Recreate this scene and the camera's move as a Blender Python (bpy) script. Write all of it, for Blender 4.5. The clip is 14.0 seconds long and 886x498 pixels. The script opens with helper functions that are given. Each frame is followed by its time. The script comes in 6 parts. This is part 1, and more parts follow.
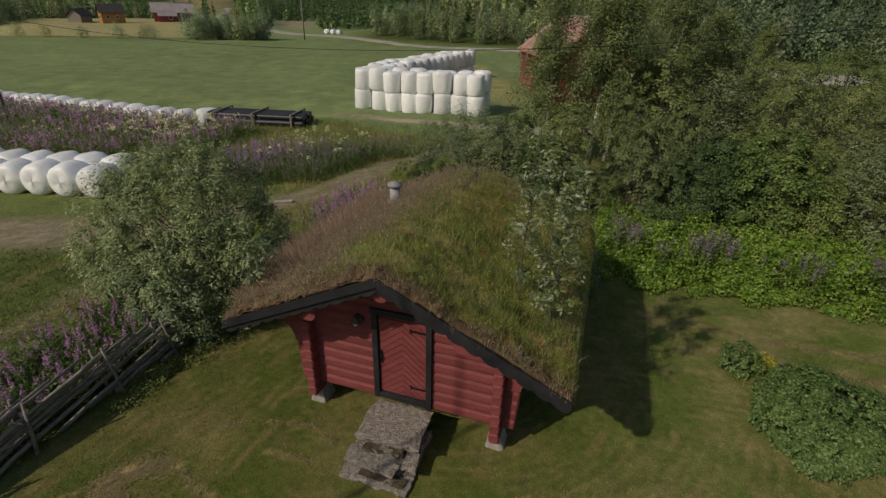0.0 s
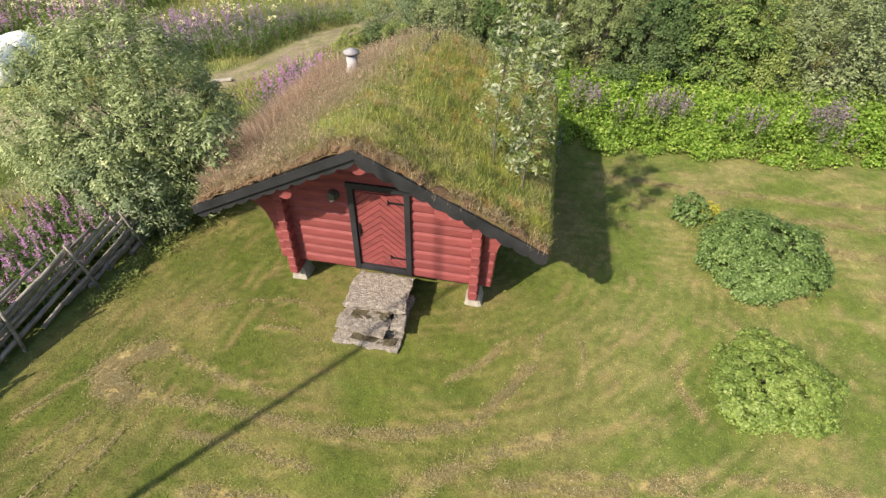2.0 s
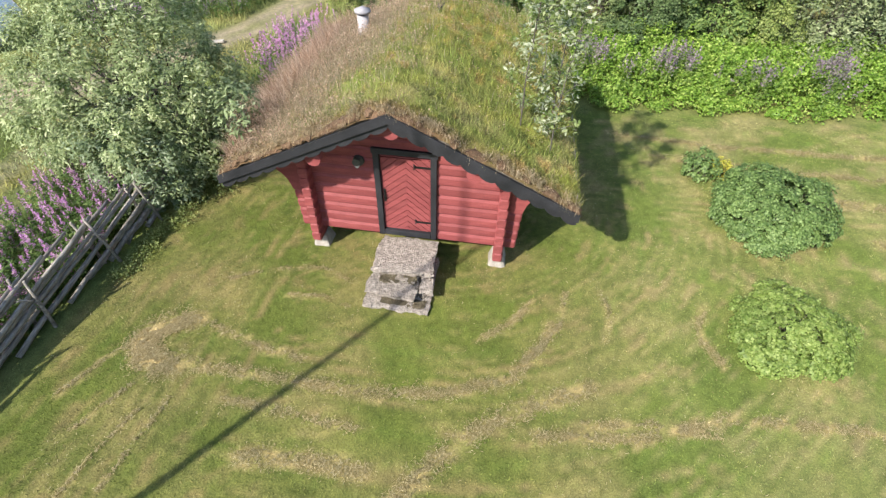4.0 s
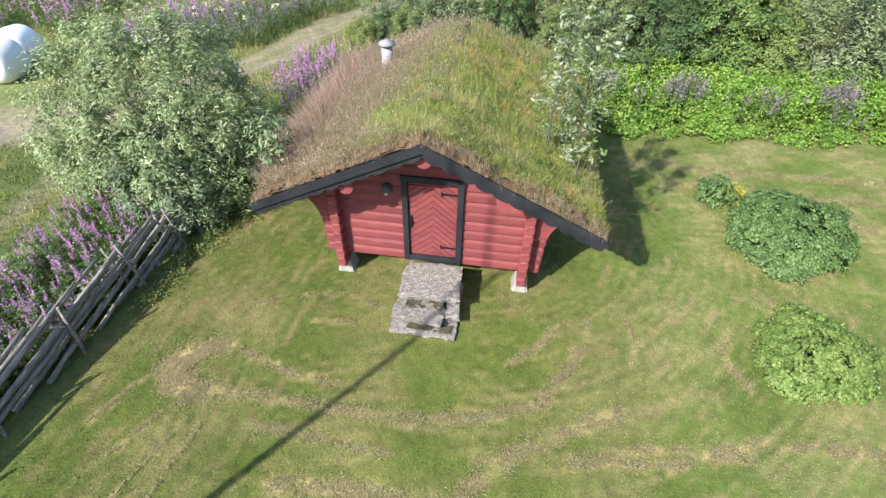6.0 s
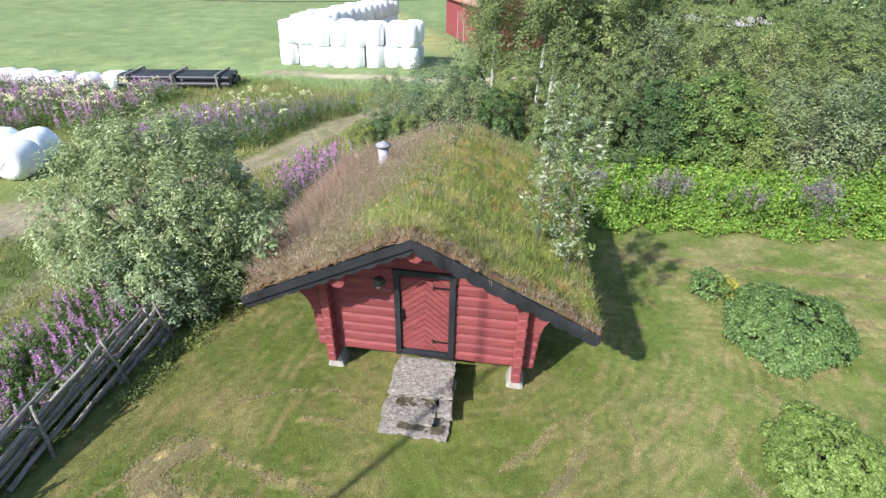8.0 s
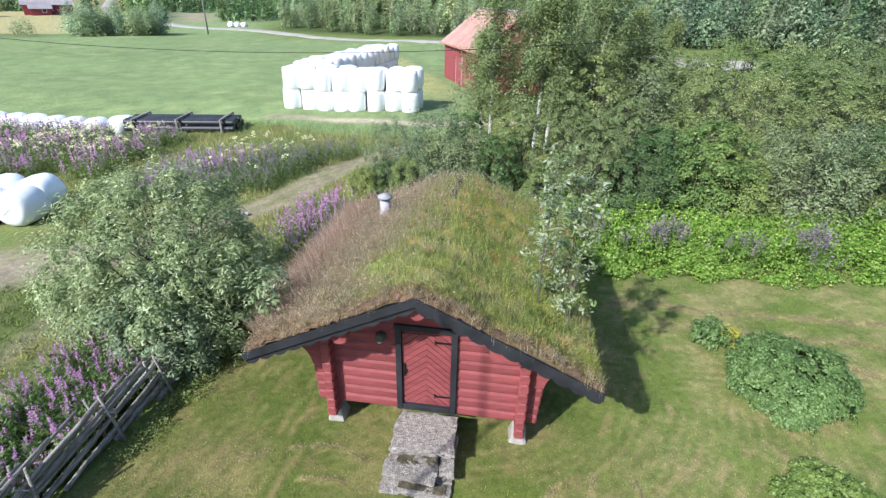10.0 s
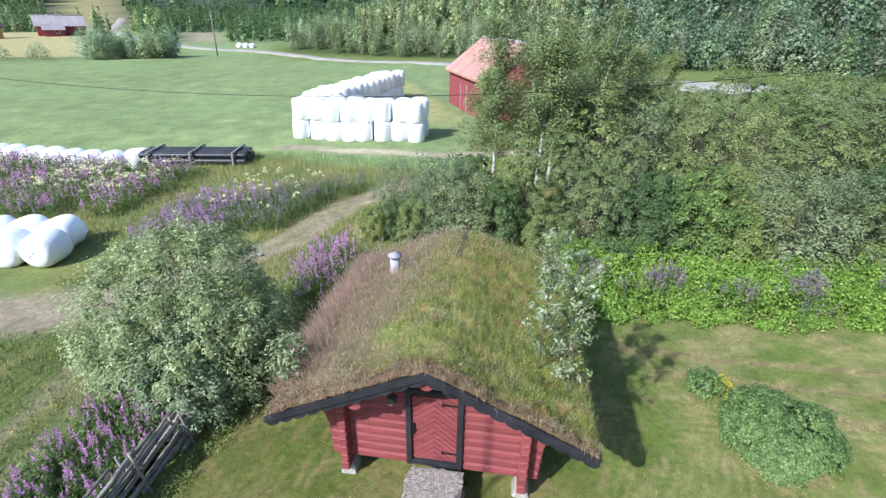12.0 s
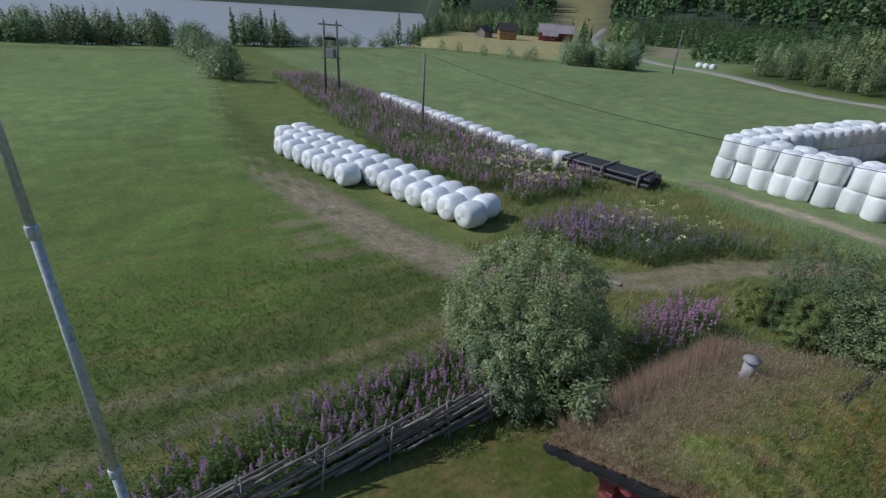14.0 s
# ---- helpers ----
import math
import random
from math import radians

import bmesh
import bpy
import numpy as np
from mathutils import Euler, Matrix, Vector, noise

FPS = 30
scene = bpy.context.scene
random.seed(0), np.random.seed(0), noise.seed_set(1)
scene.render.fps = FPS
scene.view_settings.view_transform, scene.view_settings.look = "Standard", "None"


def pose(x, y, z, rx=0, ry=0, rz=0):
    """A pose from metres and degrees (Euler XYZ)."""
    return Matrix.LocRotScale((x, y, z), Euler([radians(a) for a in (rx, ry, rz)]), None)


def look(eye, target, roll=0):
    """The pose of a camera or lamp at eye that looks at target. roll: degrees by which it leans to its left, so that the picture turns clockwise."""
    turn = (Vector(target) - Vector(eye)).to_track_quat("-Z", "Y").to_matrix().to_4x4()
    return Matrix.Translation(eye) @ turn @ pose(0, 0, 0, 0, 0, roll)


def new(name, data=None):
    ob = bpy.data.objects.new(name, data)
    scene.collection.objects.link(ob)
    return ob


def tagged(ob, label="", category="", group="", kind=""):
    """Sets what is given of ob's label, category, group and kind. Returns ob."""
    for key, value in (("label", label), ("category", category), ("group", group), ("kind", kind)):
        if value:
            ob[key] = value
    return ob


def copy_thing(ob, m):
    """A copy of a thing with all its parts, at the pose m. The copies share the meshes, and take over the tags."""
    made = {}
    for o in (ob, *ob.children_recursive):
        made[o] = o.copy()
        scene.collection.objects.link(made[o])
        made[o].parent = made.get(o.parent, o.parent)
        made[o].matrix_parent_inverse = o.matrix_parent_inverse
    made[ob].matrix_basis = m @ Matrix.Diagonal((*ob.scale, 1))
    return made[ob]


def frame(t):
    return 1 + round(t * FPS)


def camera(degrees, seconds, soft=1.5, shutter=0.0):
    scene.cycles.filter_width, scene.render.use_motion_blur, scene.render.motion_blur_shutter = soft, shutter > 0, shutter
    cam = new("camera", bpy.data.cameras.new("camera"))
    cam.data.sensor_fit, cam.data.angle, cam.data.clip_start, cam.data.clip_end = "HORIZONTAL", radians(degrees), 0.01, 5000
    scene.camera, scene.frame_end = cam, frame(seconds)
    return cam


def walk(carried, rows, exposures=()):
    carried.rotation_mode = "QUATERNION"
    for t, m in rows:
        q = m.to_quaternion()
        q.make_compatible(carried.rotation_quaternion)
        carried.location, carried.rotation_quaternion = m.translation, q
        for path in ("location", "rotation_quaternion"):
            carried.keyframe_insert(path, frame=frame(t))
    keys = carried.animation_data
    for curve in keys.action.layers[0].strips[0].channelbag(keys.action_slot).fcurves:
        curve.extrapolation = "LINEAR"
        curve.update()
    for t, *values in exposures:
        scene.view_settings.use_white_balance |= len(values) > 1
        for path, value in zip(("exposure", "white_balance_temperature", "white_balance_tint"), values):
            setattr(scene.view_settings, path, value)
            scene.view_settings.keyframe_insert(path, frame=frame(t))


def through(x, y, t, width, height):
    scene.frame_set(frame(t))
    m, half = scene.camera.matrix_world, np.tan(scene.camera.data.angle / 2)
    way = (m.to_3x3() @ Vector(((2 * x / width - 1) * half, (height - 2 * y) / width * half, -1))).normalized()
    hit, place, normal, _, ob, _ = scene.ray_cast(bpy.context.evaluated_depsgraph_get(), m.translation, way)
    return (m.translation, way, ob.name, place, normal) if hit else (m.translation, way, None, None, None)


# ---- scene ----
cam = camera(84.1, 14.0, soft=1.35)
PATH = [
    (0, (0.113, -0.223, 6.217), (-0.429, 1.484, 5.326), 1.3),
    (0.5, (0.137, -0.286, 6.18), (-0.374, 1.349, 5.148), 1.5),
    (1, (0.071, -0.353, 6.165), (-0.354, 1.231, 5.02), 1.7),
    (1.5, (-0.048, -0.422, 6.142), (-0.384, 1.119, 4.912), 1.5),
    (2, (-0.213, -0.487, 6.12), (-0.486, 1.016, 4.829), 1.4),
    (2.5, (-0.352, -0.521, 6.094), (-0.589, 0.947, 4.757), 1.3),
    (3, (-0.519, -0.549, 6.093), (-0.728, 0.886, 4.715), 1.4),
    (3.5, (-0.676, -0.597, 6.127), (-0.872, 0.812, 4.72), 1.4),
    (5.8, (-1.262, -0.733, 6.288), (-1.46, 0.719, 4.926), 1.2),
    (6.5, (-1.252, -0.784, 6.252), (-1.466, 0.778, 5.022), 1.3),
    (7, (-1.217, -0.781, 6.25), (-1.44, 0.837, 5.095), 1.2),
    (7.5, (-1.187, -0.741, 6.271), (-1.415, 0.919, 5.179), 1.3),
    (8, (-1.164, -0.697, 6.308), (-1.398, 0.993, 5.265), 1.2),
    (10.5, (-1.256, -0.611, 6.817), (-1.495, 1.157, 5.913), 1.1),
    (11, (-1.278, -0.699, 7.119), (-1.511, 1.075, 6.225), 1.1),
    (11.5, (-1.284, -0.741, 7.426), (-1.515, 1.04, 6.546), 0.9),
    (12, (-1.28, -0.735, 7.688), (-1.541, 1.046, 6.815), 0.9),
    (12.5, (-1.262, -0.706, 7.913), (-1.632, 1.059, 7.049), 1.1),
    (13, (-1.248, -0.679, 8.1), (-1.857, 1.02, 7.238), 1.6),
    (13.5, (-1.183, -0.625, 8.247), (-2.236, 0.837, 7.378), 2.7),
    (14, (-1.067, -0.479, 8.39), (-2.528, 0.561, 7.504), 3.7),
]
EXPOSURES = [(0, -1.2, 7500, 10), (0.3, -0.6, 7550, 10), (0.6, 0.12, 7700, 10), (0.9, 0.5, 7700, 10), (1.5, 0.59, 7650, 10), (2.0, 0.62, 7550, 10), (3.0, 0.83, 7080, 10), (6.0, 0.85, 6150, 8),
             (8.0, 0.72, 6050, 8), (10.5, 0.64, 5750, 9), (13.2, 0.57, 5650, 10), (13.6, 0.05, 5650, 9), (14, -0.88, 5700, 9)]
walk(cam, [(t, look(eye, target, roll)) for t, eye, target, roll in PATH], EXPOSURES)

# ---- world and sun ----
SUN_WAY = Vector((1.35, 1.87, -1.89)).normalized()
SUN_UP = math.asin(-SUN_WAY.z)
world = bpy.data.worlds.new("sky")
world.use_nodes = True
wn = world.node_tree.nodes
sky = wn.new("ShaderNodeTexSky")
sky.sky_type, sky.sun_disc = "NISHITA", False
sky.sun_elevation, sky.sun_rotation = SUN_UP, math.atan2(-SUN_WAY.x, -SUN_WAY.y)
wn["Background"].inputs["Strength"].default_value = 0.15
world.node_tree.links.new(sky.outputs[0], wn["Background"].inputs["Color"])
scene.world = world
sun = bpy.data.lights.new("sun", "SUN")
sun.energy, sun.angle, sun.color = 4.6, radians(0.9), (1.0, 0.95, 0.87)
new("sun", sun).matrix_world = look((0, 0, 60), Vector((0, 0, 60)) + SUN_WAY)

# ---- materials ----
def nodes_of(name):
    m = bpy.data.materials.new(name)
    m.use_nodes = True
    return m, m.node_tree.nodes, m.node_tree.links, m.node_tree.nodes["Principled BSDF"]


def noise_node(n, l, scale, detail=6, rough=0.6, coord=None):
    t = n.new("ShaderNodeTexNoise")
    t.inputs["Scale"].default_value, t.inputs["Detail"].default_value, t.inputs["Roughness"].default_value = scale, detail, rough
    if coord:
        l.new(coord, t.inputs["Vector"])
    return t


def ramp(n, l, fac, stops):
    r = n.new("ShaderNodeValToRGB")
    els = r.color_ramp.elements
    while len(els) < len(stops):
        els.new(0.5)
    for e, (p, c) in zip(els, stops):
        e.position, e.color = p, (*c, 1)
    l.new(fac, r.inputs[0])
    return r.outputs[0]


def mixed(n, l, kind, fac, a, b):
    x = n.new("ShaderNodeMix")
    x.data_type, x.blend_type = "RGBA", kind
    for sock, v in ((x.inputs[0], fac), (x.inputs[6], a), (x.inputs[7], b)):
        if isinstance(v, (int, float)):
            sock.default_value = v
        elif isinstance(v, tuple):
            sock.default_value = (*v, 1)
        else:
            l.new(v, sock)
    return x.outputs[2]


def bumped(n, l, height, strength, distance, bsdf):
    b = n.new("ShaderNodeBump")
    b.inputs["Strength"].default_value, b.inputs["Distance"].default_value = strength, distance
    l.new(height, b.inputs["Height"])
    l.new(b.outputs[0], bsdf.inputs["Normal"])


def surface(name, dark, light, scale=6.0, fine=60.0, rough=0.8, metal=0.0, bump=0.3, depth=0.01, stretch=(1, 1, 1), spots=None, spec=0.3, grain=0.9):
    """A weathered surface: two scales of tone, piece-by-piece variation, optional spots of another colour, fine relief."""
    m, n, l, b = nodes_of(name)
    tc = n.new("ShaderNodeTexCoord")
    mp = n.new("ShaderNodeMapping")
    mp.inputs["Scale"].default_value = stretch
    l.new(tc.outputs["Object"], mp.inputs[0])
    big, small = noise_node(n, l, scale, 5, 0.6, mp.outputs[0]), noise_node(n, l, fine, 4, 0.6, mp.outputs[0])
    c = ramp(n, l, big.outputs[0], [(0.3, dark), (0.7, light)])
    g = ramp(n, l, small.outputs[0], [(0.3, (0.72, 0.72, 0.72)), (0.7, (1.15, 1.15, 1.15))])
    c = mixed(n, l, "MULTIPLY", grain, c, g)
    info = n.new("ShaderNodeObjectInfo")
    c = mixed(n, l, "MULTIPLY", 1.0, c, ramp(n, l, info.outputs["Random"], [(0.0, (0.86, 0.86, 0.86)), (1.0, (1.1, 1.1, 1.1))]))
    if spots:
        s = noise_node(n, l, scale * 2.7, 8, 0.7, mp.outputs[0])
        c = mixed(n, l, "MIX", ramp(n, l, s.outputs[0], [(0.56, (0, 0, 0)), (0.66, (1, 1, 1))]), c, spots)
    l.new(c, b.inputs["Base Color"])
    b.inputs["Roughness"].default_value, b.inputs["Metallic"].default_value = rough, metal
    b.inputs["Specular IOR Level"].default_value = spec
    bumped(n, l, small.outputs[0], bump, depth, b)
    return m


def leafy(name, stops, through=0.35, rough=0.5, patch=0.6, patch_scale=1.5, gain=1.3, by_tree=False, vary=0.2):
    """Leaves or blades: each one takes its own tone; some light passes through."""
    m, n, l, b = nodes_of(name)
    geo = n.new("ShaderNodeNewGeometry")
    stops = [(q, tuple(v * gain for v in col)) for q, col in stops]
    c = ramp(n, l, geo.outputs["Random Per Island"], stops)
    p = noise_node(n, l, patch_scale, 3, 0.5, geo.outputs["Position"])
    c = mixed(n, l, "MULTIPLY", patch, c, ramp(n, l, p.outputs[0], [(0.3, (0.65, 0.7, 0.6)), (0.7, (1.25, 1.2, 1.15))]))
    if by_tree:
        at = n.new("ShaderNodeAttribute")
        at.attribute_name = "tint"
        c = mixed(n, l, "MULTIPLY", 1.0, c, at.outputs["Color"])
    info = n.new("ShaderNodeObjectInfo")
    c = mixed(n, l, "MULTIPLY", 1.0, c, ramp(n, l, info.outputs["Random"], [(0.0, (1 - vary, 1 - 0.8 * vary, 1 - 0.6 * vary)), (0.5, (1.0, 1.0, 0.94)), (1.0, (1 + vary, 1 + 0.7 * vary, 1.0))]))
    l.new(c, b.inputs["Base Color"])
    b.inputs["Roughness"].default_value = rough
    b.inputs["Specular IOR Level"].default_value = 0.35
    t = n.new("ShaderNodeBsdfTranslucent")
    l.new(c, t.inputs["Color"])
    mix = n.new("ShaderNodeMixShader")
    mix.inputs[0].default_value = through + 0.1
    l.new(b.outputs[0], mix.inputs[1])
    l.new(t.outputs[0], mix.inputs[2])
    l.new(mix.outputs[0], n["Material Output"].inputs["Surface"])
    return m


def tinted(name, blade=False, gain=1.0):
    """Ground and short grass: the tint attribute gives the kind of growth or soil, noise the grain."""
    m, n, l, b = nodes_of(name)
    at = n.new("ShaderNodeAttribute")
    at.attribute_name = "tint"
    geo = n.new("ShaderNodeNewGeometry")
    c = at.outputs["Color"]
    if blade:
        c = mixed(n, l, "MULTIPLY", 1.0, c, ramp(n, l, geo.outputs["Random Per Island"], [(0.0, (0.7 * gain, 0.75 * gain, 0.7 * gain)), (0.8, (1.2 * gain, 1.2 * gain, 1.1 * gain)), (1.0, (1.7 * gain, 1.5 * gain, 1.4 * gain))]))
    else:
        for scale, lo, hi in ((0.9, 0.8, 1.18), (7.0, 0.72, 1.25), (45.0, 0.64, 1.32)):
            t = noise_node(n, l, scale, 5, 0.65, geo.outputs["Position"])
            c = mixed(n, l, "MULTIPLY", 1.0, c, ramp(n, l, t.outputs[0], [(0.3, (lo, lo * 1.02, lo)), (0.7, (hi * 1.03, hi, hi * 0.95))]))
        t = noise_node(n, l, 30.0, 6, 0.7, geo.outputs["Position"])
        bumped(n, l, t.outputs[0], 0.5, 0.03, b)
    l.new(c, b.inputs["Base Color"])
    b.inputs["Roughness"].default_value = 0.9
    b.inputs["Specular IOR Level"].default_value = 0.15
    return m


RED = surface("red_paint", (0.195, 0.043, 0.046), (0.3, 0.078, 0.078), 3, 55, 0.65, bump=0.45, depth=0.005, stretch=(0.6, 1, 4))
BLACK = surface("dark_stain", (0.014, 0.015, 0.018), (0.035, 0.035, 0.041), 3, 40, 0.6, bump=0.3, depth=0.004)
IRON = surface("black_iron", (0.012, 0.012, 0.013), (0.03, 0.03, 0.03), 8, 80, 0.5, 0.6)
STONE = surface("lichen_stone", (0.19, 0.162, 0.14), (0.51, 0.45, 0.395), 13, 42, 0.95, bump=1.0, depth=0.04, spots=(0.12, 0.11, 0.1), grain=1.0)
PALE_STONE = surface("pale_stone", (0.31, 0.275, 0.245), (0.48, 0.44, 0.39), 6, 50, 0.9, bump=0.5)
GREY_WOOD = surface("weathered_wood", (0.11, 0.098, 0.083), (0.45, 0.41, 0.36), 4, 45, 0.9, bump=0.5, stretch=(6, 1, 6))
POLE_WOOD = surface("pole_wood", (0.17, 0.15, 0.135), (0.28, 0.26, 0.235), 4, 40, 0.9)
GALV = surface("galvanised_metal", (0.29, 0.28, 0.3), (0.4, 0.385, 0.41), 9, 60, 0.7, 0.0, bump=0.05)
POLE_PAINT = surface("worn_white_paint", (0.62, 0.63, 0.65), (0.8, 0.81, 0.83), 5, 40, 0.6, bump=0.2, spots=(0.3, 0.3, 0.31), stretch=(1, 1, 0.45))
WRAP = surface("white_bale_wrap", (0.86, 0.865, 0.865), (0.93, 0.93, 0.925), 2, 6, 0.42, bump=0.2, depth=0.03, spec=0.45, grain=0.12)
wrap_bsdf = WRAP.node_tree.nodes["Principled BSDF"]
wrap_bsdf.inputs["Subsurface Weight"].default_value = 0.5
wrap_bsdf.inputs["Subsurface Radius"].default_value = (0.3, 0.3, 0.3)
PIPE = surface("black_plastic", (0.014, 0.015, 0.019), (0.03, 0.032, 0.038), 3, 30, 0.45, bump=0.1, spec=0.5)
LAMP_METAL = surface("dull_lamp_metal", (0.05, 0.052, 0.045), (0.1, 0.1, 0.085), 12, 60, 0.7)
GLASS_WHITE = surface("frosted_glass", (0.45, 0.45, 0.42), (0.55, 0.55, 0.52), 5, 40, 0.25, bump=0.02)
SOIL = surface("turf_soil", (0.08, 0.047, 0.028), (0.21, 0.132, 0.08), 7, 45, 0.95, bump=1.0, depth=0.03)
# moss and soil, coloured darker to give the shade between the slabs
RECESS_MOSS = surface("moss_with_recess_shade", (0.06, 0.05, 0.032), (0.15, 0.125, 0.08), 10, 60, 0.95, bump=1.0, depth=0.02)
BARK = surface("bark", (0.07, 0.06, 0.05), (0.17, 0.15, 0.125), 8, 50, 0.9, bump=0.6)
BIRCH_BARK = surface("birch_bark", (0.5, 0.48, 0.44), (0.72, 0.7, 0.66), 5, 30, 0.8, spots=(0.06, 0.055, 0.05), stretch=(1, 1, 2.5))
BARN_RED = surface("barn_red", (0.25, 0.05, 0.055), (0.34, 0.085, 0.09), 1.5, 20, 0.8, stretch=(4, 4, 0.5))
ROOF_RED = surface("red_sheet_roof", (0.42, 0.17, 0.115), (0.55, 0.27, 0.2), 0.8, 12, 0.45, bump=0.1, spec=0.5)
RIB_PALE = surface("faded_red_ribs", (0.55, 0.38, 0.33), (0.66, 0.5, 0.45), 0.8, 12, 0.45, bump=0.1, spec=0.5)
ROOF_PALE = surface("pale_sheet_roof", (0.3, 0.26, 0.27), (0.4, 0.35, 0.36), 0.5, 8, 0.5)
OCHRE = surface("ochre_boards", (0.4, 0.2, 0.07), (0.52, 0.28, 0.1), 1.0, 12, 0.8)
DARK_ROOF = surface("dark_roof", (0.05, 0.045, 0.045), (0.09, 0.08, 0.08), 1.0, 12, 0.8)
GLASS = surface("window_glass", (0.03, 0.035, 0.04), (0.05, 0.055, 0.06), 1, 10, 0.1, bump=0.0, spec=0.6)
WHITE = surface("white_paint", (0.7, 0.7, 0.68), (0.8, 0.8, 0.78), 3, 30, 0.6)
GROUND = tinted("ground_growth")
BLADE = tinted("grass_blades", True, 1.05)
DEEP = leafy("deep_green_leaves", [(0.0, (0.043, 0.083, 0.028)), (0.6, (0.09, 0.147, 0.047)), (1.0, (0.165, 0.225, 0.085))], 0.2, gain=1.3, rough=0.6, vary=0.38)
LIGHT = leafy("light_green_leaves", [(0.0, (0.095, 0.13, 0.04)), (0.6, (0.17, 0.215, 0.075)), (1.0, (0.27, 0.305, 0.14))], 0.25, gain=1.35, rough=0.6, vary=0.38)
SILVER = leafy("silvery_leaves", [(0.0, (0.1, 0.132, 0.058)), (0.5, (0.17, 0.205, 0.1)), (0.85, (0.25, 0.282, 0.155)), (1.0, (0.33, 0.358, 0.225))], 0.25, gain=1.42, rough=0.65, vary=0.38)
YELLOW_SHOOTS = leafy("yellow_green_leaves", [(0.0, (0.2, 0.22, 0.03)), (0.6, (0.36, 0.36, 0.07)), (1.0, (0.5, 0.47, 0.14))], 0.4, gain=1.4)
WILLOW = leafy("sallow_leaves", [(0.0, (0.085, 0.118, 0.052)), (0.5, (0.155, 0.196, 0.1)), (0.85, (0.235, 0.275, 0.165)), (1.0, (0.34, 0.37, 0.26))], 0.3, gain=1.68, rough=0.65)
SHRUB = leafy("shrub_leaves", [(0.0, (0.058, 0.09, 0.03)), (0.6, (0.12, 0.165, 0.053)), (1.0, (0.21, 0.255, 0.105))], 0.2, gain=1.4, rough=0.6, vary=0.38)
BIRCH = leafy("birch_leaves", [(0.0, (0.08, 0.11, 0.042)), (0.6, (0.145, 0.18, 0.072)), (1.0, (0.235, 0.268, 0.125))], 0.25, gain=1.55, rough=0.6)
NETTLE = leafy("bright_leaves", [(0.0, (0.085, 0.15, 0.025)), (0.6, (0.19, 0.29, 0.045)), (1.0, (0.34, 0.4, 0.11))], 0.4, gain=1.85)
CURRANT = leafy("currant_leaves", [(0.0, (0.055, 0.095, 0.028)), (0.6, (0.112, 0.172, 0.052)), (1.0, (0.21, 0.28, 0.11))], 0.25, gain=1.65)
CURRANT_PALE = leafy("young_currant_leaves", [(0.0, (0.085, 0.135, 0.03)), (0.6, (0.165, 0.235, 0.06)), (1.0, (0.27, 0.33, 0.12))], 0.25, gain=1.3)
ROWAN = leafy("rowan_leaves", [(0.0, (0.09, 0.14, 0.04)), (0.5, (0.17, 0.23, 0.08)), (0.85, (0.26, 0.31, 0.15)), (1.0, (0.4, 0.44, 0.28))], 0.45, gain=1.35)
# far foliage: high gains and greyed greens include some distance haze
SPRUCE = leafy("spruce_needles", [(0.0, (0.018, 0.035, 0.014)), (0.7, (0.045, 0.075, 0.03)), (1.0, (0.08, 0.11, 0.055))], 0.3, patch_scale=0.1, gain=3.3, by_tree=True)
WOODS_DEEP = leafy("dark_woodland_leaves", [(0.0, (0.04, 0.06, 0.035)), (0.6, (0.085, 0.115, 0.062)), (1.0, (0.15, 0.185, 0.105))], 0.25, patch_scale=0.2, gain=2.4, by_tree=True)
WOODS = leafy("woodland_leaves", [(0.0, (0.06, 0.078, 0.042)), (0.6, (0.112, 0.136, 0.072)), (1.0, (0.172, 0.2, 0.115))], 0.3, patch_scale=0.12, gain=3.3, by_tree=True)
FIREWEED = leafy("fireweed_flowers", [(0.0, (0.43, 0.2, 0.45)), (0.6, (0.55, 0.3, 0.56)), (1.0, (0.66, 0.43, 0.66))], 0.4, patch=0.6, patch_scale=0.5, gain=1.18)
FADED = leafy("faded_lupin_spikes", [(0.0, (0.17, 0.135, 0.165)), (0.6, (0.29, 0.225, 0.285)), (1.0, (0.4, 0.34, 0.385))], 0.35, gain=1.2)
CREAM = leafy("cream_umbels", [(0.0, (0.55, 0.55, 0.36)), (1.0, (0.75, 0.74, 0.58))], 0.3)
STEMS = leafy("herb_leaves", [(0.0, (0.05, 0.09, 0.025)), (0.6, (0.11, 0.17, 0.05)), (1.0, (0.2, 0.26, 0.09))], 0.4, gain=1.7)
PINK_GRASS = leafy("pinkish_seeding_grass", [(0.0, (0.22, 0.14, 0.1)), (0.5, (0.36, 0.25, 0.19)), (1.0, (0.52, 0.4, 0.33))], 0.4, patch=0.4, gain=1.6)
DRY = leafy("dry_grass", [(0.0, (0.17, 0.14, 0.09)), (0.5, (0.28, 0.23, 0.165)), (0.85, (0.38, 0.315, 0.24)), (1.0, (0.47, 0.4, 0.33))], 0.4, patch=0.4, gain=1.5)
TURF_GREEN = leafy("turf_grass", [(0.0, (0.1, 0.12, 0.025)), (0.5, (0.2, 0.22, 0.05)), (0.85, (0.3, 0.3, 0.09)), (1.0, (0.42, 0.36, 0.16))], 0.35, patch=0.9, patch_scale=2.2)


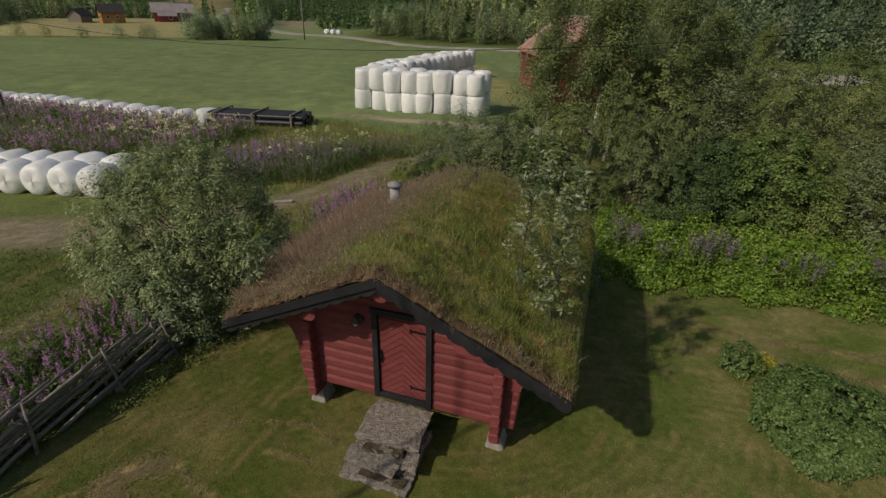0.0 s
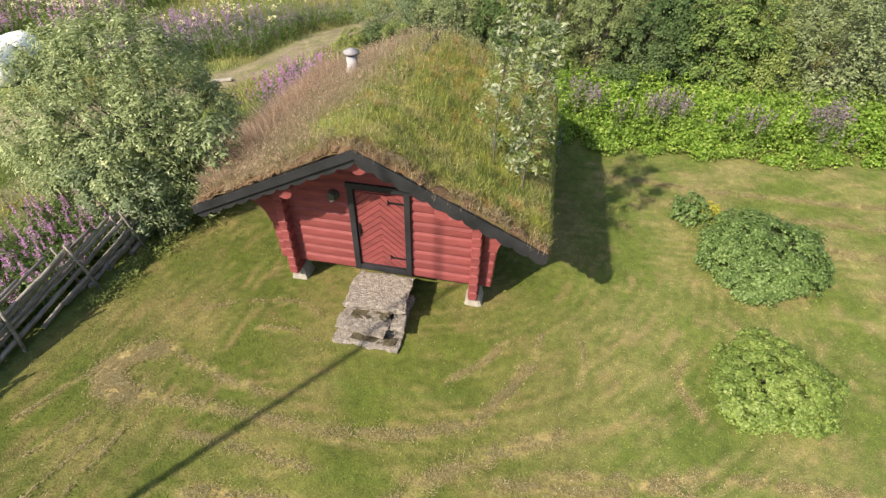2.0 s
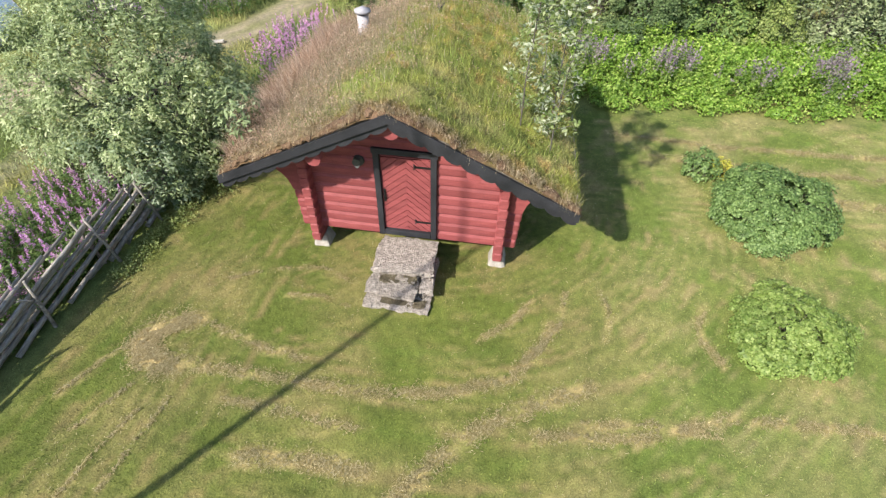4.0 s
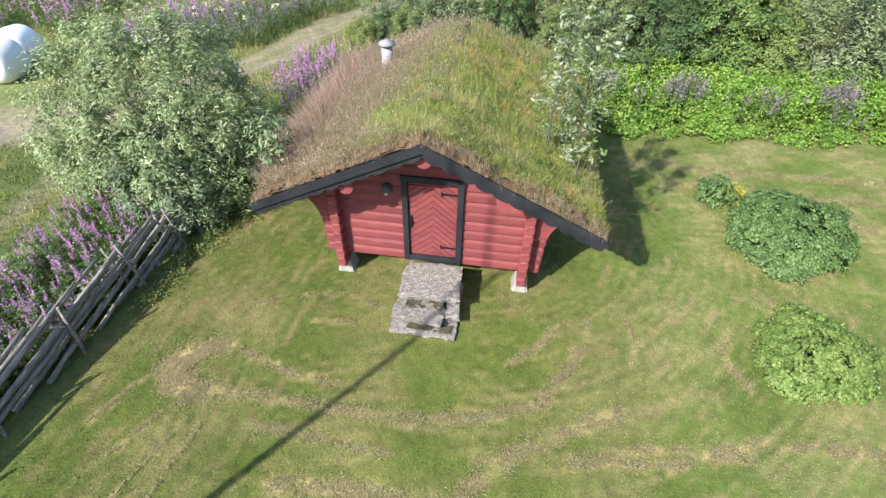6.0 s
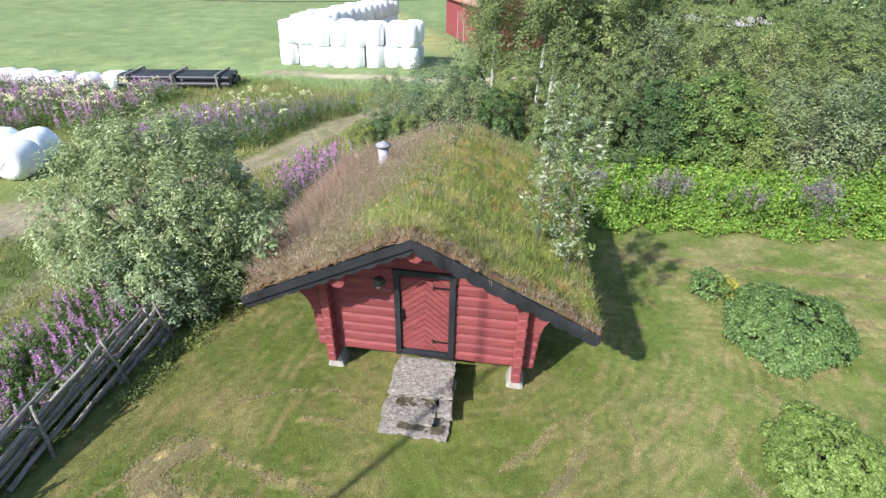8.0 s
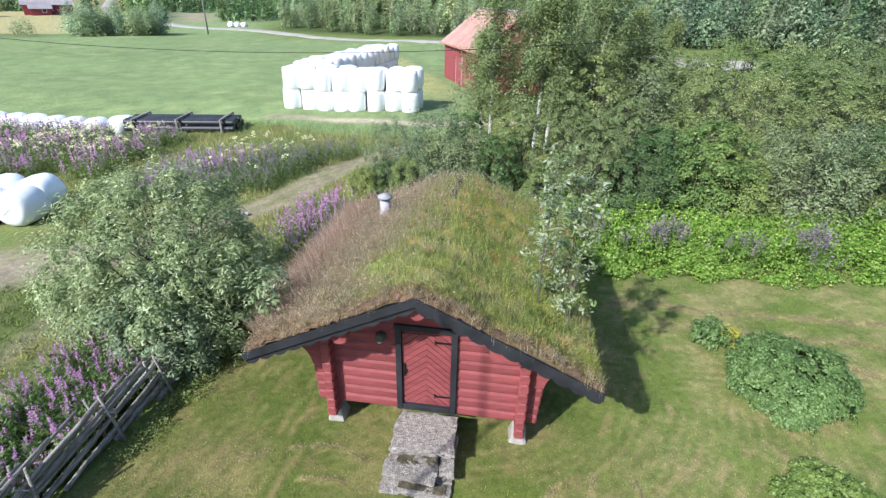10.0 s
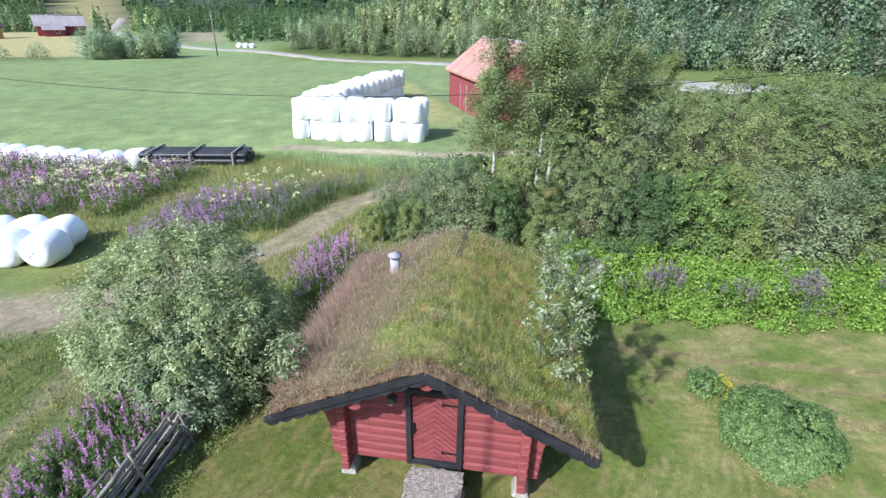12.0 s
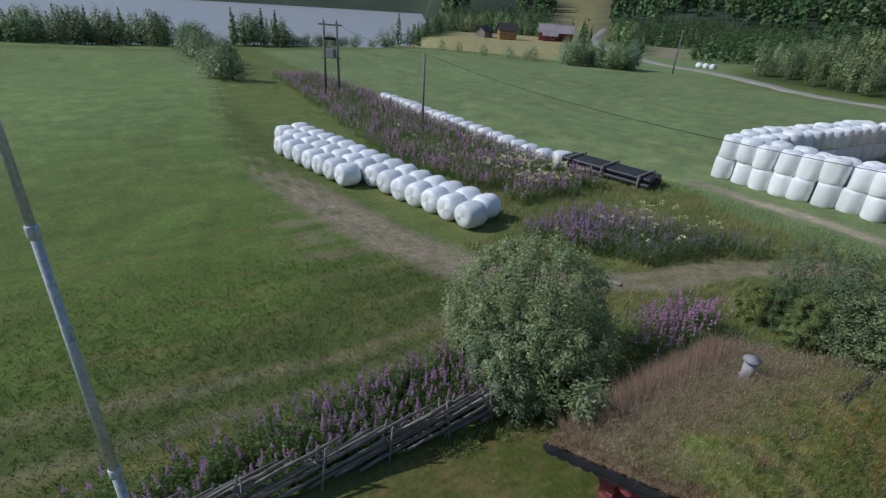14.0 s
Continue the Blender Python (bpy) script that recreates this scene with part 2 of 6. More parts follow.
# ---- builders ----
def mesh_of(name, verts, faces, material, tint=None, smooth=False):
    """A mesh from an array of places and an array of faces that all have the same number of corners."""
    verts, faces = np.asarray(verts, np.float32), np.asarray(faces, np.int32)
    me = bpy.data.meshes.new(name)
    me.vertices.add(len(verts))
    me.vertices.foreach_set("co", verts.ravel())
    k = faces.shape[1]
    me.loops.add(faces.size)
    me.loops.foreach_set("vertex_index", faces.ravel())
    me.polygons.add(len(faces))
    me.polygons.foreach_set("loop_start", np.arange(0, faces.size, k, dtype=np.int32))
    if tint is not None:
        a = me.color_attributes.new("tint", "FLOAT_COLOR", "POINT")
        a.data.foreach_set("color", np.c_[tint, np.ones(len(verts))].astype(np.float32).ravel())
    me.update(calc_edges=True)
    if smooth:
        me.polygons.foreach_set("use_smooth", np.ones(len(faces), bool))
    me.materials.append(material)
    return me


def thing(name, label, category, group="", kind="", at=(0, 0, 0), turn=0.0):
    ob = new(name)
    ob.empty_display_size = 0.2
    ob.matrix_basis = pose(*at, 0, 0, turn)
    return tagged(ob, label, category, group, kind)


def part(name, data, material, parent, label=""):
    """A bmesh, or a mesh, as one object under a thing or a part."""
    if isinstance(data, bmesh.types.BMesh):
        me = bpy.data.meshes.new(name)
        bmesh.ops.recalc_face_normals(data, faces=data.faces)
        data.to_mesh(me)
        data.free()
        me.materials.append(material)
    else:
        me = data
    ob = new(name, me)
    ob.parent = parent
    return tagged(ob, label)


def box_bm(x0, x1, y0, y1, z0, z1, bevel=0.0, m=None, bm=None):
    own = bm or bmesh.new()
    made = bmesh.ops.create_cube(own, size=1.0, matrix=Matrix.LocRotScale(((x0 + x1) / 2, (y0 + y1) / 2, (z0 + z1) / 2), None, (x1 - x0, y1 - y0, z1 - z0)))
    if bevel:
        es = list({e for v in made["verts"] for e in v.link_edges})
        bmesh.ops.bevel(own, geom=es, offset=bevel, segments=2, affect="EDGES", profile=0.6)
    if m:
        bmesh.ops.transform(own, matrix=m, verts=own.verts)
    return own


def tube_bm(points, radii, segs=10, bm=None, caps=True):
    """A round bar along points with the given radii."""
    bm = bm or bmesh.new()
    points = [Vector(p) for p in points]
    rings = []
    for i, p in enumerate(points):
        d = (points[min(i + 1, len(points) - 1)] - points[max(i - 1, 0)]).normalized()
        ref = Vector((0, 0, 1)) if abs(d.z) < 0.9 else Vector((1, 0, 0))
        a = d.cross(ref).normalized()
        c = d.cross(a)
        rings.append([bm.verts.new(p + radii[i] * (math.cos(t) * a + math.sin(t) * c)) for t in (2 * math.pi * k / segs for k in range(segs))])
    for r, s in zip(rings, rings[1:]):
        for k in range(segs):
            bm.faces.new((r[k], r[(k + 1) % segs], s[(k + 1) % segs], s[k])).smooth = True
    if caps:
        bm.faces.new(rings[0])
        bm.faces.new(rings[-1])
    return bm


def prism_bm(outline, depth, m=None, bm=None):
    """An outline in x and z, drawn from y=0 to y=depth."""
    bm = bm or bmesh.new()
    a = [bm.verts.new((x, 0, z)) for x, z in outline]
    c = [bm.verts.new((x, depth, z)) for x, z in outline]
    bm.faces.new(a)
    bm.faces.new(list(reversed(c)))
    for i in range(len(a)):
        j = (i + 1) % len(a)
        bm.faces.new((a[i], c[i], c[j], a[j]))
    if m:
        bmesh.ops.transform(bm, matrix=m, verts=bm.verts)
    return bm


def tubes_np(paths, segs=5):
    """Many tapered limbs as one array pair: each path is (points n x 3, radii n)."""
    vs, fs, base = [], [], 0
    ang = np.linspace(0, 2 * np.pi, segs, endpoint=False)
    for pts, rad in paths:
        pts, rad = np.asarray(pts, float), np.asarray(rad, float)
        d = np.gradient(pts, axis=0)
        d /= np.linalg.norm(d, axis=1)[:, None] + 1e-9
        ref = np.where(np.abs(d[:, 2:3]) < 0.9, np.array([[0, 0, 1.0]]), np.array([[1.0, 0, 0]]))
        a = np.cross(d, ref)
        a /= np.linalg.norm(a, axis=1)[:, None] + 1e-9
        c = np.cross(d, a)
        ring = pts[:, None] + rad[:, None, None] * (np.cos(ang)[None, :, None] * a[:, None] + np.sin(ang)[None, :, None] * c[:, None])
        vs.append(ring.reshape(-1, 3))
        n = len(pts)
        i, k = np.meshgrid(np.arange(n - 1), np.arange(segs), indexing="ij")
        p, q = i * segs + k, i * segs + (k + 1) % segs
        fs.append(np.stack([p, q, q + segs, p + segs], -1).reshape(-1, 4) + base)
        base += n * segs
    return np.concatenate(vs), np.concatenate(fs)


def leaves_np(centres, size, rs, up=0.6, wide=0.5, out=None, small=False, lie=None):
    """A folded four-cornered leaf at each centre, or a plain three-cornered one for small far leaves."""
    n = len(centres)
    size = np.broadcast_to(np.asarray(size, float), (n,)) * rs.uniform(0.65, 1.3, n)
    nor = rs.normal(size=(n, 3))
    nor[:, 2] = np.abs(nor[:, 2]) + up
    if out is not None:
        nor += out
    nor /= np.linalg.norm(nor, axis=1)[:, None]
    d = rs.normal(size=(n, 3))
    if lie is not None:
        d += 1.6 * lie
    d -= (d * nor).sum(1)[:, None] * nor
    d /= np.linalg.norm(d, axis=1)[:, None] + 1e-9
    s = np.cross(nor, d)
    L, W = (size / 2)[:, None], (size * wide / 2)[:, None]
    if small:
        v = np.stack([centres + d * L, centres - d * L * 0.55 + s * W * 1.15, centres - d * L * 0.55 - s * W * 1.15], 1)
        return v.reshape(-1, 3), np.arange(3 * n).reshape(n, 3)
    v = np.stack([centres - d * L, centres + s * W + nor * W * 0.25, centres + d * L, centres - s * W + nor * W * 0.25], 1)
    return v.reshape(-1, 3), np.arange(4 * n).reshape(n, 4)


def blades_np(base, height, width, rs, lean=0.35):
    """A bent blade of grass, two pieces, at each base."""
    n = len(base)
    height = np.broadcast_to(np.asarray(height, float), (n,))
    a = rs.uniform(0, 2 * np.pi, n)
    side = np.c_[np.cos(a), np.sin(a), np.zeros(n)] * (np.broadcast_to(np.asarray(width, float), (n,)) / 2)[:, None]
    b = rs.uniform(0, 2 * np.pi, n)
    tip = np.c_[np.cos(b), np.sin(b), np.zeros(n)] * (height * rs.uniform(0.1, 1.0, n) * lean)[:, None]
    up = np.c_[np.zeros((n, 2)), height]
    v = np.stack([base - side, base + side, base + side * 0.7 + up * 0.6 + tip * 0.35, base - side * 0.7 + up * 0.6 + tip * 0.35, base + up + tip], 1).reshape(-1, 3)
    k = np.arange(n)[:, None] * 5
    f = np.concatenate([k + np.array([[0, 1, 2]]), k + np.array([[0, 2, 3]]), k + np.array([[3, 2, 4]])])
    return v, f


def short_blades_np(base, height, width, rs, lean=1.0):
    """One small three-cornered blade at each base."""
    n = len(base)
    a, b = rs.uniform(0, 2 * np.pi, n), rs.uniform(0, 2 * np.pi, n)
    side = np.c_[np.cos(a), np.sin(a), np.zeros(n)] * width / 2
    tip = np.c_[np.cos(b) * lean, np.sin(b) * lean, np.ones(n)] * np.broadcast_to(np.asarray(height, float), (n,))[:, None]
    return np.stack([base - side, base + side, base + tip], 1).reshape(-1, 3), np.arange(3 * n).reshape(n, 3)


def wave(x, y, scale, seed):
    """Smooth noise about -1 to 1 over the plan."""
    r = np.random.default_rng(seed)
    z = 0
    for k in range(5):
        a, p, f = r.uniform(0, 6.28), r.uniform(0, 6.28), r.uniform(0.6, 1.8) / scale
        z = z + np.sin((x * np.cos(a) + y * np.sin(a)) * f * 6.28 + p + 1.3 * np.sin((x * np.sin(a) - y * np.cos(a)) * f * 3.1 + p * 2))
    return z / 3.2


def step(a, b, v):
    t = np.clip((v - a) / (b - a), 0, 1)
    return t * t * (3 - 2 * t)


# ---- the lie of the land ----
def along(x, y, way):
    """Distance from a broken line in the plan."""
    best = np.full(np.shape(x), 1e9)
    for (ax, ay), (bx, by) in zip(way, way[1:]):
        dx, dy = bx - ax, by - ay
        t = np.clip(((x - ax) * dx + (y - ay) * dy) / (dx * dx + dy * dy), 0, 1)
        best = np.minimum(best, np.hypot(x - ax - t * dx, y - ay - t * dy))
    return best


WOOD_EDGE = [(-58, 260), (-53, 108), (-49, 100), (-38, 98), (-16, 97), (24, 84), (60, 60), (90, 0), (90, -80)]
ROAD = [(-192, 232), (-176, 208), (-156, 182), (-138, 162), (-112, 134), (-95, 120), (-80, 108), (-60, 99.5), (-35, 91), (-13, 82.6), (5, 76), (17, 70.5), (26, 63), (40, 48), (60, 10)]


def wood_depth(x, y):
    """How far inside the wood a place lies, negative outside."""
    inside = (y > np.interp(x, [-58, -53, -49, -38, -16, 24, 60, 90], [260, 108, 100, 98, 97, 84, 60, 0])) & (x > -58) | (x > 90)
    return np.where(inside, 1, -1) * along(x, y, WOOD_EDGE)


def height(x, y):
    x, y = np.asarray(x, float), np.asarray(y, float)
    r, az = np.hypot(x, y), np.degrees(np.arctan2(x, y))
    z = -0.25 * step(9, 22, np.hypot(x + 2, y - 6)) * step(4, -4, x - 0.35 * y)
    z = z + 0.05 * wave(x, y, 9, 3) * step(9, 16, np.hypot(x + 1, y - 5))
    z = z + 0.5 * wave(x, y, 60, 5) * step(40, 90, r)
    z = z + np.clip(wood_depth(x, y), 0, 160) * 0.24 * step(0, 30, wood_depth(x, y))
    edge = -55.5 - 6.5 * np.exp(-np.clip(r - 120, 0, 900) / 60)
    lake = step(0.6, -1.4, az - edge) * step(-150, -120, az)
    z = z - 7.0 * lake * step(104, 146, r)
    z = z + 0.3 * step(35, 0, np.hypot(x + 136, y - 124))
    z = z - 0.55 * step(21.5, 23.0, y) * step(33, 26, y) * step(-18, -22.5, x) * step(-62, -50, x)
    far = (1 - lake) * step(260, 700, r) + lake * step(780, 1150, r)
    z = z + far * (85 + 45 * wave(x, y, 900, 11) + 12 * wave(x, y, 180, 12))
    return z


def axis_steps(*runs):
    return np.unique(np.round(np.concatenate([np.arange(a, b, s) for a, b, s in runs]), 3))


def outward(start, stop, sign):
    v, s = [], abs(start) * 0.05
    p = abs(start)
    while p < stop:
        p += s
        s *= 1.065
        v.append(sign * p)
    return np.array(v)


gx = np.unique(np.concatenate([outward(60, 3200, -1), axis_steps((-60, -22, 0.6), (-22, -9, 0.3), (-9, -7, 0.15), (-7, 5, 0.1), (5, 10, 0.2), (10, 40, 0.8)), outward(40, 3200, 1)]))
gy = np.unique(np.concatenate([outward(12, 3200, -1), axis_steps((-12, -2, 0.4), (-2, 1, 0.1), (1, 8, 0.1), (8, 13, 0.2), (13, 36, 0.35), (36, 60, 0.7)), outward(60, 3200, 1)]))

LAWN = np.array((0.104, 0.134, 0.031))
LAWN_DRY = np.array((0.208, 0.184, 0.08))
ROUGH = np.array((0.138, 0.178, 0.058))
FIELD = np.array((0.182, 0.242, 0.112))
DIRT = np.array((0.29, 0.24, 0.192))
STRAW = np.array((0.42, 0.33, 0.175))
HAYFIELD = np.array((0.36, 0.325, 0.17))
WOODFLOOR = np.array((0.06, 0.085, 0.03))

SWATHS = [  # windrows of dry cuttings on the lawn: a line, its half width
    ([(-5.25, 3.36), (-5.55, 3.24), (-5.76, 3.05), (-5.76, 2.78), (-5.5, 2.58), (-5.1, 2.56)], 0.17),
    ([(-5.1, 2.6), (-4.4, 2.63), (-3.4, 2.6), (-2.2, 2.6), (-1.2, 2.76), (-0.4, 3.1), (0.0, 3.6), (0.25, 4.2)], 0.085),
    ([(-5.2, 3.45), (-4.7, 3.25), (-4.0, 3.06), (-3.2, 2.95)], 0.05),
    ([(-4.2, 2.2), (-3.2, 2.15), (-2.3, 2.05)], 0.06),
    ([(-1.75, 1.1), (-1.25, 1.8), (-0.79, 2.27), (-0.09, 2.73), (0.79, 3.19)], 0.11),
    ([(-3.68, 1.5), (-2.84, 1.59), (-2.0, 1.55)], 0.1),
    ([(-6.06, 1.19), (-5.78, 1.71), (-5.47, 2.39)], 0.035),
    ([(-5.13, 0.82), (-5.02, 1.38), (-4.92, 2.13)], 0.035),
    ([(-6.46, 1.88), (-6.14, 2.53), (-5.77, 3.06)], 0.035),
    ([(-5.6, 0.4), (-5.45, 1.2), (-5.2, 2.0)], 0.03),
    ([(-5.15, 4.24), (-4.52, 4.58), (-3.66, 4.76), (-3.05, 4.52)], 0.035),
    ([(-4.0, 4.1), (-3.4, 4.15), (-2.95, 4.0)], 0.03),
    ([(1.02, 5.0), (1.13, 4.55), (1.03, 4.0)], 0.045),
    ([(2.62, 4.9), (2.48, 4.5), (2.5, 4.2), (2.72, 3.8)], 0.07),
    ([(0.0, 2.35), (1.3, 2.5), (2.6, 3.0), (4.2, 3.1), (6, 2.9)], 0.07),
    ([(0.6, 2.6), (1.5, 2.75), (2.4, 2.7)], 0.05),
    ([(-0.9, 3.7), (-0.4, 4.1), (-0.1, 4.6)], 0.05),
    ([(-0.2, 3.4), (0.35, 4.2), (0.45, 4.9)], 0.04),
    ([(1.6, 10.1), (4, 9.9), (7, 10.0), (11, 10.3)], 0.1),
    ([(2.4, 9.3), (5, 9.1), (8, 9.2), (12, 9.4)], 0.1),
    ([(4.6, 8.4), (7, 8.1), (10, 8.0)], 0.12),
    ([(6.2, 7.0), (8, 6.7), (11, 6.6)], 0.14),
]
TRACKS = [
    ([(-62, 11.8), (-50, 9.2), (-36, 6.7), (-29.3, 6.1), (-24.6, 6.9), (-20.9, 7.5), (-17.2, 8.05), (-14.2, 9.0), (-12.6, 9.7)], 1.25),
    ([(-12.8, 9.7), (-10.8, 12.0), (-9.3, 14.5), (-8.4, 18.6), (-6.5, 22.5), (-3, 25)], 0.72),
    ([(-14, -9), (-12.3, -3.6), (-11.5, -0.6), (-11.1, 1.8), (-10.7, 3.8), (-11.3, 8.6)], 0.24),
    ([(-12, -9), (-10.6, -3.3), (-10.4, -1.4), (-10.1, 1.1), (-9.75, 3.2), (-10.2, 6.6)], 0.2),
    ([(-15.8, 28.2), (-10.5, 28.4), (-5.5, 28.5), (2, 31)], 0.75),
]


def hay_at(x, y):
    """Below 1 inside the pale mown field below the far farm."""
    past = (x + 96) * 0.72 - (y - 60) * 0.69
    return np.where(past < 0, along(x, y, [(-100, 76), (-140, 122)]) / 21, 9)


def tint_at(x, y):
    """The colour of growth or soil at places in the plan."""
    x, y = np.asarray(x, float), np.asarray(y, float)
    c = np.empty(np.shape(x) + (3,))
    mix = lambda c, k, w: c + (k - c) * w[..., None]
    c[:] = ROUGH
    n1, n2, n3 = wave(x, y, 6, 21), wave(x, y, 1.6, 22), wave(x, y, 0.6, 23)
    ragged = 0.5 * n2 + 0.35 * n3
    c = mix(c, LAWN_DRY, 0.35 * step(0.1, 1.0, n1 + 0.5 * n2))
    verge = step(-7.2, -8.2, x) * step(-30, -18, x) * step(9, 7, y)
    c = mix(c, ROUGH * 0.72, step(-7.2, -8.2, x) * step(10, 8, y))
    lane = wave(x - 0.14 * y + 0.01 * y * y, y * 0.1, 1.1, 35) + 0.5 * wave(x - 0.14 * y + 0.01 * y * y, y * 0.15, 0.45, 36)
    c = mix(c, LAWN_DRY, verge * 0.6 * step(0.25, 0.9, lane))
    c = mix(c, ROUGH * 0.52, verge * 0.7 * step(0.2, 1.0, -lane))
    c = mix(c, np.array((0.2, 0.185, 0.08)), 0.6 * step(10.5, 12, y) * step(34, 29, y) * step(-24, -20, x) * np.clip(0.7 + 0.5 * n1, 0, 1))
    field = step(-0.6, 0.6, (y - 0.28 * (-x - 20) - 27.5) + ragged) * (x < -4 + ragged) * step(24.0, 26.0, np.where(x > -22, y, 90))
    field = np.maximum(field, step(-0.8, 0.8, y - 24.2 + ragged) * (x < -21))
    wheel = np.interp(x, [-104, -62, -54, -36, -29, -24.6, -17, -12.8], [17.5, 11.8, 10.4, 7.6, 7.2, 7.9, 8.7, 9.8])
    field = np.maximum(field, step(-1.2, 0.6, wheel - 1.6 - y + ragged) * step(-11.5, -14.5, x + 0.3 * y))
    streak = wave(x + 0.25 * y, (y - 0.25 * x) * 0.15, 2.2, 26)
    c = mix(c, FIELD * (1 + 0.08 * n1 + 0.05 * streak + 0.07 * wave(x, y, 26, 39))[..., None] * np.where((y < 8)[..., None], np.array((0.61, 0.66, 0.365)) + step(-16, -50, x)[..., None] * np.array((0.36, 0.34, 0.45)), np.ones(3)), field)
    near_field = field * (y < 8) * step(-34, -18, x)
    c = mix(c, LAWN_DRY * 0.8, near_field * 0.5 * step(0.25, 0.9, lane))
    c = mix(c, ROUGH * 0.6, near_field * 0.35 * step(0.3, 1.0, -lane))
    mown = wave(x * 0.12 + 0.03 * y, y - 0.1 * x, 2.6, 37) + 0.5 * wave(x * 0.2, y - 0.1 * x, 1.1, 38)
    c = mix(c, np.array((0.33, 0.33, 0.16)), field * (y > 24) * 0.22 * step(0.4, 1.3, mown + 0.9 * n1))
    c = mix(c, np.array((0.36, 0.33, 0.15)), 0.75 * step(1.1, 0.6, np.hypot((x + 10.4 + 0.42 * (y - 46)) / 2.6, (y - 51) / 17) + 0.25 * ragged) * np.clip(0.75 + 0.5 * n2, 0, 1))
    lawn = step(-0.25, 0.25, x + 7.0) * step(11.2, 10.8, y - 0.09 * np.clip(x, 0, 20) + 0.15 * n3) * (x < 16)
    c = mix(c, LAWN, lawn)
    c = mix(c, LAWN_DRY, lawn * np.clip(0.28 + 0.5 * n1 * 0.6 + 0.35 * n2, 0, 0.85))
    # mowing lines: round the hut's front, along the fence, and across the open lawn
    ring = np.hypot(x + 2.0, (y - 6.9) * 1.1)
    lines = np.where(y > 6.8, y - 0.03 * x, np.where(x < -4.0, x + 0.1 * y, ring))
    fine = wave(lines, 0.18 * np.where(y > 6.8, x, y), 0.27, 24) + 0.7 * wave(lines, 0.25 * np.where(y > 6.8, x, y), 0.12, 25)
    c = mix(c, LAWN_DRY * 1.12, lawn * 0.6 * step(0.2, 1.0, fine + 0.35 * n2))
    c = mix(c, np.array((0.23, 0.175, 0.09)), lawn * 0.5 * step(0.35, 1.0, wave(lines * 1.4, 0.5 * np.where(y > 6.8, x, y), 0.9, 91) + 0.5 * n3 + 0.4 * fine))
    c = mix(c, np.array((0.095, 0.15, 0.03)), lawn * 0.35 * step(0.3, 1.0, wave(lines * 1.6, 0.5 * np.where(y > 6.8, x, y), 0.7, 92) + 0.5 * wave(x, y, 0.3, 93)))
    c = mix(c, LAWN * 0.78, lawn * 0.5 * step(0.3, 1.1, -fine + 0.3 * n3))
    # lawn tone by side: darker in the west, lighter and bluer in the east
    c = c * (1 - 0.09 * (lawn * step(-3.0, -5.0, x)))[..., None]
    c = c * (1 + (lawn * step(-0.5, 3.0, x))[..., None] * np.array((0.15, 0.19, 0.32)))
    for way, half in SWATHS:
        c = mix(c, STRAW, (0.95 if half == 0.17 else 0.55) * step(half * 1.3, half * 0.3, along(x, y, way) + 0.06 * n3 + 0.03 * n2) * (0.35 + 0.65 * step(-0.9, 0.3, n3 + fine)))
    for way, half in TRACKS:
        d = along(x, y, way)
        w = step(half * 1.3, half * 0.5, d + 0.35 * half * ragged)
        c = mix(c, DIRT * (1 + 0.2 * n3 + 0.12 * wave(x, y, 0.25, 29))[..., None], (0.88 if half > 0.3 else 0.42) * w * np.clip(0.95 + 0.4 * n2 + 0.3 * n3 - 1.25 * step(-22, -33, x), 0, 1) * (1 - 0.4 * step(0.32 * half, 0.1 * half, np.abs(d - 0.02)) * ((half < 1) & (half > 0.3))))
    # the pale gravelled track in front of the stacked bales
    c = mix(c, np.array((0.44, 0.4, 0.31)) * (1 + 0.15 * n3)[..., None], 0.7 * step(-16, -11.5, x) * step(0.7, 0.28, along(x, y, TRACKS[4][0]) + 0.25 * ragged))
    c = mix(c, DIRT, 0.4 * step(3.0, 0.6, np.hypot((x + 19) / 2.2, y - 6.2) + 1.2 * ragged) * step(-0.4, 0.5, lane + 0.4 * n3))
    r, az = np.hypot(x, y), np.degrees(np.arctan2(x, y))
    c = mix(c, HAYFIELD, step(1.05, 0.95, hay_at(x, y)))
    edge = along(x, y, [(-96, -30), (-96, 22), (-95, 58), (-85, 66), (-77, 77), (-60, 96)])
    c = mix(c, ROUGH, step(4, 1, edge))
    c = mix(c, ROUGH, step(14, 4, np.where(wood_depth(x, y) < 0, -wood_depth(x, y), 0)) * (y > 60))
    c = mix(c, WOODFLOOR, step(-1, 2, wood_depth(x, y)))
    # far hill ground, its colour lifted slightly for haze
    c = mix(c, np.array((0.05, 0.07, 0.05)) * (1 + 0.4 * wave(x, y, 200, 31))[..., None], step(200, 260, r))
    c = mix(c, HAYFIELD * 0.5, step(0.8, 1.0, wave(x, y, 160, 33)) * step(320, 420, r) * step(900, 700, r) * step(-48, -42, az))
    # clearings beyond the road: a meadow, a felled strip and a hill pasture
    c = mix(c, FIELD * 1.1, step(-36, -35, az) * step(-27, -28, az) * step(100, 106, r) * step(142, 136, r))
    c = mix(c, np.array((0.3, 0.26, 0.19)), step(-35.4, -34.6, az) * step(-31.4, -32.2, az) * step(142, 148, r) * step(205, 195, r))
    c = mix(c, HAYFIELD * 0.72, step(-45, -44, az) * step(-39.4, -40.2, az) * step(215, 225, r) * step(460, 430, r))
    return np.clip(c, 0.005, 1)


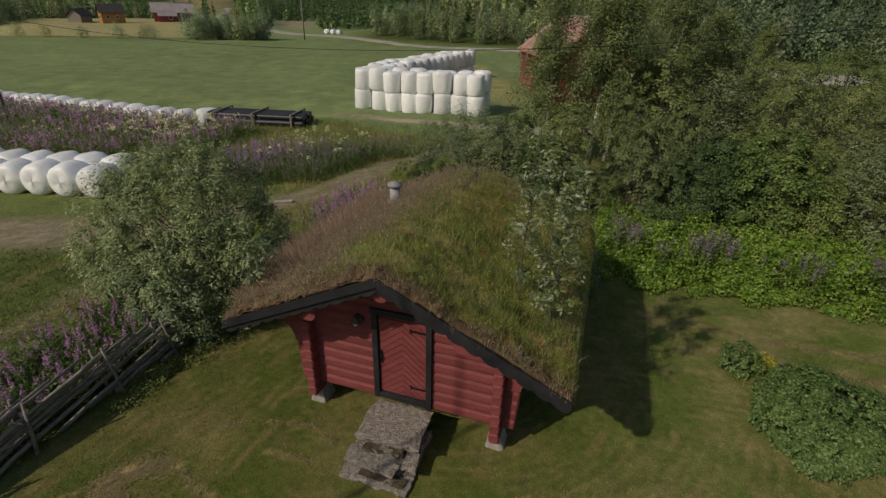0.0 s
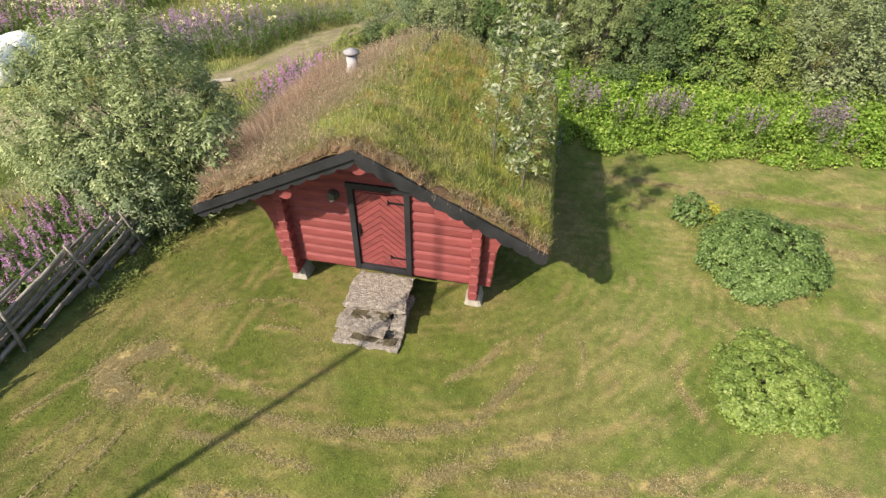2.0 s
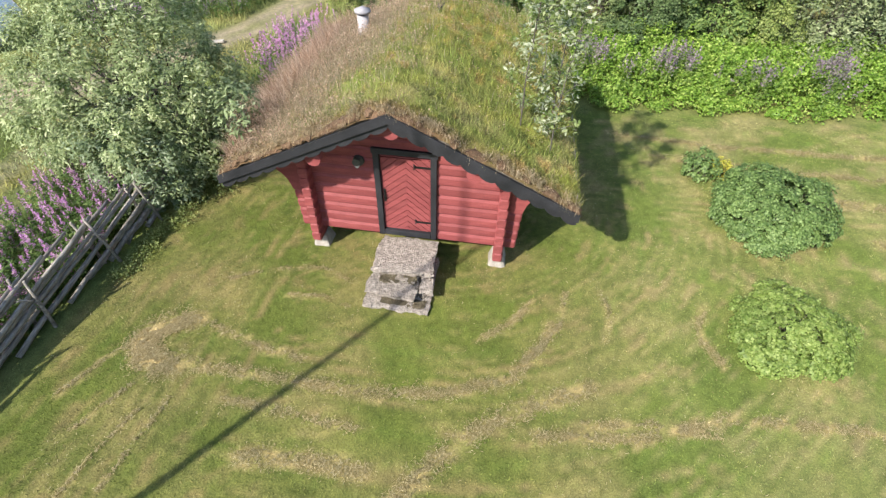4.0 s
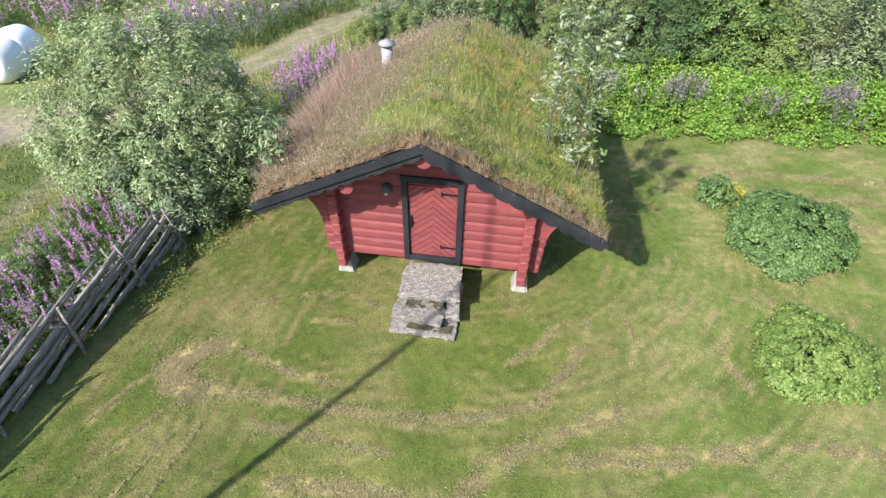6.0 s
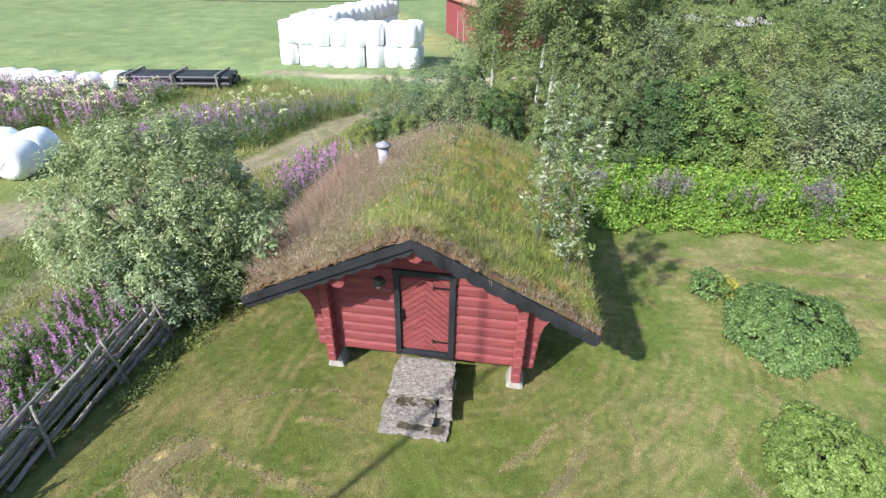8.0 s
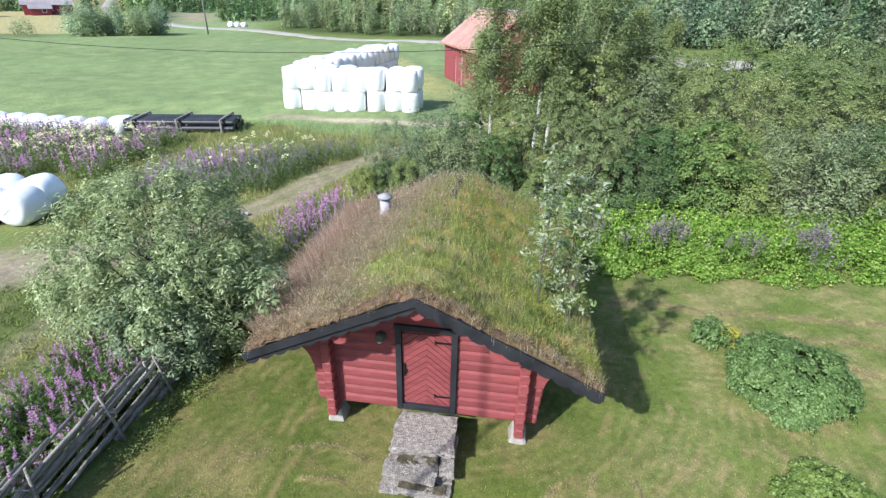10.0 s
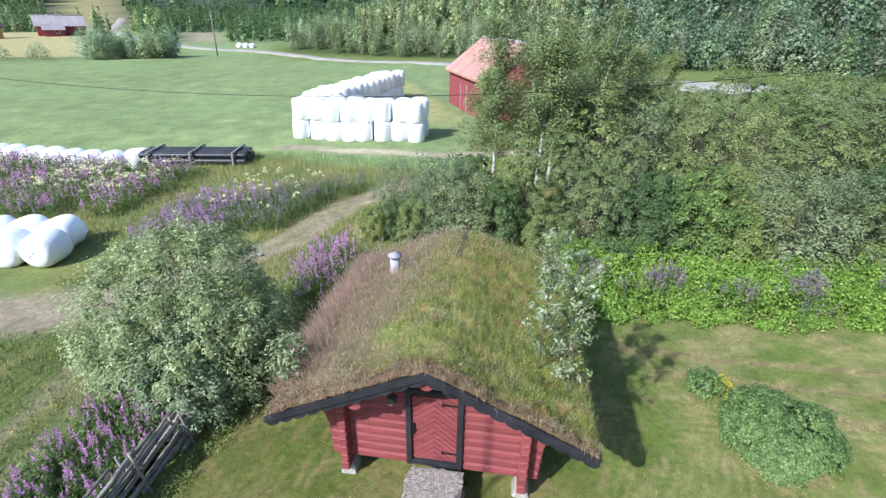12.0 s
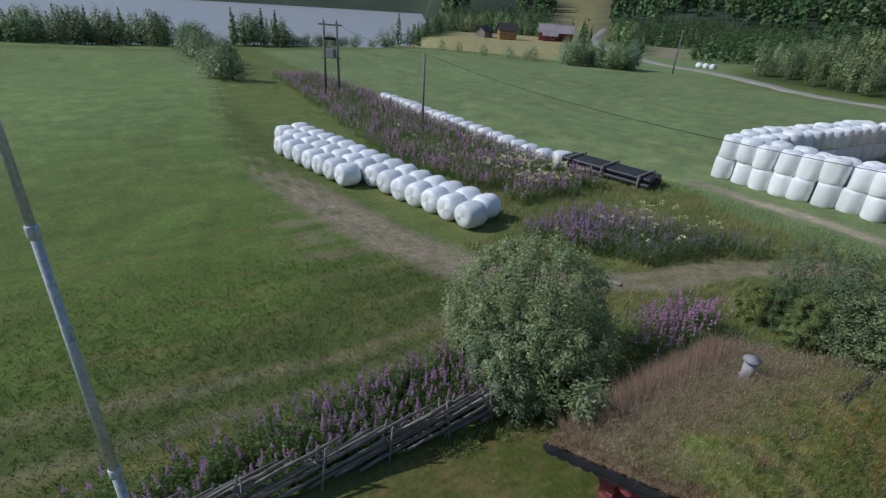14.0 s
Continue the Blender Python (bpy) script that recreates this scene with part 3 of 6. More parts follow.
X, Y = np.meshgrid(gx, gy, indexing="ij")
Zg = height(X, Y)
i, j = np.meshgrid(np.arange(len(gx) - 1), np.arange(len(gy) - 1), indexing="ij")
k = i * len(gy) + j
ground_faces = np.stack([k, k + len(gy), k + len(gy) + 1, k + 1], -1).reshape(-1, 4)
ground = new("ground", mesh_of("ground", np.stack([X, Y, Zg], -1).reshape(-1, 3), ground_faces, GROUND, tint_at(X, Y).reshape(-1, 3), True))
tagged(ground, "mown lawn, green hay field, dirt tracks and rough grass", "ground", kind="structure")


def on_ground(x, y):
    return float(height(np.array([x]), np.array([y]))[0])


# water
m, n, l, b = nodes_of("lake_water")
# pale base colour carries the sky's reflection; the water itself is darker
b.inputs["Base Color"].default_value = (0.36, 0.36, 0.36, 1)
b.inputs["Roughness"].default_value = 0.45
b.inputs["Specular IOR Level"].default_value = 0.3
wt = noise_node(n, l, 0.6, 4, 0.6, n.new("ShaderNodeNewGeometry").outputs["Position"])
bumped(n, l, wt.outputs[0], 0.15, 0.2, b)
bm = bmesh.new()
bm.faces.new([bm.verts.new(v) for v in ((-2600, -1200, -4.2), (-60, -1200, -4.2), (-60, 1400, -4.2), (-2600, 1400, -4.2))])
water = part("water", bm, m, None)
tagged(water, "calm pale grey lake under wooded hills", "lake", kind="structure")

# the gravel road at the foot of the wood, laid over the ground
GRAVEL_MAT = surface("gravel", (0.33, 0.3, 0.25), (0.45, 0.42, 0.36), 0.5, 9, 0.95, bump=0.6, depth=0.03, grain=0.5)
way = np.array(ROAD, float)
run = np.r_[0, np.cumsum(np.hypot(*np.diff(way, axis=0).T))]
t = np.arange(0, run[-1], 1.5)
mx, my = np.interp(t, run, way[:, 0]), np.interp(t, run, way[:, 1])
for _ in range(12):
    mx[1:-1], my[1:-1] = (mx[:-2] + mx[1:-1] + mx[2:]) / 3, (my[:-2] + my[1:-1] + my[2:]) / 3
tx_, ty_ = np.gradient(mx), np.gradient(my)
ln = np.hypot(tx_, ty_)
rows = []
for off, lift in ((-1.8, -0.05), (-1.45, 0.14), (0.0, 0.2), (1.45, 0.14), (1.8, -0.05)):
    px, py = mx - ty_ / ln * off, my + tx_ / ln * off
    rows.append(np.c_[px, py, height(mx, my) + lift])
V = np.stack(rows, 1)
i, j = np.meshgrid(np.arange(len(t) - 1), np.arange(4), indexing="ij")
k = i * 5 + j
road = new("road", mesh_of("road", V.reshape(-1, 3), np.stack([k, k + 5, k + 6, k + 1], -1).reshape(-1, 4), GRAVEL_MAT, None, True))
tagged(road, "pale gravel road along the foot of the wood", "road", kind="structure")


# gravel yard where the road bends
bm = bmesh.new()
rim = [(14.5, 69.5), (17, 66), (16.4, 62.2), (17.2, 59.6), (19.5, 58.2), (22.3, 58.6), (25, 61.5), (28.5, 63.5), (29, 66.5), (25.5, 68), (20, 70)]
ring_ = []
for q in range(len(rim) * 6):
    t = q / 6
    a_, c_ = Vector(rim[int(t)]), Vector(rim[(int(t) + 1) % len(rim)])
    p = a_.lerp(c_, t - int(t))
    ring_.append(bm.verts.new((p.x + 0.25 * math.sin(q * 1.7), p.y + 0.25 * math.cos(q * 2.3), on_ground(p.x, p.y) + 0.1)))
mid_v = bm.verts.new((21.5, 64.0, on_ground(21.5, 64) + 0.24))
for q in range(len(ring_)):
    bm.faces.new((mid_v, ring_[q], ring_[(q + 1) % len(ring_)]))
yard = part("gravel_yard", bm, GRAVEL_MAT, None)
tagged(yard, "pale gravel yard beside the bend of the road", "yard", kind="structure")


# ---- the hut ----
HX, WALL_Y = -2.29, 5.42
APEX_Z, EAVE_HALF, SLOPE = 3.13, 2.55, 0.482
ROOF_Y0, ROOF_Y1 = 4.56, 9.85
COURSE = 0.19

hut = thing("log_hut", "small red-painted log hut with a flowering turf roof on corner stones", "hut", at=(HX, WALL_Y, 0))


def log_mesh(length, tall, deep, seed):
    """A hewn log along x, oval in section, with rounded ends."""
    r = random.Random(seed)
    bm = bmesh.new()
    prof = [(-0.46, -0.36), (-0.36, -0.49), (0.36, -0.49), (0.46, -0.36), (0.49, 0.24), (0.32, 0.49), (-0.32, 0.49), (-0.49, 0.24)]
    n = max(2, int(length / 0.35))
    rings = []
    for k in range(-1, n + 2):
        t = min(max(k / n, 0), 1)
        f = 0.8 if k in (-1, n + 1) else 1.0
        x = t * length + (0.0 if 0 <= k <= n else (-0.022 if k < 0 else 0.022))
        w = 1 + r.uniform(-0.03, 0.03)
        rings.append([bm.verts.new((x, p * deep * f * w, q * tall * f)) for p, q in prof])
    for a, c in zip(rings, rings[1:]):
        for q in range(8):
            bm.faces.new((a[q], c[q], c[(q + 1) % 8], a[(q + 1) % 8]))
    bm.faces.new(rings[0])
    bm.faces.new(list(reversed(rings[-1])))
    return bm


def hut_log(x0, x1, z, y=0.0, deep=0.17):
    ob = part("log", log_mesh(x1 - x0, COURSE * 1.02, deep, int(z * 100)), RED, hut)
    ob.location = (x0, y, z)
    return ob


DOOR_L, DOOR_R, DOOR_B, DOOR_T = -2.735 - HX, -1.80 - HX, 0.50, 2.07
SIDE = 1.56   # the corner posts stand this far from the middle
NOSE = 1.84   # the front logs run past the corners to here
for c in range(13):
    z = 0.52 + COURSE * c
    under = (APEX_Z - 0.22 - z) / SLOPE          # half width under the roof
    reach = min(NOSE - 0.03 + 0.01 * c, under)
    if reach < 0.12:
        continue
    if z < DOOR_T:
        hut_log(-reach, DOOR_L + 0.02, z)
        hut_log(DOOR_R - 0.02, reach, z)
    else:
        hut_log(-reach, reach, z)
# side and back walls; the side logs poke out in front of the corners
for side in (-1, 1):
    for c in range(9):
        z = 0.33 + COURSE * c
        ob = part("log", log_mesh(3.55, COURSE * 1.02, 0.17, c + 40), RED, hut)
        ob.matrix_basis = pose(side * SIDE, -0.24, z, 0, 0, 90)
for c in range(12):
    z = 0.42 + COURSE * c
    reach = min(NOSE, (APEX_Z - 0.25 - z) / SLOPE)
    if reach > 0.15:
        hut_log(-reach, reach, z, 3.15)
# curved brackets that carry the eaves at the front and back corners
for side in (-1, 1):
    curve = [(1.66, 1.2), (NOSE + 0.02, 1.2)] + [(NOSE + 0.03 + 0.55 * (1 - math.cos(q * math.pi / 16)), 1.2 + 0.47 * math.sin(q * math.pi / 16)) for q in range(1, 9)]
    curve += [(2.44, 1.72), (1.66, APEX_Z - 0.22 - SLOPE * 1.66)]
    for y in (-0.098, 3.06):
        part("bracket", prism_bm([(side * x, z) for x, z in curve], 0.19), RED, hut, "red curved eaves bracket").location = (0, y, 0)
# corner stones
for sx, sy in ((-SIDE, 0.02), (SIDE, 0.02), (-SIDE, 3.15), (SIDE, 3.15)):
    bm = box_bm(-0.12, 0.12, -0.14, 0.16, 0, 0.3, 0.03)
    for v in bm.verts:
        v.co.x *= 1.35 - 1.9 * v.co.z
        v.co.y *= 1.25 - 1.3 * v.co.z
        v.co += Vector((random.uniform(-0.012, 0.012), random.uniform(-0.012, 0.012), 0))
    part("foot_stone", bm, PALE_STONE, hut, "pale grey corner stone").location = (sx, sy, -0.06)
# floor frame in the shade under the walls
part("floor_frame", box_bm(-1.5, 1.5, 0.0, 3.1, 0.36, 0.46, 0.01), BLACK, hut)

# door with casing, chevron boards, hinges and handle
door = part("door", box_bm(DOOR_L + 0.07, DOOR_R - 0.07, -0.055, -0.02, DOOR_B + 0.06, DOOR_T - 0.06), RED, hut, "red plank door with boards laid in chevrons")


def clipped(poly, x0, x1, z0, z1):
    for axis, lim, keep in ((0, x0, 1), (0, x1, -1), (1, z0, 1), (1, z1, -1)):
        out = []
        for a, c in zip(poly, poly[1:] + poly[:1]):
            ia, ic = (a[axis] - lim) * keep >= 0, (c[axis] - lim) * keep >= 0
            if ia:
                out.append(a)
            if ia != ic:
                t = (lim - a[axis]) / (c[axis] - a[axis])
                out.append((a[0] + t * (c[0] - a[0]), a[1] + t * (c[1] - a[1])))
        poly = out
        if len(poly) < 3:
            return []
    return poly


mid = (DOOR_L + DOOR_R) / 2
half = (DOOR_R - DOOR_L) / 2 - 0.085
for side in (-1, 1):
    for c in range(-6, 16):
        z = DOOR_B + 0.07 + c * 0.118
        rise = half * 0.85
        poly = [(0.0, z + rise), (0.0, z + rise + 0.106), (half, z + 0.106), (half, z)]
        poly = clipped([(mid + side * x, zz) for x, zz in poly], mid - half, mid + half, DOOR_B + 0.08, DOOR_T - 0.08)
        if len(poly) > 2 and max(p[1] for p in poly) - min(p[1] for p in poly) > 0.03:
            ob = part("board", prism_bm(poly, 0.022), RED, door)
            ob.location = (0, -0.078, 0)
for nm, bx in (("casing", (DOOR_L - 0.02, DOOR_L + 0.075, DOOR_B - 0.05, DOOR_T)), ("casing", (DOOR_R - 0.075, DOOR_R + 0.02, DOOR_B - 0.05, DOOR_T)),
               ("lintel", (DOOR_L - 0.04, DOOR_R + 0.04, DOOR_T - 0.005, DOOR_T + 0.09)), ("threshold", (DOOR_L + 0.078, DOOR_R - 0.078, DOOR_B - 0.04, DOOR_B + 0.065))):
    part(nm, box_bm(bx[0], bx[1], -0.125, 0.03, bx[2], bx[3], 0.008), BLACK, hut, "black-stained door casing")
for z in (DOOR_B + 0.28, DOOR_T - 0.2):
    bm = box_bm(DOOR_R - 0.34, DOOR_R - 0.06, -0.093, -0.08, z - 0.017, z + 0.017, 0.004)
    tube_bm([(DOOR_R - 0.34, -0.088, z - 0.045), (DOOR_R - 0.3, -0.088, z), (DOOR_R - 0.34, -0.088, z + 0.045)], [0.012] * 3, 6, bm)
    part("hinge", bm, IRON, door, "black iron strap hinge")
bm = box_bm(DOOR_L + 0.1, DOOR_L + 0.14, -0.09, -0.079, 1.15, 1.4, 0.003)
tube_bm([(DOOR_L + 0.12, -0.09, 1.36), (DOOR_L + 0.12, -0.13, 1.33), (DOOR_L + 0.12, -0.13, 1.25), (DOOR_L + 0.12, -0.09, 1.22)], [0.009] * 4, 6, bm)
part("door_handle", bm, IRON, door, "black iron door handle")

# lamp on the wall
wall_lamp = thing("wall_lamp", "round dark wall lamp with a white globe beside the door", "lamp", at=(-2.98, WALL_Y - 0.085, 1.9))
part("back_plate", tube_bm([(0, 0.0, 0), (0, -0.05, 0)], [0.09, 0.08], 24), LAMP_METAL, wall_lamp)
part("hood", tube_bm([(0, -0.05, 0.02), (0, -0.09, 0.04), (0, -0.14, 0.04)], [0.035, 0.045, 0.062], 16), LAMP_METAL, wall_lamp)
bm = bmesh.new()
bmesh.ops.create_uvsphere(bm, u_segments=16, v_segments=10, radius=0.034)
part("globe", bm, GLASS_WHITE, wall_lamp, "white glass globe").location = (0, -0.11, -0.035)


# roof: deck, boards, purlins, turf
def roof_z(dx, y):
    """Top of the deck; the old ridge sags to the back."""
    return APEX_Z - 0.03 - SLOPE * np.abs(dx) - (0.035 - 0.045 * np.clip(dx / 2.5, 0, 1)) * np.maximum(y - 5.5, 0)


roof = part("roof", box_bm(-0.06, 0.06, ROOF_Y0 + 0.08 - WALL_Y, ROOF_Y1 - WALL_Y, APEX_Z - 0.2, APEX_Z - 0.1), BLACK, hut)
for side in (-1, 1):
    bm = bmesh.new()
    vs = []
    for y in (ROOF_Y0 + 0.05, ROOF_Y1):
        for dx in (0.0, EAVE_HALF - 0.02):
            for dz in (-0.09, -0.02):
                vs.append(bm.verts.new((side * dx, y - WALL_Y, float(roof_z(side * dx, y)) + dz)))
    for f in ((0, 1, 3, 2), (4, 6, 7, 5), (0, 4, 5, 1), (2, 3, 7, 6), (0, 2, 6, 4), (1, 5, 7, 3)):
        bm.faces.new([vs[q] for q in f])
    part("roof_deck", bm, GREY_WOOD, roof)
    # two boards on the gable: a plain one in front of a scalloped one
    plain = [(0, 0.02), (EAVE_HALF + 0.02, 0.02 - SLOPE * (EAVE_HALF + 0.02)), (EAVE_HALF + 0.02, -0.11 - SLOPE * (EAVE_HALF + 0.02)), (0, -0.11)]
    part("barge_board", prism_bm([(side * x, z) for x, z in plain], 0.035), BLACK, roof, "dark grey barge board").location = (0, ROOF_Y0 - WALL_Y, APEX_Z)
    low = [(0, -0.08), (EAVE_HALF, -0.08 - SLOPE * EAVE_HALF)]
    count = 11
    for q in range(count * 6, -1, -1):
        x = EAVE_HALF * q / (count * 6)
        sag = abs(math.sin(math.pi * q / 6))
        low.append((x, -0.175 - 0.05 * sag ** 0.6 - SLOPE * x))
    part("scalloped_board", prism_bm([(side * x, z) for x, z in low], 0.03), BLACK, roof, "dark grey board with scalloped edge").location = (0, ROOF_Y0 + 0.037 - WALL_Y, APEX_Z)
    # turf logs that hold the sod at the eaves
    part("eaves_log", tube_bm([(side * (EAVE_HALF - 0.05), ROOF_Y0 + 0.08 - WALL_Y, float(roof_z(side * EAVE_HALF, ROOF_Y0)) + 0.05), (side * (EAVE_HALF - 0.05), ROOF_Y1 - WALL_Y, float(roof_z(side * EAVE_HALF, ROOF_Y1)) + 0.05)], [0.06, 0.055], 8), GREY_WOOD, roof)
for dx in (0.0, -1.12, 1.12):
    z = APEX_Z - 0.29 - SLOPE * abs(dx)
    part("purlin", tube_bm([(dx, ROOF_Y0 + 0.12 - WALL_Y, z), (dx, 3.4, z - 0.12)], [0.115, 0.115], 14), RED, hut)

TURF_EDGE = 0.07


def turf_top(dx, y):
    s = np.abs(dx)
    round_ = 0.05 + 0.5 * step(4.9, 7.5, y)
    soft = SLOPE * (s - np.sqrt(s * s + round_ * round_) + 0.62 * round_)
    t = 0.13 + 0.035 * wave(dx * 1.0, y, 0.9, 61) + 0.02 * wave(dx, y, 0.35, 62)
    t = t + (0.03 * (dx < 0) + 0.045 * wave(dx, y, 0.45, 64) + 0.02 * wave(dx, y, 0.15, 66)) * step(0.35, 0.05, y - ROOF_Y0 - TURF_EDGE)
    t = t + 0.05 * step(0.9, 0.0, s) * step(6.0, 8.0, y) - 0.03 * step(0.35, 0.0, s)
    t = t * step(EAVE_HALF + 0.08, EAVE_HALF - 0.15, s) ** 0.5 * step(ROOF_Y0 + TURF_EDGE - 0.05, ROOF_Y0 + TURF_EDGE + 0.07, y) ** 0.4
    return roof_z(dx, y) + np.maximum(t + soft * step(EAVE_HALF + 0.05, EAVE_HALF - 0.5, s), -0.015)


tx, ty = np.linspace(-EAVE_HALF - 0.06, EAVE_HALF + 0.06, 110), np.linspace(ROOF_Y0 + TURF_EDGE - 0.03, ROOF_Y1, 100)
TX, TY = np.meshgrid(tx, ty, indexing="ij")
TZ = turf_top(TX, TY)
i, j = np.meshgrid(np.arange(len(tx) - 1), np.arange(len(ty) - 1), indexing="ij")
k = i * len(ty) + j
tf = np.stack([k, k + len(ty), k + len(ty) + 1, k + 1], -1).reshape(-1, 4)


def turf_tint(dx, y):
    c = np.empty(np.shape(dx) + (3,))
    c[:] = (0.175, 0.196, 0.062)
    mix = lambda c, q, w: c + (np.array(q) - c) * w[..., None]
    n1, n2, n3 = wave(dx, y, 1.4, 71), wave(dx, y, 0.5, 72), wave(dx, y, 0.2, 73)
    c = mix(c, (0.31, 0.26, 0.14), np.clip(0.06 + 0.45 * n1 + 0.4 * n2, 0, 0.6))
    c = mix(c, (0.33, 0.19, 0.08), step(0.6, 1.0, n2 + 0.3 * n3) * 0.5)
    c = mix(c, (0.1, 0.13, 0.03), step(0.4, 0.9, -n2 + 0.4 * n3) * 0.7)
    c = mix(c, (0.3, 0.285, 0.06), step(0.0, 0.9, wave(dx, y, 0.9, 77) + 0.4 * n3) * 0.28 * (dx > -0.8))
    c = mix(c, (0.25, 0.205, 0.14), step(0.3, -1.8, dx + 0.3 * n2 + 0.12 * (y - 5)) * 0.75)
    c = mix(c, (0.18, 0.215, 0.06), step(0.5, 0.3, np.hypot((dx + 0.75) / 0.8, (y - 5.75) / 0.75) + 0.15 * n3) * 0.85)
    c = mix(c, (0.32, 0.19, 0.07), step(1.3, 0.4, np.hypot((dx - 0.7) / 0.9, (y - 8.3) / 1.3) + 0.35 * n2) * step(-0.3, 0.5, n3 + 0.6 * n2) * 0.4)
    rim = np.maximum(step(0.4, 0.1, y - ROOF_Y0 - TURF_EDGE + 0.08 * n2), 0)
    c = mix(c, (0.21, 0.135, 0.075), rim * np.where(dx > 0.2, 0.45, 0.8))
    c = mix(c, (0.11, 0.075, 0.045), step(0.08, 0.03, y - ROOF_Y0 - TURF_EDGE) * 0.75)
    c = mix(c, (0.13, 0.085, 0.05), step(0.13, 0.02, y - ROOF_Y0 - TURF_EDGE + 0.05 * n2) * step(-0.1, 0.5, wave(dx, y, 0.55, 65)) * 0.85)
    return c


part("turf", mesh_of("turf", np.stack([TX, TY - WALL_Y, TZ], -1).reshape(-1, 3), tf, GROUND, turf_tint(TX, TY).reshape(-1, 3), True), None, roof, "living turf with moss, herbs and dry grass")

# grass on the roof: short green, tall dry on the western slope
rs = np.random.default_rng(5)


def roof_places(n, x0=-EAVE_HALF, x1=EAVE_HALF, y0=ROOF_Y0 + 0.12, y1=ROOF_Y1):
    return rs.uniform(x0, x1, n), rs.uniform(y0, y1, n)


dx, y = roof_places(190000)
keep = rs.uniform(0, 1, len(dx)) < np.clip(0.55 + 0.5 * wave(dx, y, 0.5, 72) + 0.3 * wave(dx, y, 0.17, 74) + 0.2 * (dx > -0.6), 0.12, 1)
dx, y = dx[keep], y[keep]
h = rs.gamma(2.0, 0.012, len(dx)) * (1 + 1.4 * np.clip(wave(dx, y, 0.8, 75), 0, 1)) + 0.01
v, f = short_blades_np(np.c_[dx, y - WALL_Y, turf_top(dx, y) - 0.008], h, 0.008, rs, 0.7)
tagged(part("turf_grass", mesh_of("turf_grass", v, f, BLADE, np.repeat(turf_tint(dx, y) * rs.uniform(0.85, 1.3, (len(dx), 1)), 3, 0)), None, roof), kind="stuff")
dx, y = roof_places(22000)
keep = (rs.uniform(0, 1, len(dx)) < np.clip(0.5 + 0.6 * wave(dx, y, 0.6, 67) + 0.3 * wave(dx, y, 0.2, 68), 0.05, 1)) & (dx > -1.0 + 0.5 * wave(dx, y, 0.8, 69))
dx, y = dx[keep], y[keep]
v, f = blades_np(np.c_[dx, y - WALL_Y, turf_top(dx, y) - 0.01], rs.uniform(0.05, 0.15, len(dx)) * (1 - 0.4 * step(0.6, 0.0, y - ROOF_Y0)), 0.006, rs, 0.6)
tagged(part("green_grass", mesh_of("green_grass", v, f, BLADE, np.repeat(turf_tint(dx, y) * np.array((0.95, 1.12, 0.9)) * rs.uniform(0.8, 1.35, (len(dx), 1)), 5, 0)), None, roof), kind="stuff")
dx, y = roof_places(40000)
west = step(0.3, -1.9, dx + 0.4 * wave(dx, y, 0.7, 76) - 0.13 * (y - 5.5)) * (1 - 0.9 * step(0.55, 0.3, np.hypot((dx + 0.75) / 0.8, (y - 5.75) / 0.75) + 0.12 * wave(dx, y, 0.3, 63)))
keep = rs.uniform(0, 1, len(dx)) < np.maximum(0.75 * west, 0.02 + 0.1 * (y > 8.6))
dx, y = dx[keep], y[keep]
v, f = blades_np(np.c_[dx, y - WALL_Y, turf_top(dx, y) - 0.01], rs.uniform(0.08, 0.26, len(dx)) * (1 - 0.5 * step(1.0, 0.0, y - ROOF_Y0)), 0.005, rs, 0.6)
tagged(part("dry_grass", mesh_of("dry_grass", v, f, DRY), None, roof, "tall dry seeding grass"), kind="stuff")
# seed heads
top = np.repeat(v.reshape(-1, 5, 3)[:, 4], 2, 0)
v, f = leaves_np(top + rs.normal(0, 0.014, top.shape), 0.024, rs, 0.0, 0.6, None, True)
SEED = leafy("grass_seed", [(0.0, (0.2, 0.14, 0.11)), (0.6, (0.38, 0.28, 0.24)), (1.0, (0.58, 0.46, 0.42))], 0.4, gain=1.15)
tagged(part("seed_fluff", mesh_of("seed_fluff", v, f, SEED), None, roof), kind="stuff")
# herb clumps
dx, y = roof_places(200, -1.6, 2.3)
cx, cy = np.repeat(dx, 26) + rs.normal(0, 0.08, 200 * 26), np.repeat(y, 26) + rs.normal(0, 0.08, 200 * 26)
v, f = leaves_np(np.c_[cx, cy - WALL_Y, turf_top(np.clip(cx, -2.5, 2.5), cy) + rs.uniform(0.0, 0.06, len(cx))], 0.028, rs, 0.8, 0.5)
tagged(part("herb_growth", mesh_of("herb_growth", v, f, TURF_GREEN), None, roof), kind="stuff")
# grass fringe hanging over the gable edge
dx = rs.uniform(-EAVE_HALF, EAVE_HALF, 16000)
y = ROOF_Y0 + TURF_EDGE - 0.02 + np.abs(rs.normal(0, 0.08, 16000))
keep = rs.uniform(0, 1, len(dx)) < np.clip(0.45 + 0.7 * wave(dx, y, 0.6, 78) + 0.4 * wave(dx, y, 0.2, 79), 0.04, 1) * np.where(dx > 0, 0.6, 1.0)
dx, y = dx[keep], y[keep]
v, f = blades_np(np.c_[dx, y - WALL_Y, turf_top(dx, y + 0.03) - 0.02], rs.uniform(0.02, 0.09, len(dx)) * (1 + 0.5 * wave(dx, y, 0.35, 80)), 0.008, rs, 1.5)
tagged(part("edge_grass", mesh_of("edge_grass", v, f, DRY), None, roof), kind="stuff")
s = np.where(rs.uniform(0, 1, 1900) < 0.5, 1, -1)
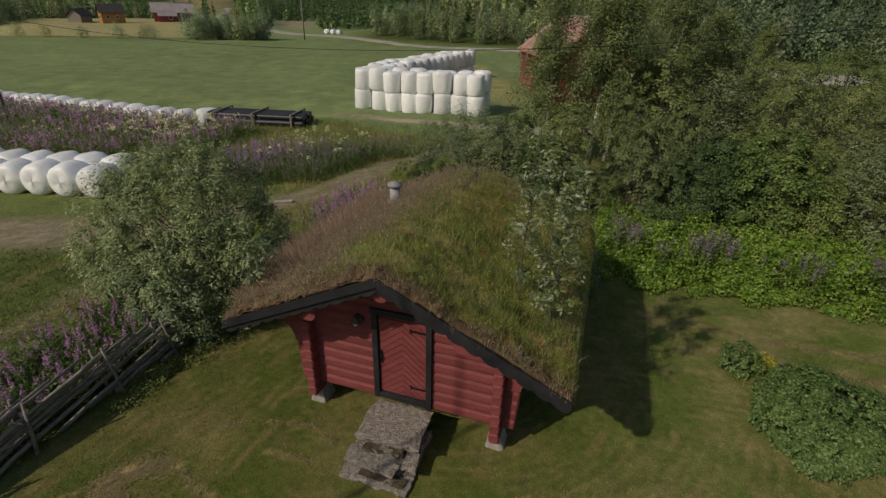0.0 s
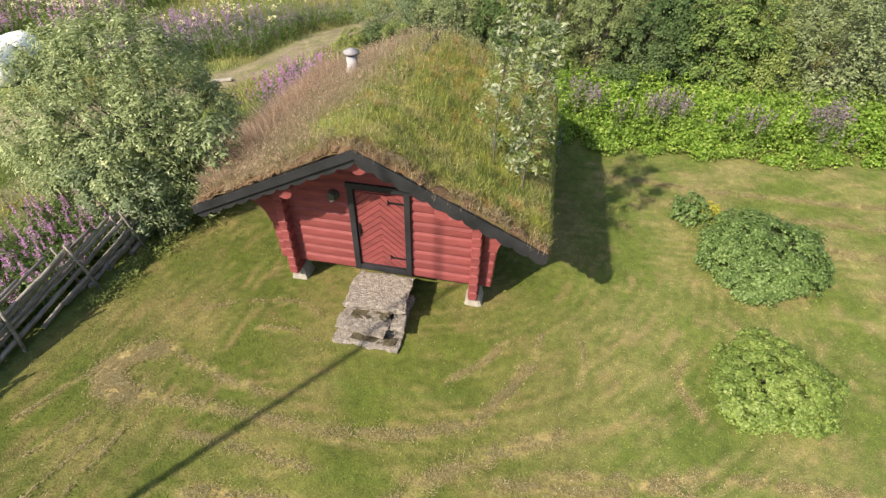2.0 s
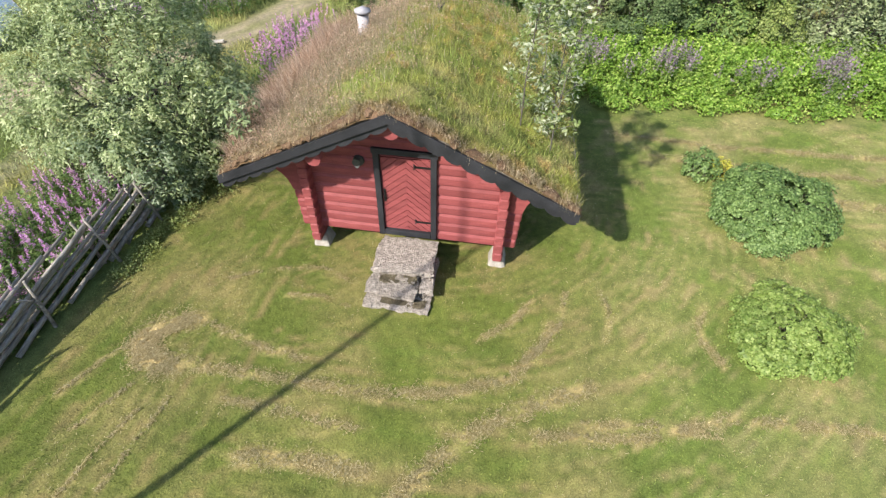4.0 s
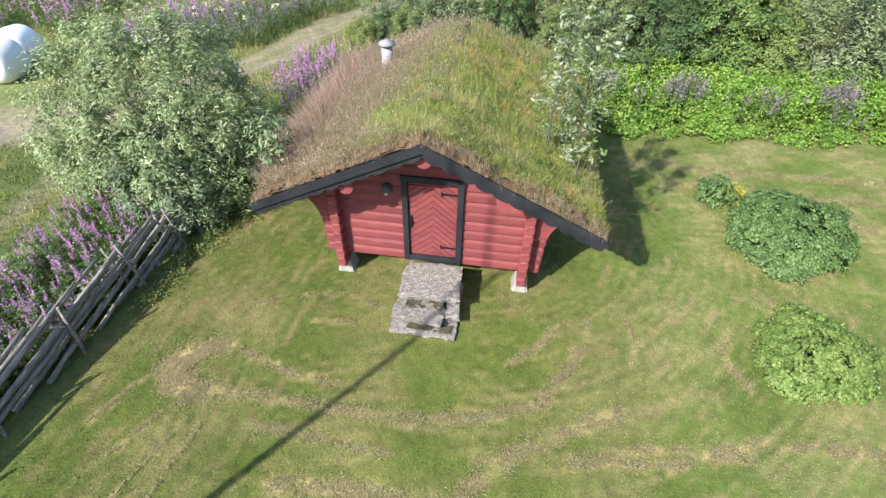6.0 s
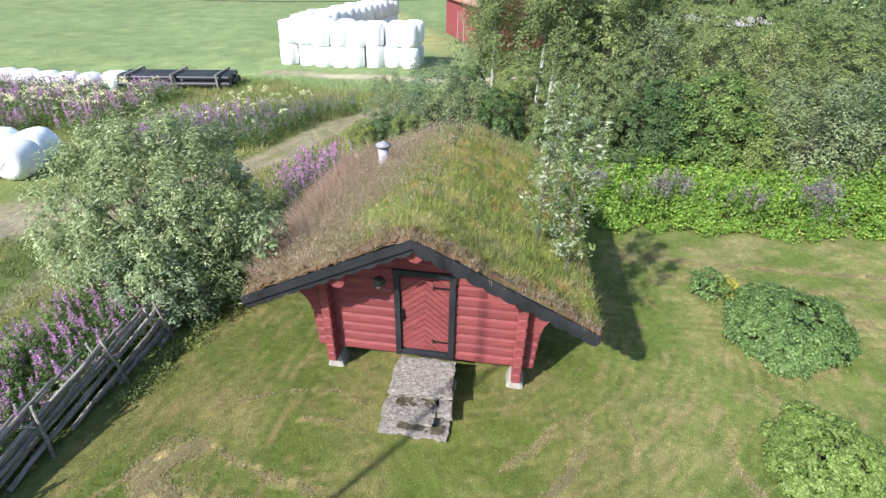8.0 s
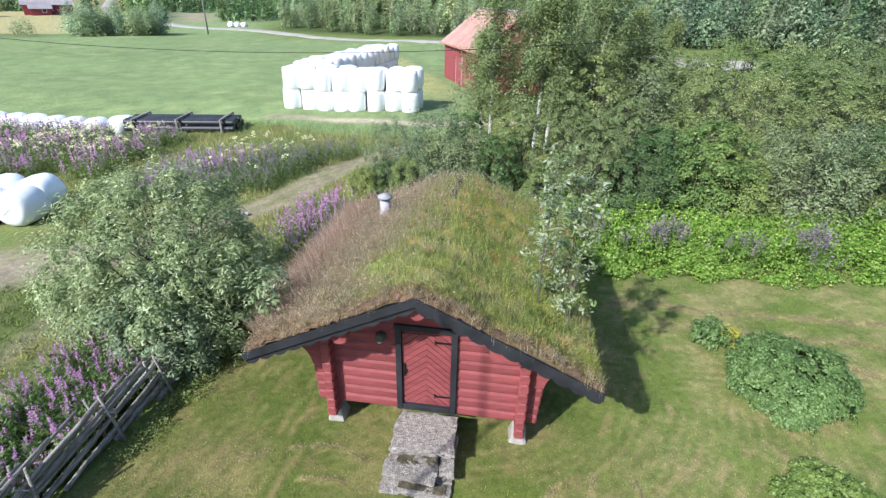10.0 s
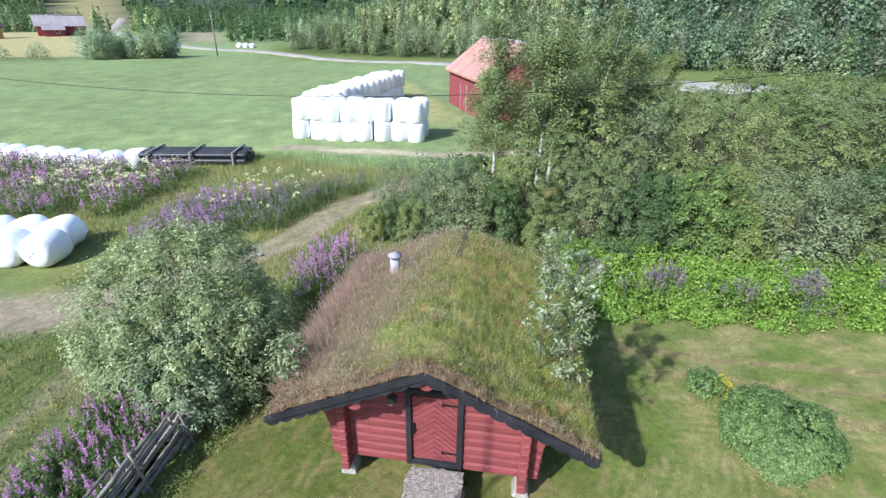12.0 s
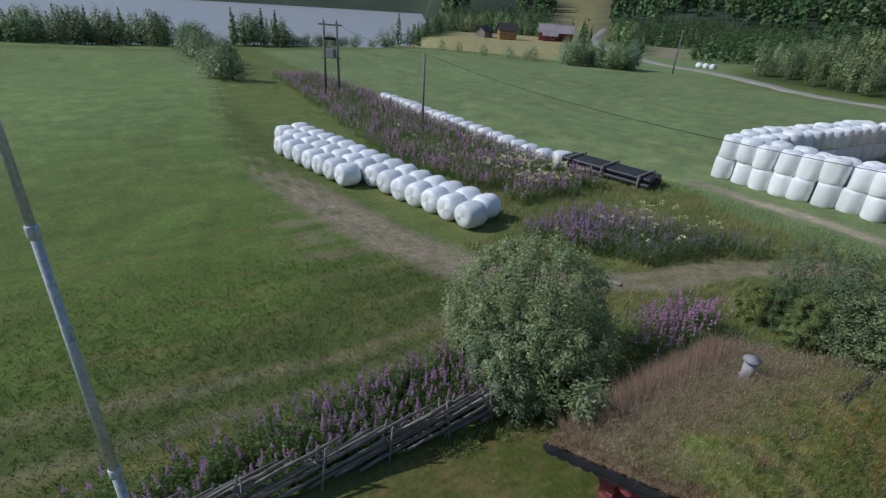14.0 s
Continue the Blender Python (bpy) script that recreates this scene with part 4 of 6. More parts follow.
dx, y = s * (EAVE_HALF - 0.05 + rs.normal(0, 0.04, 1900)), rs.uniform(ROOF_Y0 + 0.1, ROOF_Y1, 1900)
v, f = blades_np(np.c_[dx, y - WALL_Y, roof_z(dx, y) + 0.03], rs.uniform(0.05, 0.19, 1900), 0.006, rs, 1.2)
tagged(part("eaves_grass", mesh_of("eaves_grass", v, f, TURF_GREEN), None, roof), kind="stuff")

# dry grass hanging over the boards
n = 3200
dx = rs.uniform(-EAVE_HALF, EAVE_HALF, n)
dx = dx[rs.uniform(0, 1, n) < np.clip(0.5 + 0.7 * wave(dx, 0 * dx, 0.5, 59), 0.05, 1) * np.where(dx > 0, 0.5, 1.0)]
n = len(dx)
y = np.full(n, ROOF_Y0 + TURF_EDGE - 0.01) + np.abs(rs.normal(0, 0.05, n))
v, f = blades_np(np.c_[dx, y - WALL_Y, turf_top(dx, y + 0.06) - 0.02], rs.uniform(0.05, 0.11, n), 0.006, rs, 0.8)
tip = v.reshape(-1, 5, 3)
drop = rs.uniform(0.4, 1.2, n)[:, None]
tip[:, 2:, 1] -= drop * np.array([[0.05, 0.05, 0.12]])
tip[:, 2:, 2] -= drop * np.array([[0.02, 0.02, 0.12]])
tagged(part("hanging_grass", mesh_of("hanging_grass", tip.reshape(-1, 3), f, DRY), None, roof), kind="stuff")
# clods of sod along the gable edge
sr = random.Random(9)
for q in range(46):
    dx = -EAVE_HALF + 0.1 + (2 * EAVE_HALF - 0.2) * (q + sr.uniform(-0.35, 0.35)) / 45
    if dx > 0.4 and q % 3:
        continue
    bm = bmesh.new()
    bmesh.ops.create_icosphere(bm, subdivisions=2, radius=1.0)
    w_, h_ = sr.uniform(0.07, 0.17), sr.uniform(0.035, 0.07)
    for v in bm.verts:
        n_ = noise.noise(v.co * 1.6 + Vector((q * 3.1, 0, 0)))
        v.co = Vector((v.co.x * w_, v.co.y * 0.09, v.co.z * h_)) * (1 + 0.45 * n_)
    ob = part("sod", bm, SOIL, roof, "reddish brown clod of turf soil")
    ob.matrix_basis = pose(dx, ROOF_Y0 + TURF_EDGE + 0.04 - WALL_Y, float(turf_top(dx, ROOF_Y0 + 0.3)) - 0.05, 0, math.degrees(math.atan(SLOPE)) * (1 if dx > 0 else -1), sr.uniform(-15, 15))

# tall strands that lean out over the western eaves
n = 5200
dx, y = -EAVE_HALF - 0.05 + np.abs(rs.normal(0, 0.28, n)), rs.uniform(ROOF_Y0 + 0.35, ROOF_Y1, n)
v, f = blades_np(np.c_[dx, y - WALL_Y, turf_top(np.maximum(dx, -EAVE_HALF + 0.1), y) - 0.02], rs.uniform(0.2, 0.5, n) * step(-0.2, 1.2, y - ROOF_Y0), 0.008, rs, 0.5)
tip = v.reshape(-1, 5, 3)
tip[:, 2:, 0] -= (rs.uniform(0.0, 0.22, n)[:, None]) * np.array([[0.4, 0.4, 1.0]])
tagged(part("leaning_grass", mesh_of("leaning_grass", tip.reshape(-1, 3), f, PINK_GRASS), None, roof), kind="stuff")

# stove pipe
stove_pipe = thing("stove_pipe", "grey metal stove pipe with a round cap on the turf roof", "chimney", at=(-3.65, 8.37, 2.3))
part("pipe", tube_bm([(0, 0, 0), (0, 0, 0.62)], [0.105, 0.105], 18), GALV, stove_pipe)
part("collar", tube_bm([(0, 0, 0.3), (0, 0, 0.36)], [0.12, 0.11], 18), GALV, stove_pipe)
part("cap", tube_bm([(0, 0, 0.66), (0, 0, 0.7), (0, 0, 0.76)], [0.15, 0.15, 0.02], 18), GALV, stove_pipe, "flat conical metal cap")
part("strut", tube_bm([(0.07, 0, 0.6), (0.07, 0, 0.7)], [0.008] * 2, 6), GALV, stove_pipe)


# ---- stone steps ----
def slab_bm(corners, z0, z1, seed):
    """A rough slab on four plan corners: split sides, worn edges, pitted top."""
    bm = bmesh.new()
    bmesh.ops.create_cube(bm, size=1.0)
    bmesh.ops.subdivide_edges(bm, edges=bm.edges, cuts=15, use_grid_fill=True)
    mid_x, mid_y = sum(q[0] for q in corners) / 4, sum(q[1] for q in corners) / 4
    (ax, ay), (bx, by), (cx, cy), (dx_, dy_) = corners
    for v in bm.verts:
        u, t, h = v.co.x + 0.5, v.co.y + 0.5, v.co.z + 0.5
        edge = min(u, 1 - u, t, 1 - t)
        x = (1 - u) * (1 - t) * ax + u * (1 - t) * bx + u * t * cx + (1 - u) * t * dx_
        y = (1 - u) * (1 - t) * ay + u * (1 - t) * by + u * t * cy + (1 - u) * t * dy_
        p = Vector((x, y, z0 + h * (z1 - z0)))
        q = p * 5 + Vector((seed * 7.3, 0, 0))
        big, fine = noise.noise_vector(q * 0.6), noise.noise_vector(q * 2.6)
        amp = 0.05 if edge < 0.01 else 0.012
        under = 0.11 * max(0.0, 0.75 - h)
        p += Vector((mid_x - x, mid_y - y, 0)).normalized() * under * (1 if edge < 0.01 else 0)
        p += Vector((big.x * amp, big.y * amp, big.z * 0.014)) + fine * (0.03 if edge < 0.01 else 0.012) + noise.noise_vector(q * 7.0) * (0.014 if edge < 0.08 else 0.006)
        if edge < 0.01 and h > 0.93:
            p.z -= 0.014
        v.co = p
    return bm


steps = thing("stone_steps", "lichen-grey steps of stacked rough slabs before the door", "steps", at=(0, 0, 0))
for seed, (outline, z0, z1) in enumerate((
        ([(-2.76, 4.04), (-1.72, 4.02), (-1.7, 5.2), (-2.7, 5.25)], -0.08, 0.07),
        ([(-2.73, 4.17), (-1.95, 4.13), (-1.95, 4.95), (-2.7, 5.0)], 0.115, 0.235),
        ([(-2.6, 4.3), (-1.8, 4.28), (-1.8, 5.1), (-2.6, 5.1)], 0.06, 0.12),
        ([(-1.92, 4.3), (-1.68, 4.28), (-1.68, 5.1), (-1.9, 5.1)], 0.12, 0.24),
        ([(-2.6, 4.62), (-2.1, 4.6), (-2.1, 5.1), (-2.6, 5.1)], 0.235, 0.335),
        ([(-1.98, 4.6), (-1.8, 4.6), (-1.8, 5.1), (-1.98, 5.1)], 0.24, 0.335),
        ([(-2.74, 4.46), (-1.69, 4.5), (-1.74, 5.27), (-2.68, 5.28)], 0.325, 0.46))):
    part("slab", slab_bm(outline, z0, z1, seed + 3), STONE, steps)
# ledge moss and soil; its dark colour also paints the recess shade
for outline, z0, z1 in (([(-2.6, 4.42), (-2.25, 4.4), (-2.2, 4.6), (-2.6, 4.62)], 0.2, 0.244), ([(-2.2, 4.44), (-1.98, 4.42), (-1.98, 4.6), (-2.2, 4.6)], 0.2, 0.242),
                        ([(-2.5, 4.12), (-2.0, 4.1), (-2.0, 4.24), (-2.5, 4.25)], 0.03, 0.082), ([(-1.95, 4.1), (-1.76, 4.1), (-1.76, 4.28), (-1.95, 4.28)], 0.03, 0.084)):
    part("moss", slab_bm(outline, z0, z1, 21 + int(abs(outline[0][0]) * 50)), RECESS_MOSS, steps, "moss and soil on the ledges, darkened for the shade of the recesses")

# ---- fence of slanting rails ----
fence = thing("rail_fence", "weathered grey fence of slanting split rails and paired stakes", "fence", at=(-7.6, 0, 0), turn=-5.0)
fr = random.Random(4)
RAIL_LONG, RAIL_TILT, FENCE_END = 4.1, 11.2, 6.05
rail_meshes = []
for _ in range(7):
    pts = [(fr.uniform(-0.02, 0.02), RAIL_LONG * q / 7, fr.uniform(-0.022, 0.022)) for q in range(8)]
    rail_meshes.append(tube_bm(pts, [q * fr.uniform(0.85, 1.12) for q in (0.043, 0.042, 0.04, 0.038, 0.036, 0.034, 0.031, 0.028)], 7))
for q in range(29):
    y = -8.0 + q * 0.47 + fr.uniform(-0.09, 0.09)
    data = rail_meshes[q % 7]
    ob = part("rail", data, GREY_WOOD, fence)
    if not isinstance(data, bpy.types.Mesh):
        rail_meshes[q % 7] = ob.data
    m = pose(0.03 * (-1) ** q + fr.uniform(-0.02, 0.02), y, 0.06 + fr.uniform(0, 0.04), RAIL_TILT + fr.uniform(-0.9, 0.9), 0, 1.6 + fr.uniform(-0.5, 0.5))
    if y + RAIL_LONG > FENCE_END + 0.4:
        m = m @ Matrix.Diagonal((1, (FENCE_END + fr.uniform(0.1, 0.4) - y) / RAIL_LONG, 1, 1))
    ob.matrix_basis = m
post_mesh = None
for y in (-6.8, -5.4, -4.0, -2.6, -1.25, 0.1, 1.5, 2.87, 4.3, 5.42):
    for s_ in (-1, 1):
        if post_mesh is None:
            ob = part("stake", tube_bm([(0, 0, -0.2), (0.006, 0.01, 0.5), (0.0, 0.0, 0.99)], [0.03, 0.028, 0.02], 7), GREY_WOOD, fence)
            post_mesh = ob.data
        else:
            ob = part("stake", post_mesh, None, fence)
        ob.matrix_basis = pose(0.0 + s_ * 0.11, y + s_ * 0.05, fr.uniform(-0.12, 0.02), fr.uniform(-5, 5), -9 + fr.uniform(-2, 2), fr.uniform(0, 360))
    part("binding", tube_bm([(-0.14, y - 0.06, 0.62), (0.0, y, 0.66), (0.12, y + 0.06, 0.62)], [0.016] * 3, 6), GREY_WOOD, fence, "twisted withy binding")

# ---- tall pole beside the lawn ----
flagpole = thing("flagpole", "tall worn white pole in jointed sections", "pole", at=(-6.04, -1.16, 0), turn=0)
for q in range(4):
    z0, z1 = max(0.0, 0.7 + 2.9 * (q - 1)), 0.7 + 2.9 * q
    r0, r1 = 0.066 - 0.0043 * z0, 0.066 - 0.0043 * z1
    part("section", tube_bm([(0, 0, z0), (0, 0, z1)], [r0, r1], 14), POLE_PAINT, flagpole)
    part("joint", tube_bm([(0, 0, z1 - 0.07), (0, 0, z1 - 0.06), (0, 0, z1 + 0.05), (0, 0, z1 + 0.06)], [r1 + 0.003, r1 + 0.014, r1 + 0.014, r1 + 0.003], 14), POLE_PAINT, flagpole)


# ---- wrapped bales ----
def bale_mesh(seed, tall=1.24, rad=0.65, square=False):
    """A bale in film: a drum with soft shoulders, flats and creases, axis along x."""
    r = np.random.default_rng(seed)
    prof = [(-0.5, 0.0), (-0.5, 0.45), (-0.475, 0.72), (-0.42, 0.88), (-0.31, 0.97), (-0.1, 1.01), (0.1, 1.01), (0.31, 0.97), (0.42, 0.88), (0.475, 0.72), (0.5, 0.45), (0.5, 0.0)]
    if square:
        prof = [(-0.52, 0.0), (-0.51, 0.45), (-0.485, 0.76), (-0.44, 0.9), (-0.36, 0.97), (-0.1, 1.0), (0.1, 1.01), (0.36, 0.98), (0.44, 0.91), (0.485, 0.77), (0.51, 0.45), (0.53, 0.0)]
    segs = 28
    v = []
    ang = np.linspace(0, 2 * np.pi, segs, endpoint=False)
    p1, p2 = r.uniform(0, 6, 2)
    for x, q in prof:
        wob = 1 + 0.025 * np.sin(2 * ang + p1) + 0.018 * np.sin(5 * ang + p2 + 4 * x) + 0.012 * np.sin(11 * ang + 9 * x + p1)
        ry, rz = rad * q * wob * np.cos(ang), rad * q * wob * np.sin(ang)
        rz = np.maximum(rz, -rad * 0.88)
        xx = x * tall * (1 + 0.03 * np.sin(3 * ang + p2)) + 0 * ang
        v.append(np.c_[xx, ry, rz])
    v = np.concatenate(v)
    i, k = np.meshgrid(np.arange(len(prof) - 1), np.arange(segs), indexing="ij")
    a, b2 = i * segs + k, i * segs + (k + 1) % segs
    return mesh_of("film", v, np.stack([a, a + segs, b2 + segs, b2], -1).reshape(-1, 4), WRAP, None, True)


bales = []
for seed in range(7):
    ob = new("wrapped_bale", bale_mesh(seed + 30, square=seed > 3))
    tagged(ob, "round hay bale wrapped in shiny white plastic film", "hay bale")
    bales.append(ob)
used = [False] * 7
br = random.Random(12)


def set_bale(x, y, z, turn, up=False, group="", label="", scale=1.0):
    q = br.randrange(4, 7) if up else br.randrange(4)
    m = pose(x, y, z + (0.66 if up else 0.57), 0 if up else br.uniform(-12, 12), 90 + br.uniform(-3, 3) if up else 0, turn + br.uniform(-7, 7)) @ Matrix.Diagonal((scale * (1.08 if up else 1.0), scale * (0.93 if up else 1.0), scale * (0.93 if up else 1.0), 1))
    ob = bales[q] if not used[q] else copy_thing(bales[q], m)
    used[q] = True
    ob.matrix_basis = m
    tagged(ob, label, "", group)


LINE = Vector((-17.2, -2.75)).normalized()   # the near line of bales runs this way
turn = math.degrees(math.atan2(LINE.y, LINE.x)) + 90
lab = "round hay bale in white film, lying in line beside a track"
for q in range(16):
    for row in range(2):
        p = Vector((-16.45, 11.85)) + LINE * (1.13 * q + 0.05 * br.random() + 0.3 * row) + Vector((-LINE.y, LINE.x)) * (-1.24 * row)
        set_bale(p.x, p.y, on_ground(p.x, p.y) - 0.03, turn, False, "bales lying beside the track", lab, 0.92)
for q in range(7):
    p = Vector((-16.45, 11.85)) + LINE * (7.7 + 1.13 * q) - Vector((-LINE.y, LINE.x)) * -1.24
    set_bale(p.x, p.y, on_ground(p.x, p.y) - 0.03, turn, False, "bales lying beside the track", lab, 0.92)
lab = "round hay bale in white film, in line at the field edge"
for q in range(19):
    x, y = -23.6 - 1.22 * q, 23.1 + 0.12 * br.random()
    set_bale(x, y, on_ground(x, y), 90, False, "bales in a line behind the flowers", lab)
set_bale(-22.6, 23.9, on_ground(-22.6, 23.9), 60, False, "bales in a line behind the flowers", lab)
lab = "hay bale in white film, lying on the far meadow"
for q in range(3):
    x, y = -63.8 + 1.4 * q, 109.0 + 0.3 * q
    set_bale(x, y, on_ground(x, y) - 0.1, 80, False, "bales on the far meadow", lab, 0.9)
lab = "hay bale in white film, standing on end in a stack"
for row in range(2):
    for q in range(8):
        x, y = -15.85 + 1.13 * q + br.uniform(-0.07, 0.07), 31.2 + 0.06 * q + 1.25 * row + br.uniform(-0.12, 0.12)
        grow = br.uniform(0.98, 1.08)
        for lay in range(2):
            set_bale(x + br.uniform(-0.07, 0.07), y + br.uniform(-0.06, 0.06), on_ground(x, y) - 0.08 + (1.24 * grow + br.uniform(-0.03, 0.06)) * lay, br.uniform(0, 90), True, "stacked bales", lab, grow)
for q in range(13):
    for col in range(2):
        for lay in range(2):
            x, y = -16.2 + 1.27 * col + 0.12 * q * 1.1 + br.uniform(-0.05, 0.05), 33.9 + 1.27 * q
            set_bale(x, y, on_ground(x, y) - 0.05 + 1.27 * lay + br.uniform(-0.03, 0.1) * lay, br.uniform(0, 90), True, "stacked bales", lab, br.uniform(0.96, 1.06))

# ---- loose board by the track ----
board = part("loose_plank", box_bm(-0.32, 0.32, -0.08, 0.08, 0.0, 0.05, 0.006), PALE_STONE, None)
board.matrix_basis = pose(-9.95, 13.2, on_ground(-9.95, 13.2) + 0.02, 0, -4, 20)
tagged(board, "short pale plank lying on the grass beside the track", "plank")

# ---- bundle of drain pipes ----
bundle = thing("pipe_bundle", "bundle of black ribbed plastic drain pipes in wooden cradles", "pipes", at=(-22.05, 23.9, on_ground(-19, 24.5)), turn=11)
prof = []
for q in range(90):
    prof.append((q * 0.065, 0.158 if q % 2 else 0.15))
pipe_mesh = part("pipe", tube_bm([(x, 0, 0) for x, _ in prof], [r for _, r in prof], 14), PIPE, bundle).data
first = bundle.children[0]
spots = [(row, q) for row in range(2) for q in range(6 - row)]
for row, q in spots:
    ob = first if (row, q) == (0, 0) else part("pipe", pipe_mesh, None, bundle)
    ob.location = (br.uniform(-0.06, 0.06), -0.85 + 0.33 * q + 0.165 * row, 0.26 + 0.285 * row)
for x in (0.6, 2.9, 5.2):
    part("cradle", box_bm(x - 0.05, x + 0.05, -1.1, 1.1, 0.0, 0.1, 0.006), GREY_WOOD, bundle)
    part("top_batten", box_bm(x - 0.05, x + 0.05, -1.05, 1.05, 0.71, 0.79, 0.006), GREY_WOOD, bundle)
    for s in (-1.05, 1.05):
        part("upright", box_bm(x - 0.045, x + 0.045, s - 0.045, s + 0.045, 0.1, 0.76, 0.006), GREY_WOOD, bundle)

# ---- poles and wires ----
pole_z = on_ground(-31.6, 18.7)
pole = thing("utility_pole", "slim weathered wooden pole leaning among flowers", "utility pole", at=(-31.6, 18.7, pole_z))
part("shaft", tube_bm([(0, 0, -0.3), (-0.05, 0.02, 2.8), (-0.12, 0.05, 5.6)], [0.1, 0.085, 0.065], 10), POLE_WOOD, pole)
part("insulator", tube_bm([(-0.12, 0.05, 5.6), (-0.12, 0.05, 5.75)], [0.035, 0.03], 8), GALV, pole)
hz = on_ground(-48.8, 18.9)
hpole = thing("transformer_pole", "pair of wooden power poles carrying a grey transformer", "utility pole", at=(-48.8, 18.9, hz), turn=38)
for s in (-0.75, 0.75):
    part("shaft", tube_bm([(s, 0, -0.3), (s * 0.9, 0, 6.7)], [0.14, 0.1], 10), POLE_WOOD, hpole)
    part("insulator", tube_bm([(s * 0.9, 0, 6.7), (s * 0.9, 0, 6.95)], [0.05, 0.04], 8), GALV, hpole)
part("cross_arm", box_bm(-1.25, 1.25, -0.06, 0.06, 6.35, 6.5, 0.01), POLE_WOOD, hpole)
part("platform", box_bm(-0.85, 0.85, -0.35, 0.35, 3.5, 3.6, 0.01), POLE_WOOD, hpole)
bm = box_bm(-0.4, 0.4, -0.3, 0.3, 3.6, 4.3, 0.04)
part("transformer", bm, GALV, hpole, "grey transformer tank")
for s in (-0.3, 0, 0.3):
    part("bushing", tube_bm([(s, 0, 4.3), (s, 0, 4.6)], [0.05, 0.03], 8), GALV, hpole)
bm = box_bm(-0.55, 0.55, -0.2, 0.2, 5.1, 5.35, 0.02)
part("switch_gear", bm, IRON, hpole)


def wire(a, c, sag, name="overhead_wire"):
    pts = []
    for q in range(41):
        t = q / 40
        p = Vector(a).lerp(Vector(c), t)
        p.z -= 4 * sag * t * (1 - t)
        pts.append(p)
    ob = part(name, tube_bm(pts, [0.011] * 41, 5), IRON, None)
    return tagged(ob, "thin dark overhead wire strung between poles", "wire")


wire((-31.72, 18.75, pole_z + 5.7), (22, 18, 8.5), 2.2)
wire((-31.72, 18.75, pole_z + 5.7), (-48.2, 19.4, hz + 6.5), 0.4)


rz = on_ground(-55.5, 86.5)
rpole = thing("utility_pole", "wooden power pole standing beside the gravel road", "utility pole", at=(-55.5, 86.5, rz))
part("shaft", tube_bm([(0, 0, -0.3), (0.03, 0, 7.2)], [0.13, 0.09], 8), POLE_WOOD, rpole)
part("insulator", tube_bm([(0.03, 0, 7.2), (0.03, 0, 7.4)], [0.04, 0.03], 8), GALV, rpole)

# ---- red barn by the road ----
def roofed_house(name, label, at, turn, wide, long, eave, ridge, wall_mat, roof_mat, over=0.4, windows=(), door=None, ribs=0, group="", rib_mat=None):
    """A gabled building, long along its own y; windows: (side, along, height, width, tall)."""
    h = thing(name, label, "building", group, at=at, turn=turn)
    w, t = wide / 2, 0.16
    for s in (-1, 1):
        part("wall", box_bm(min(s * w, s * (w - t)), max(s * w, s * (w - t)), 0, long, -1.0, eave), wall_mat, h)
    for y0 in (0.0, long - t):
        g = [(-w + t, -1.0), (w - t, -1.0), (w - t, eave), (0, ridge - 0.1), (-w + t, eave)]
        part("wall", prism_bm(g, t, Matrix.Translation((0, y0, 0))), wall_mat, h)
    rf = None
    k = (ridge - eave) / w
    for s in (-1, 1):
        e = w + over
        g = [(0, ridge), (s * e, ridge - k * e), (s * e, ridge - k * e + 0.12), (0, ridge + 0.12)]
        rf = part("roof", prism_bm(g, long + 2 * over, Matrix.Translation((0, -over, 0))), roof_mat, h)
        for q in range(ribs):
            y0 = -over + (long + 2 * over) * (q + 0.5) / ribs
            g2 = [(0, ridge + 0.124), (s * e, ridge - k * e + 0.124), (s * e, ridge - k * e + 0.17), (0, ridge + 0.17)]
            part("rib", prism_bm(g2, 0.09, Matrix.Translation((0, y0, 0))), rib_mat or roof_mat, rf)
    if ribs:
        part("ridge_cap", tube_bm([(0, -over - 0.02, ridge + 0.12), (0, long + over + 0.02, ridge + 0.12)], [0.13, 0.13], 8), ROOF_PALE, rf)
    for side, u, z, ww, tt in windows:
        m = Matrix.Translation((side * (w + 0.02), u, z)) @ pose(0, 0, 0, 0, 0, 90 * side) if side else Matrix.Translation((u, -0.02, z))
        win = part("window", box_bm(-ww / 2, ww / 2, -0.03, 0.03, -tt / 2, tt / 2, 0.0, m), WHITE, h)
        part("pane", box_bm(-ww / 2 + 0.08, ww / 2 - 0.08, -0.045, 0.045, -tt / 2 + 0.08, tt / 2 - 0.08, 0.0, m), GLASS, win)
    if door:
        side, u, ww, tt = door
        m = Matrix.Translation((side * (w + 0.03), u, 0)) @ pose(0, 0, 0, 0, 0, 90 * side) if side else Matrix.Translation((u, -0.03, 0))
        dr = part("door", box_bm(-ww / 2, ww / 2, -0.03, 0.03, 0, tt, 0.0, m), wall_mat, h)
        for s in (-1, 1):
            part("door_trim", box_bm(s * ww / 2 - 0.05, s * ww / 2 + 0.05, -0.045, 0.045, 0, tt, 0.0, m), ROOF_PALE, dr)
    return h


axis = Vector((0.41, -0.91)).normalized()
perp = Vector((-axis.y, axis.x))
foot = Vector((-8.0, 47.6)) + perp * 3.3 + axis * 9.5
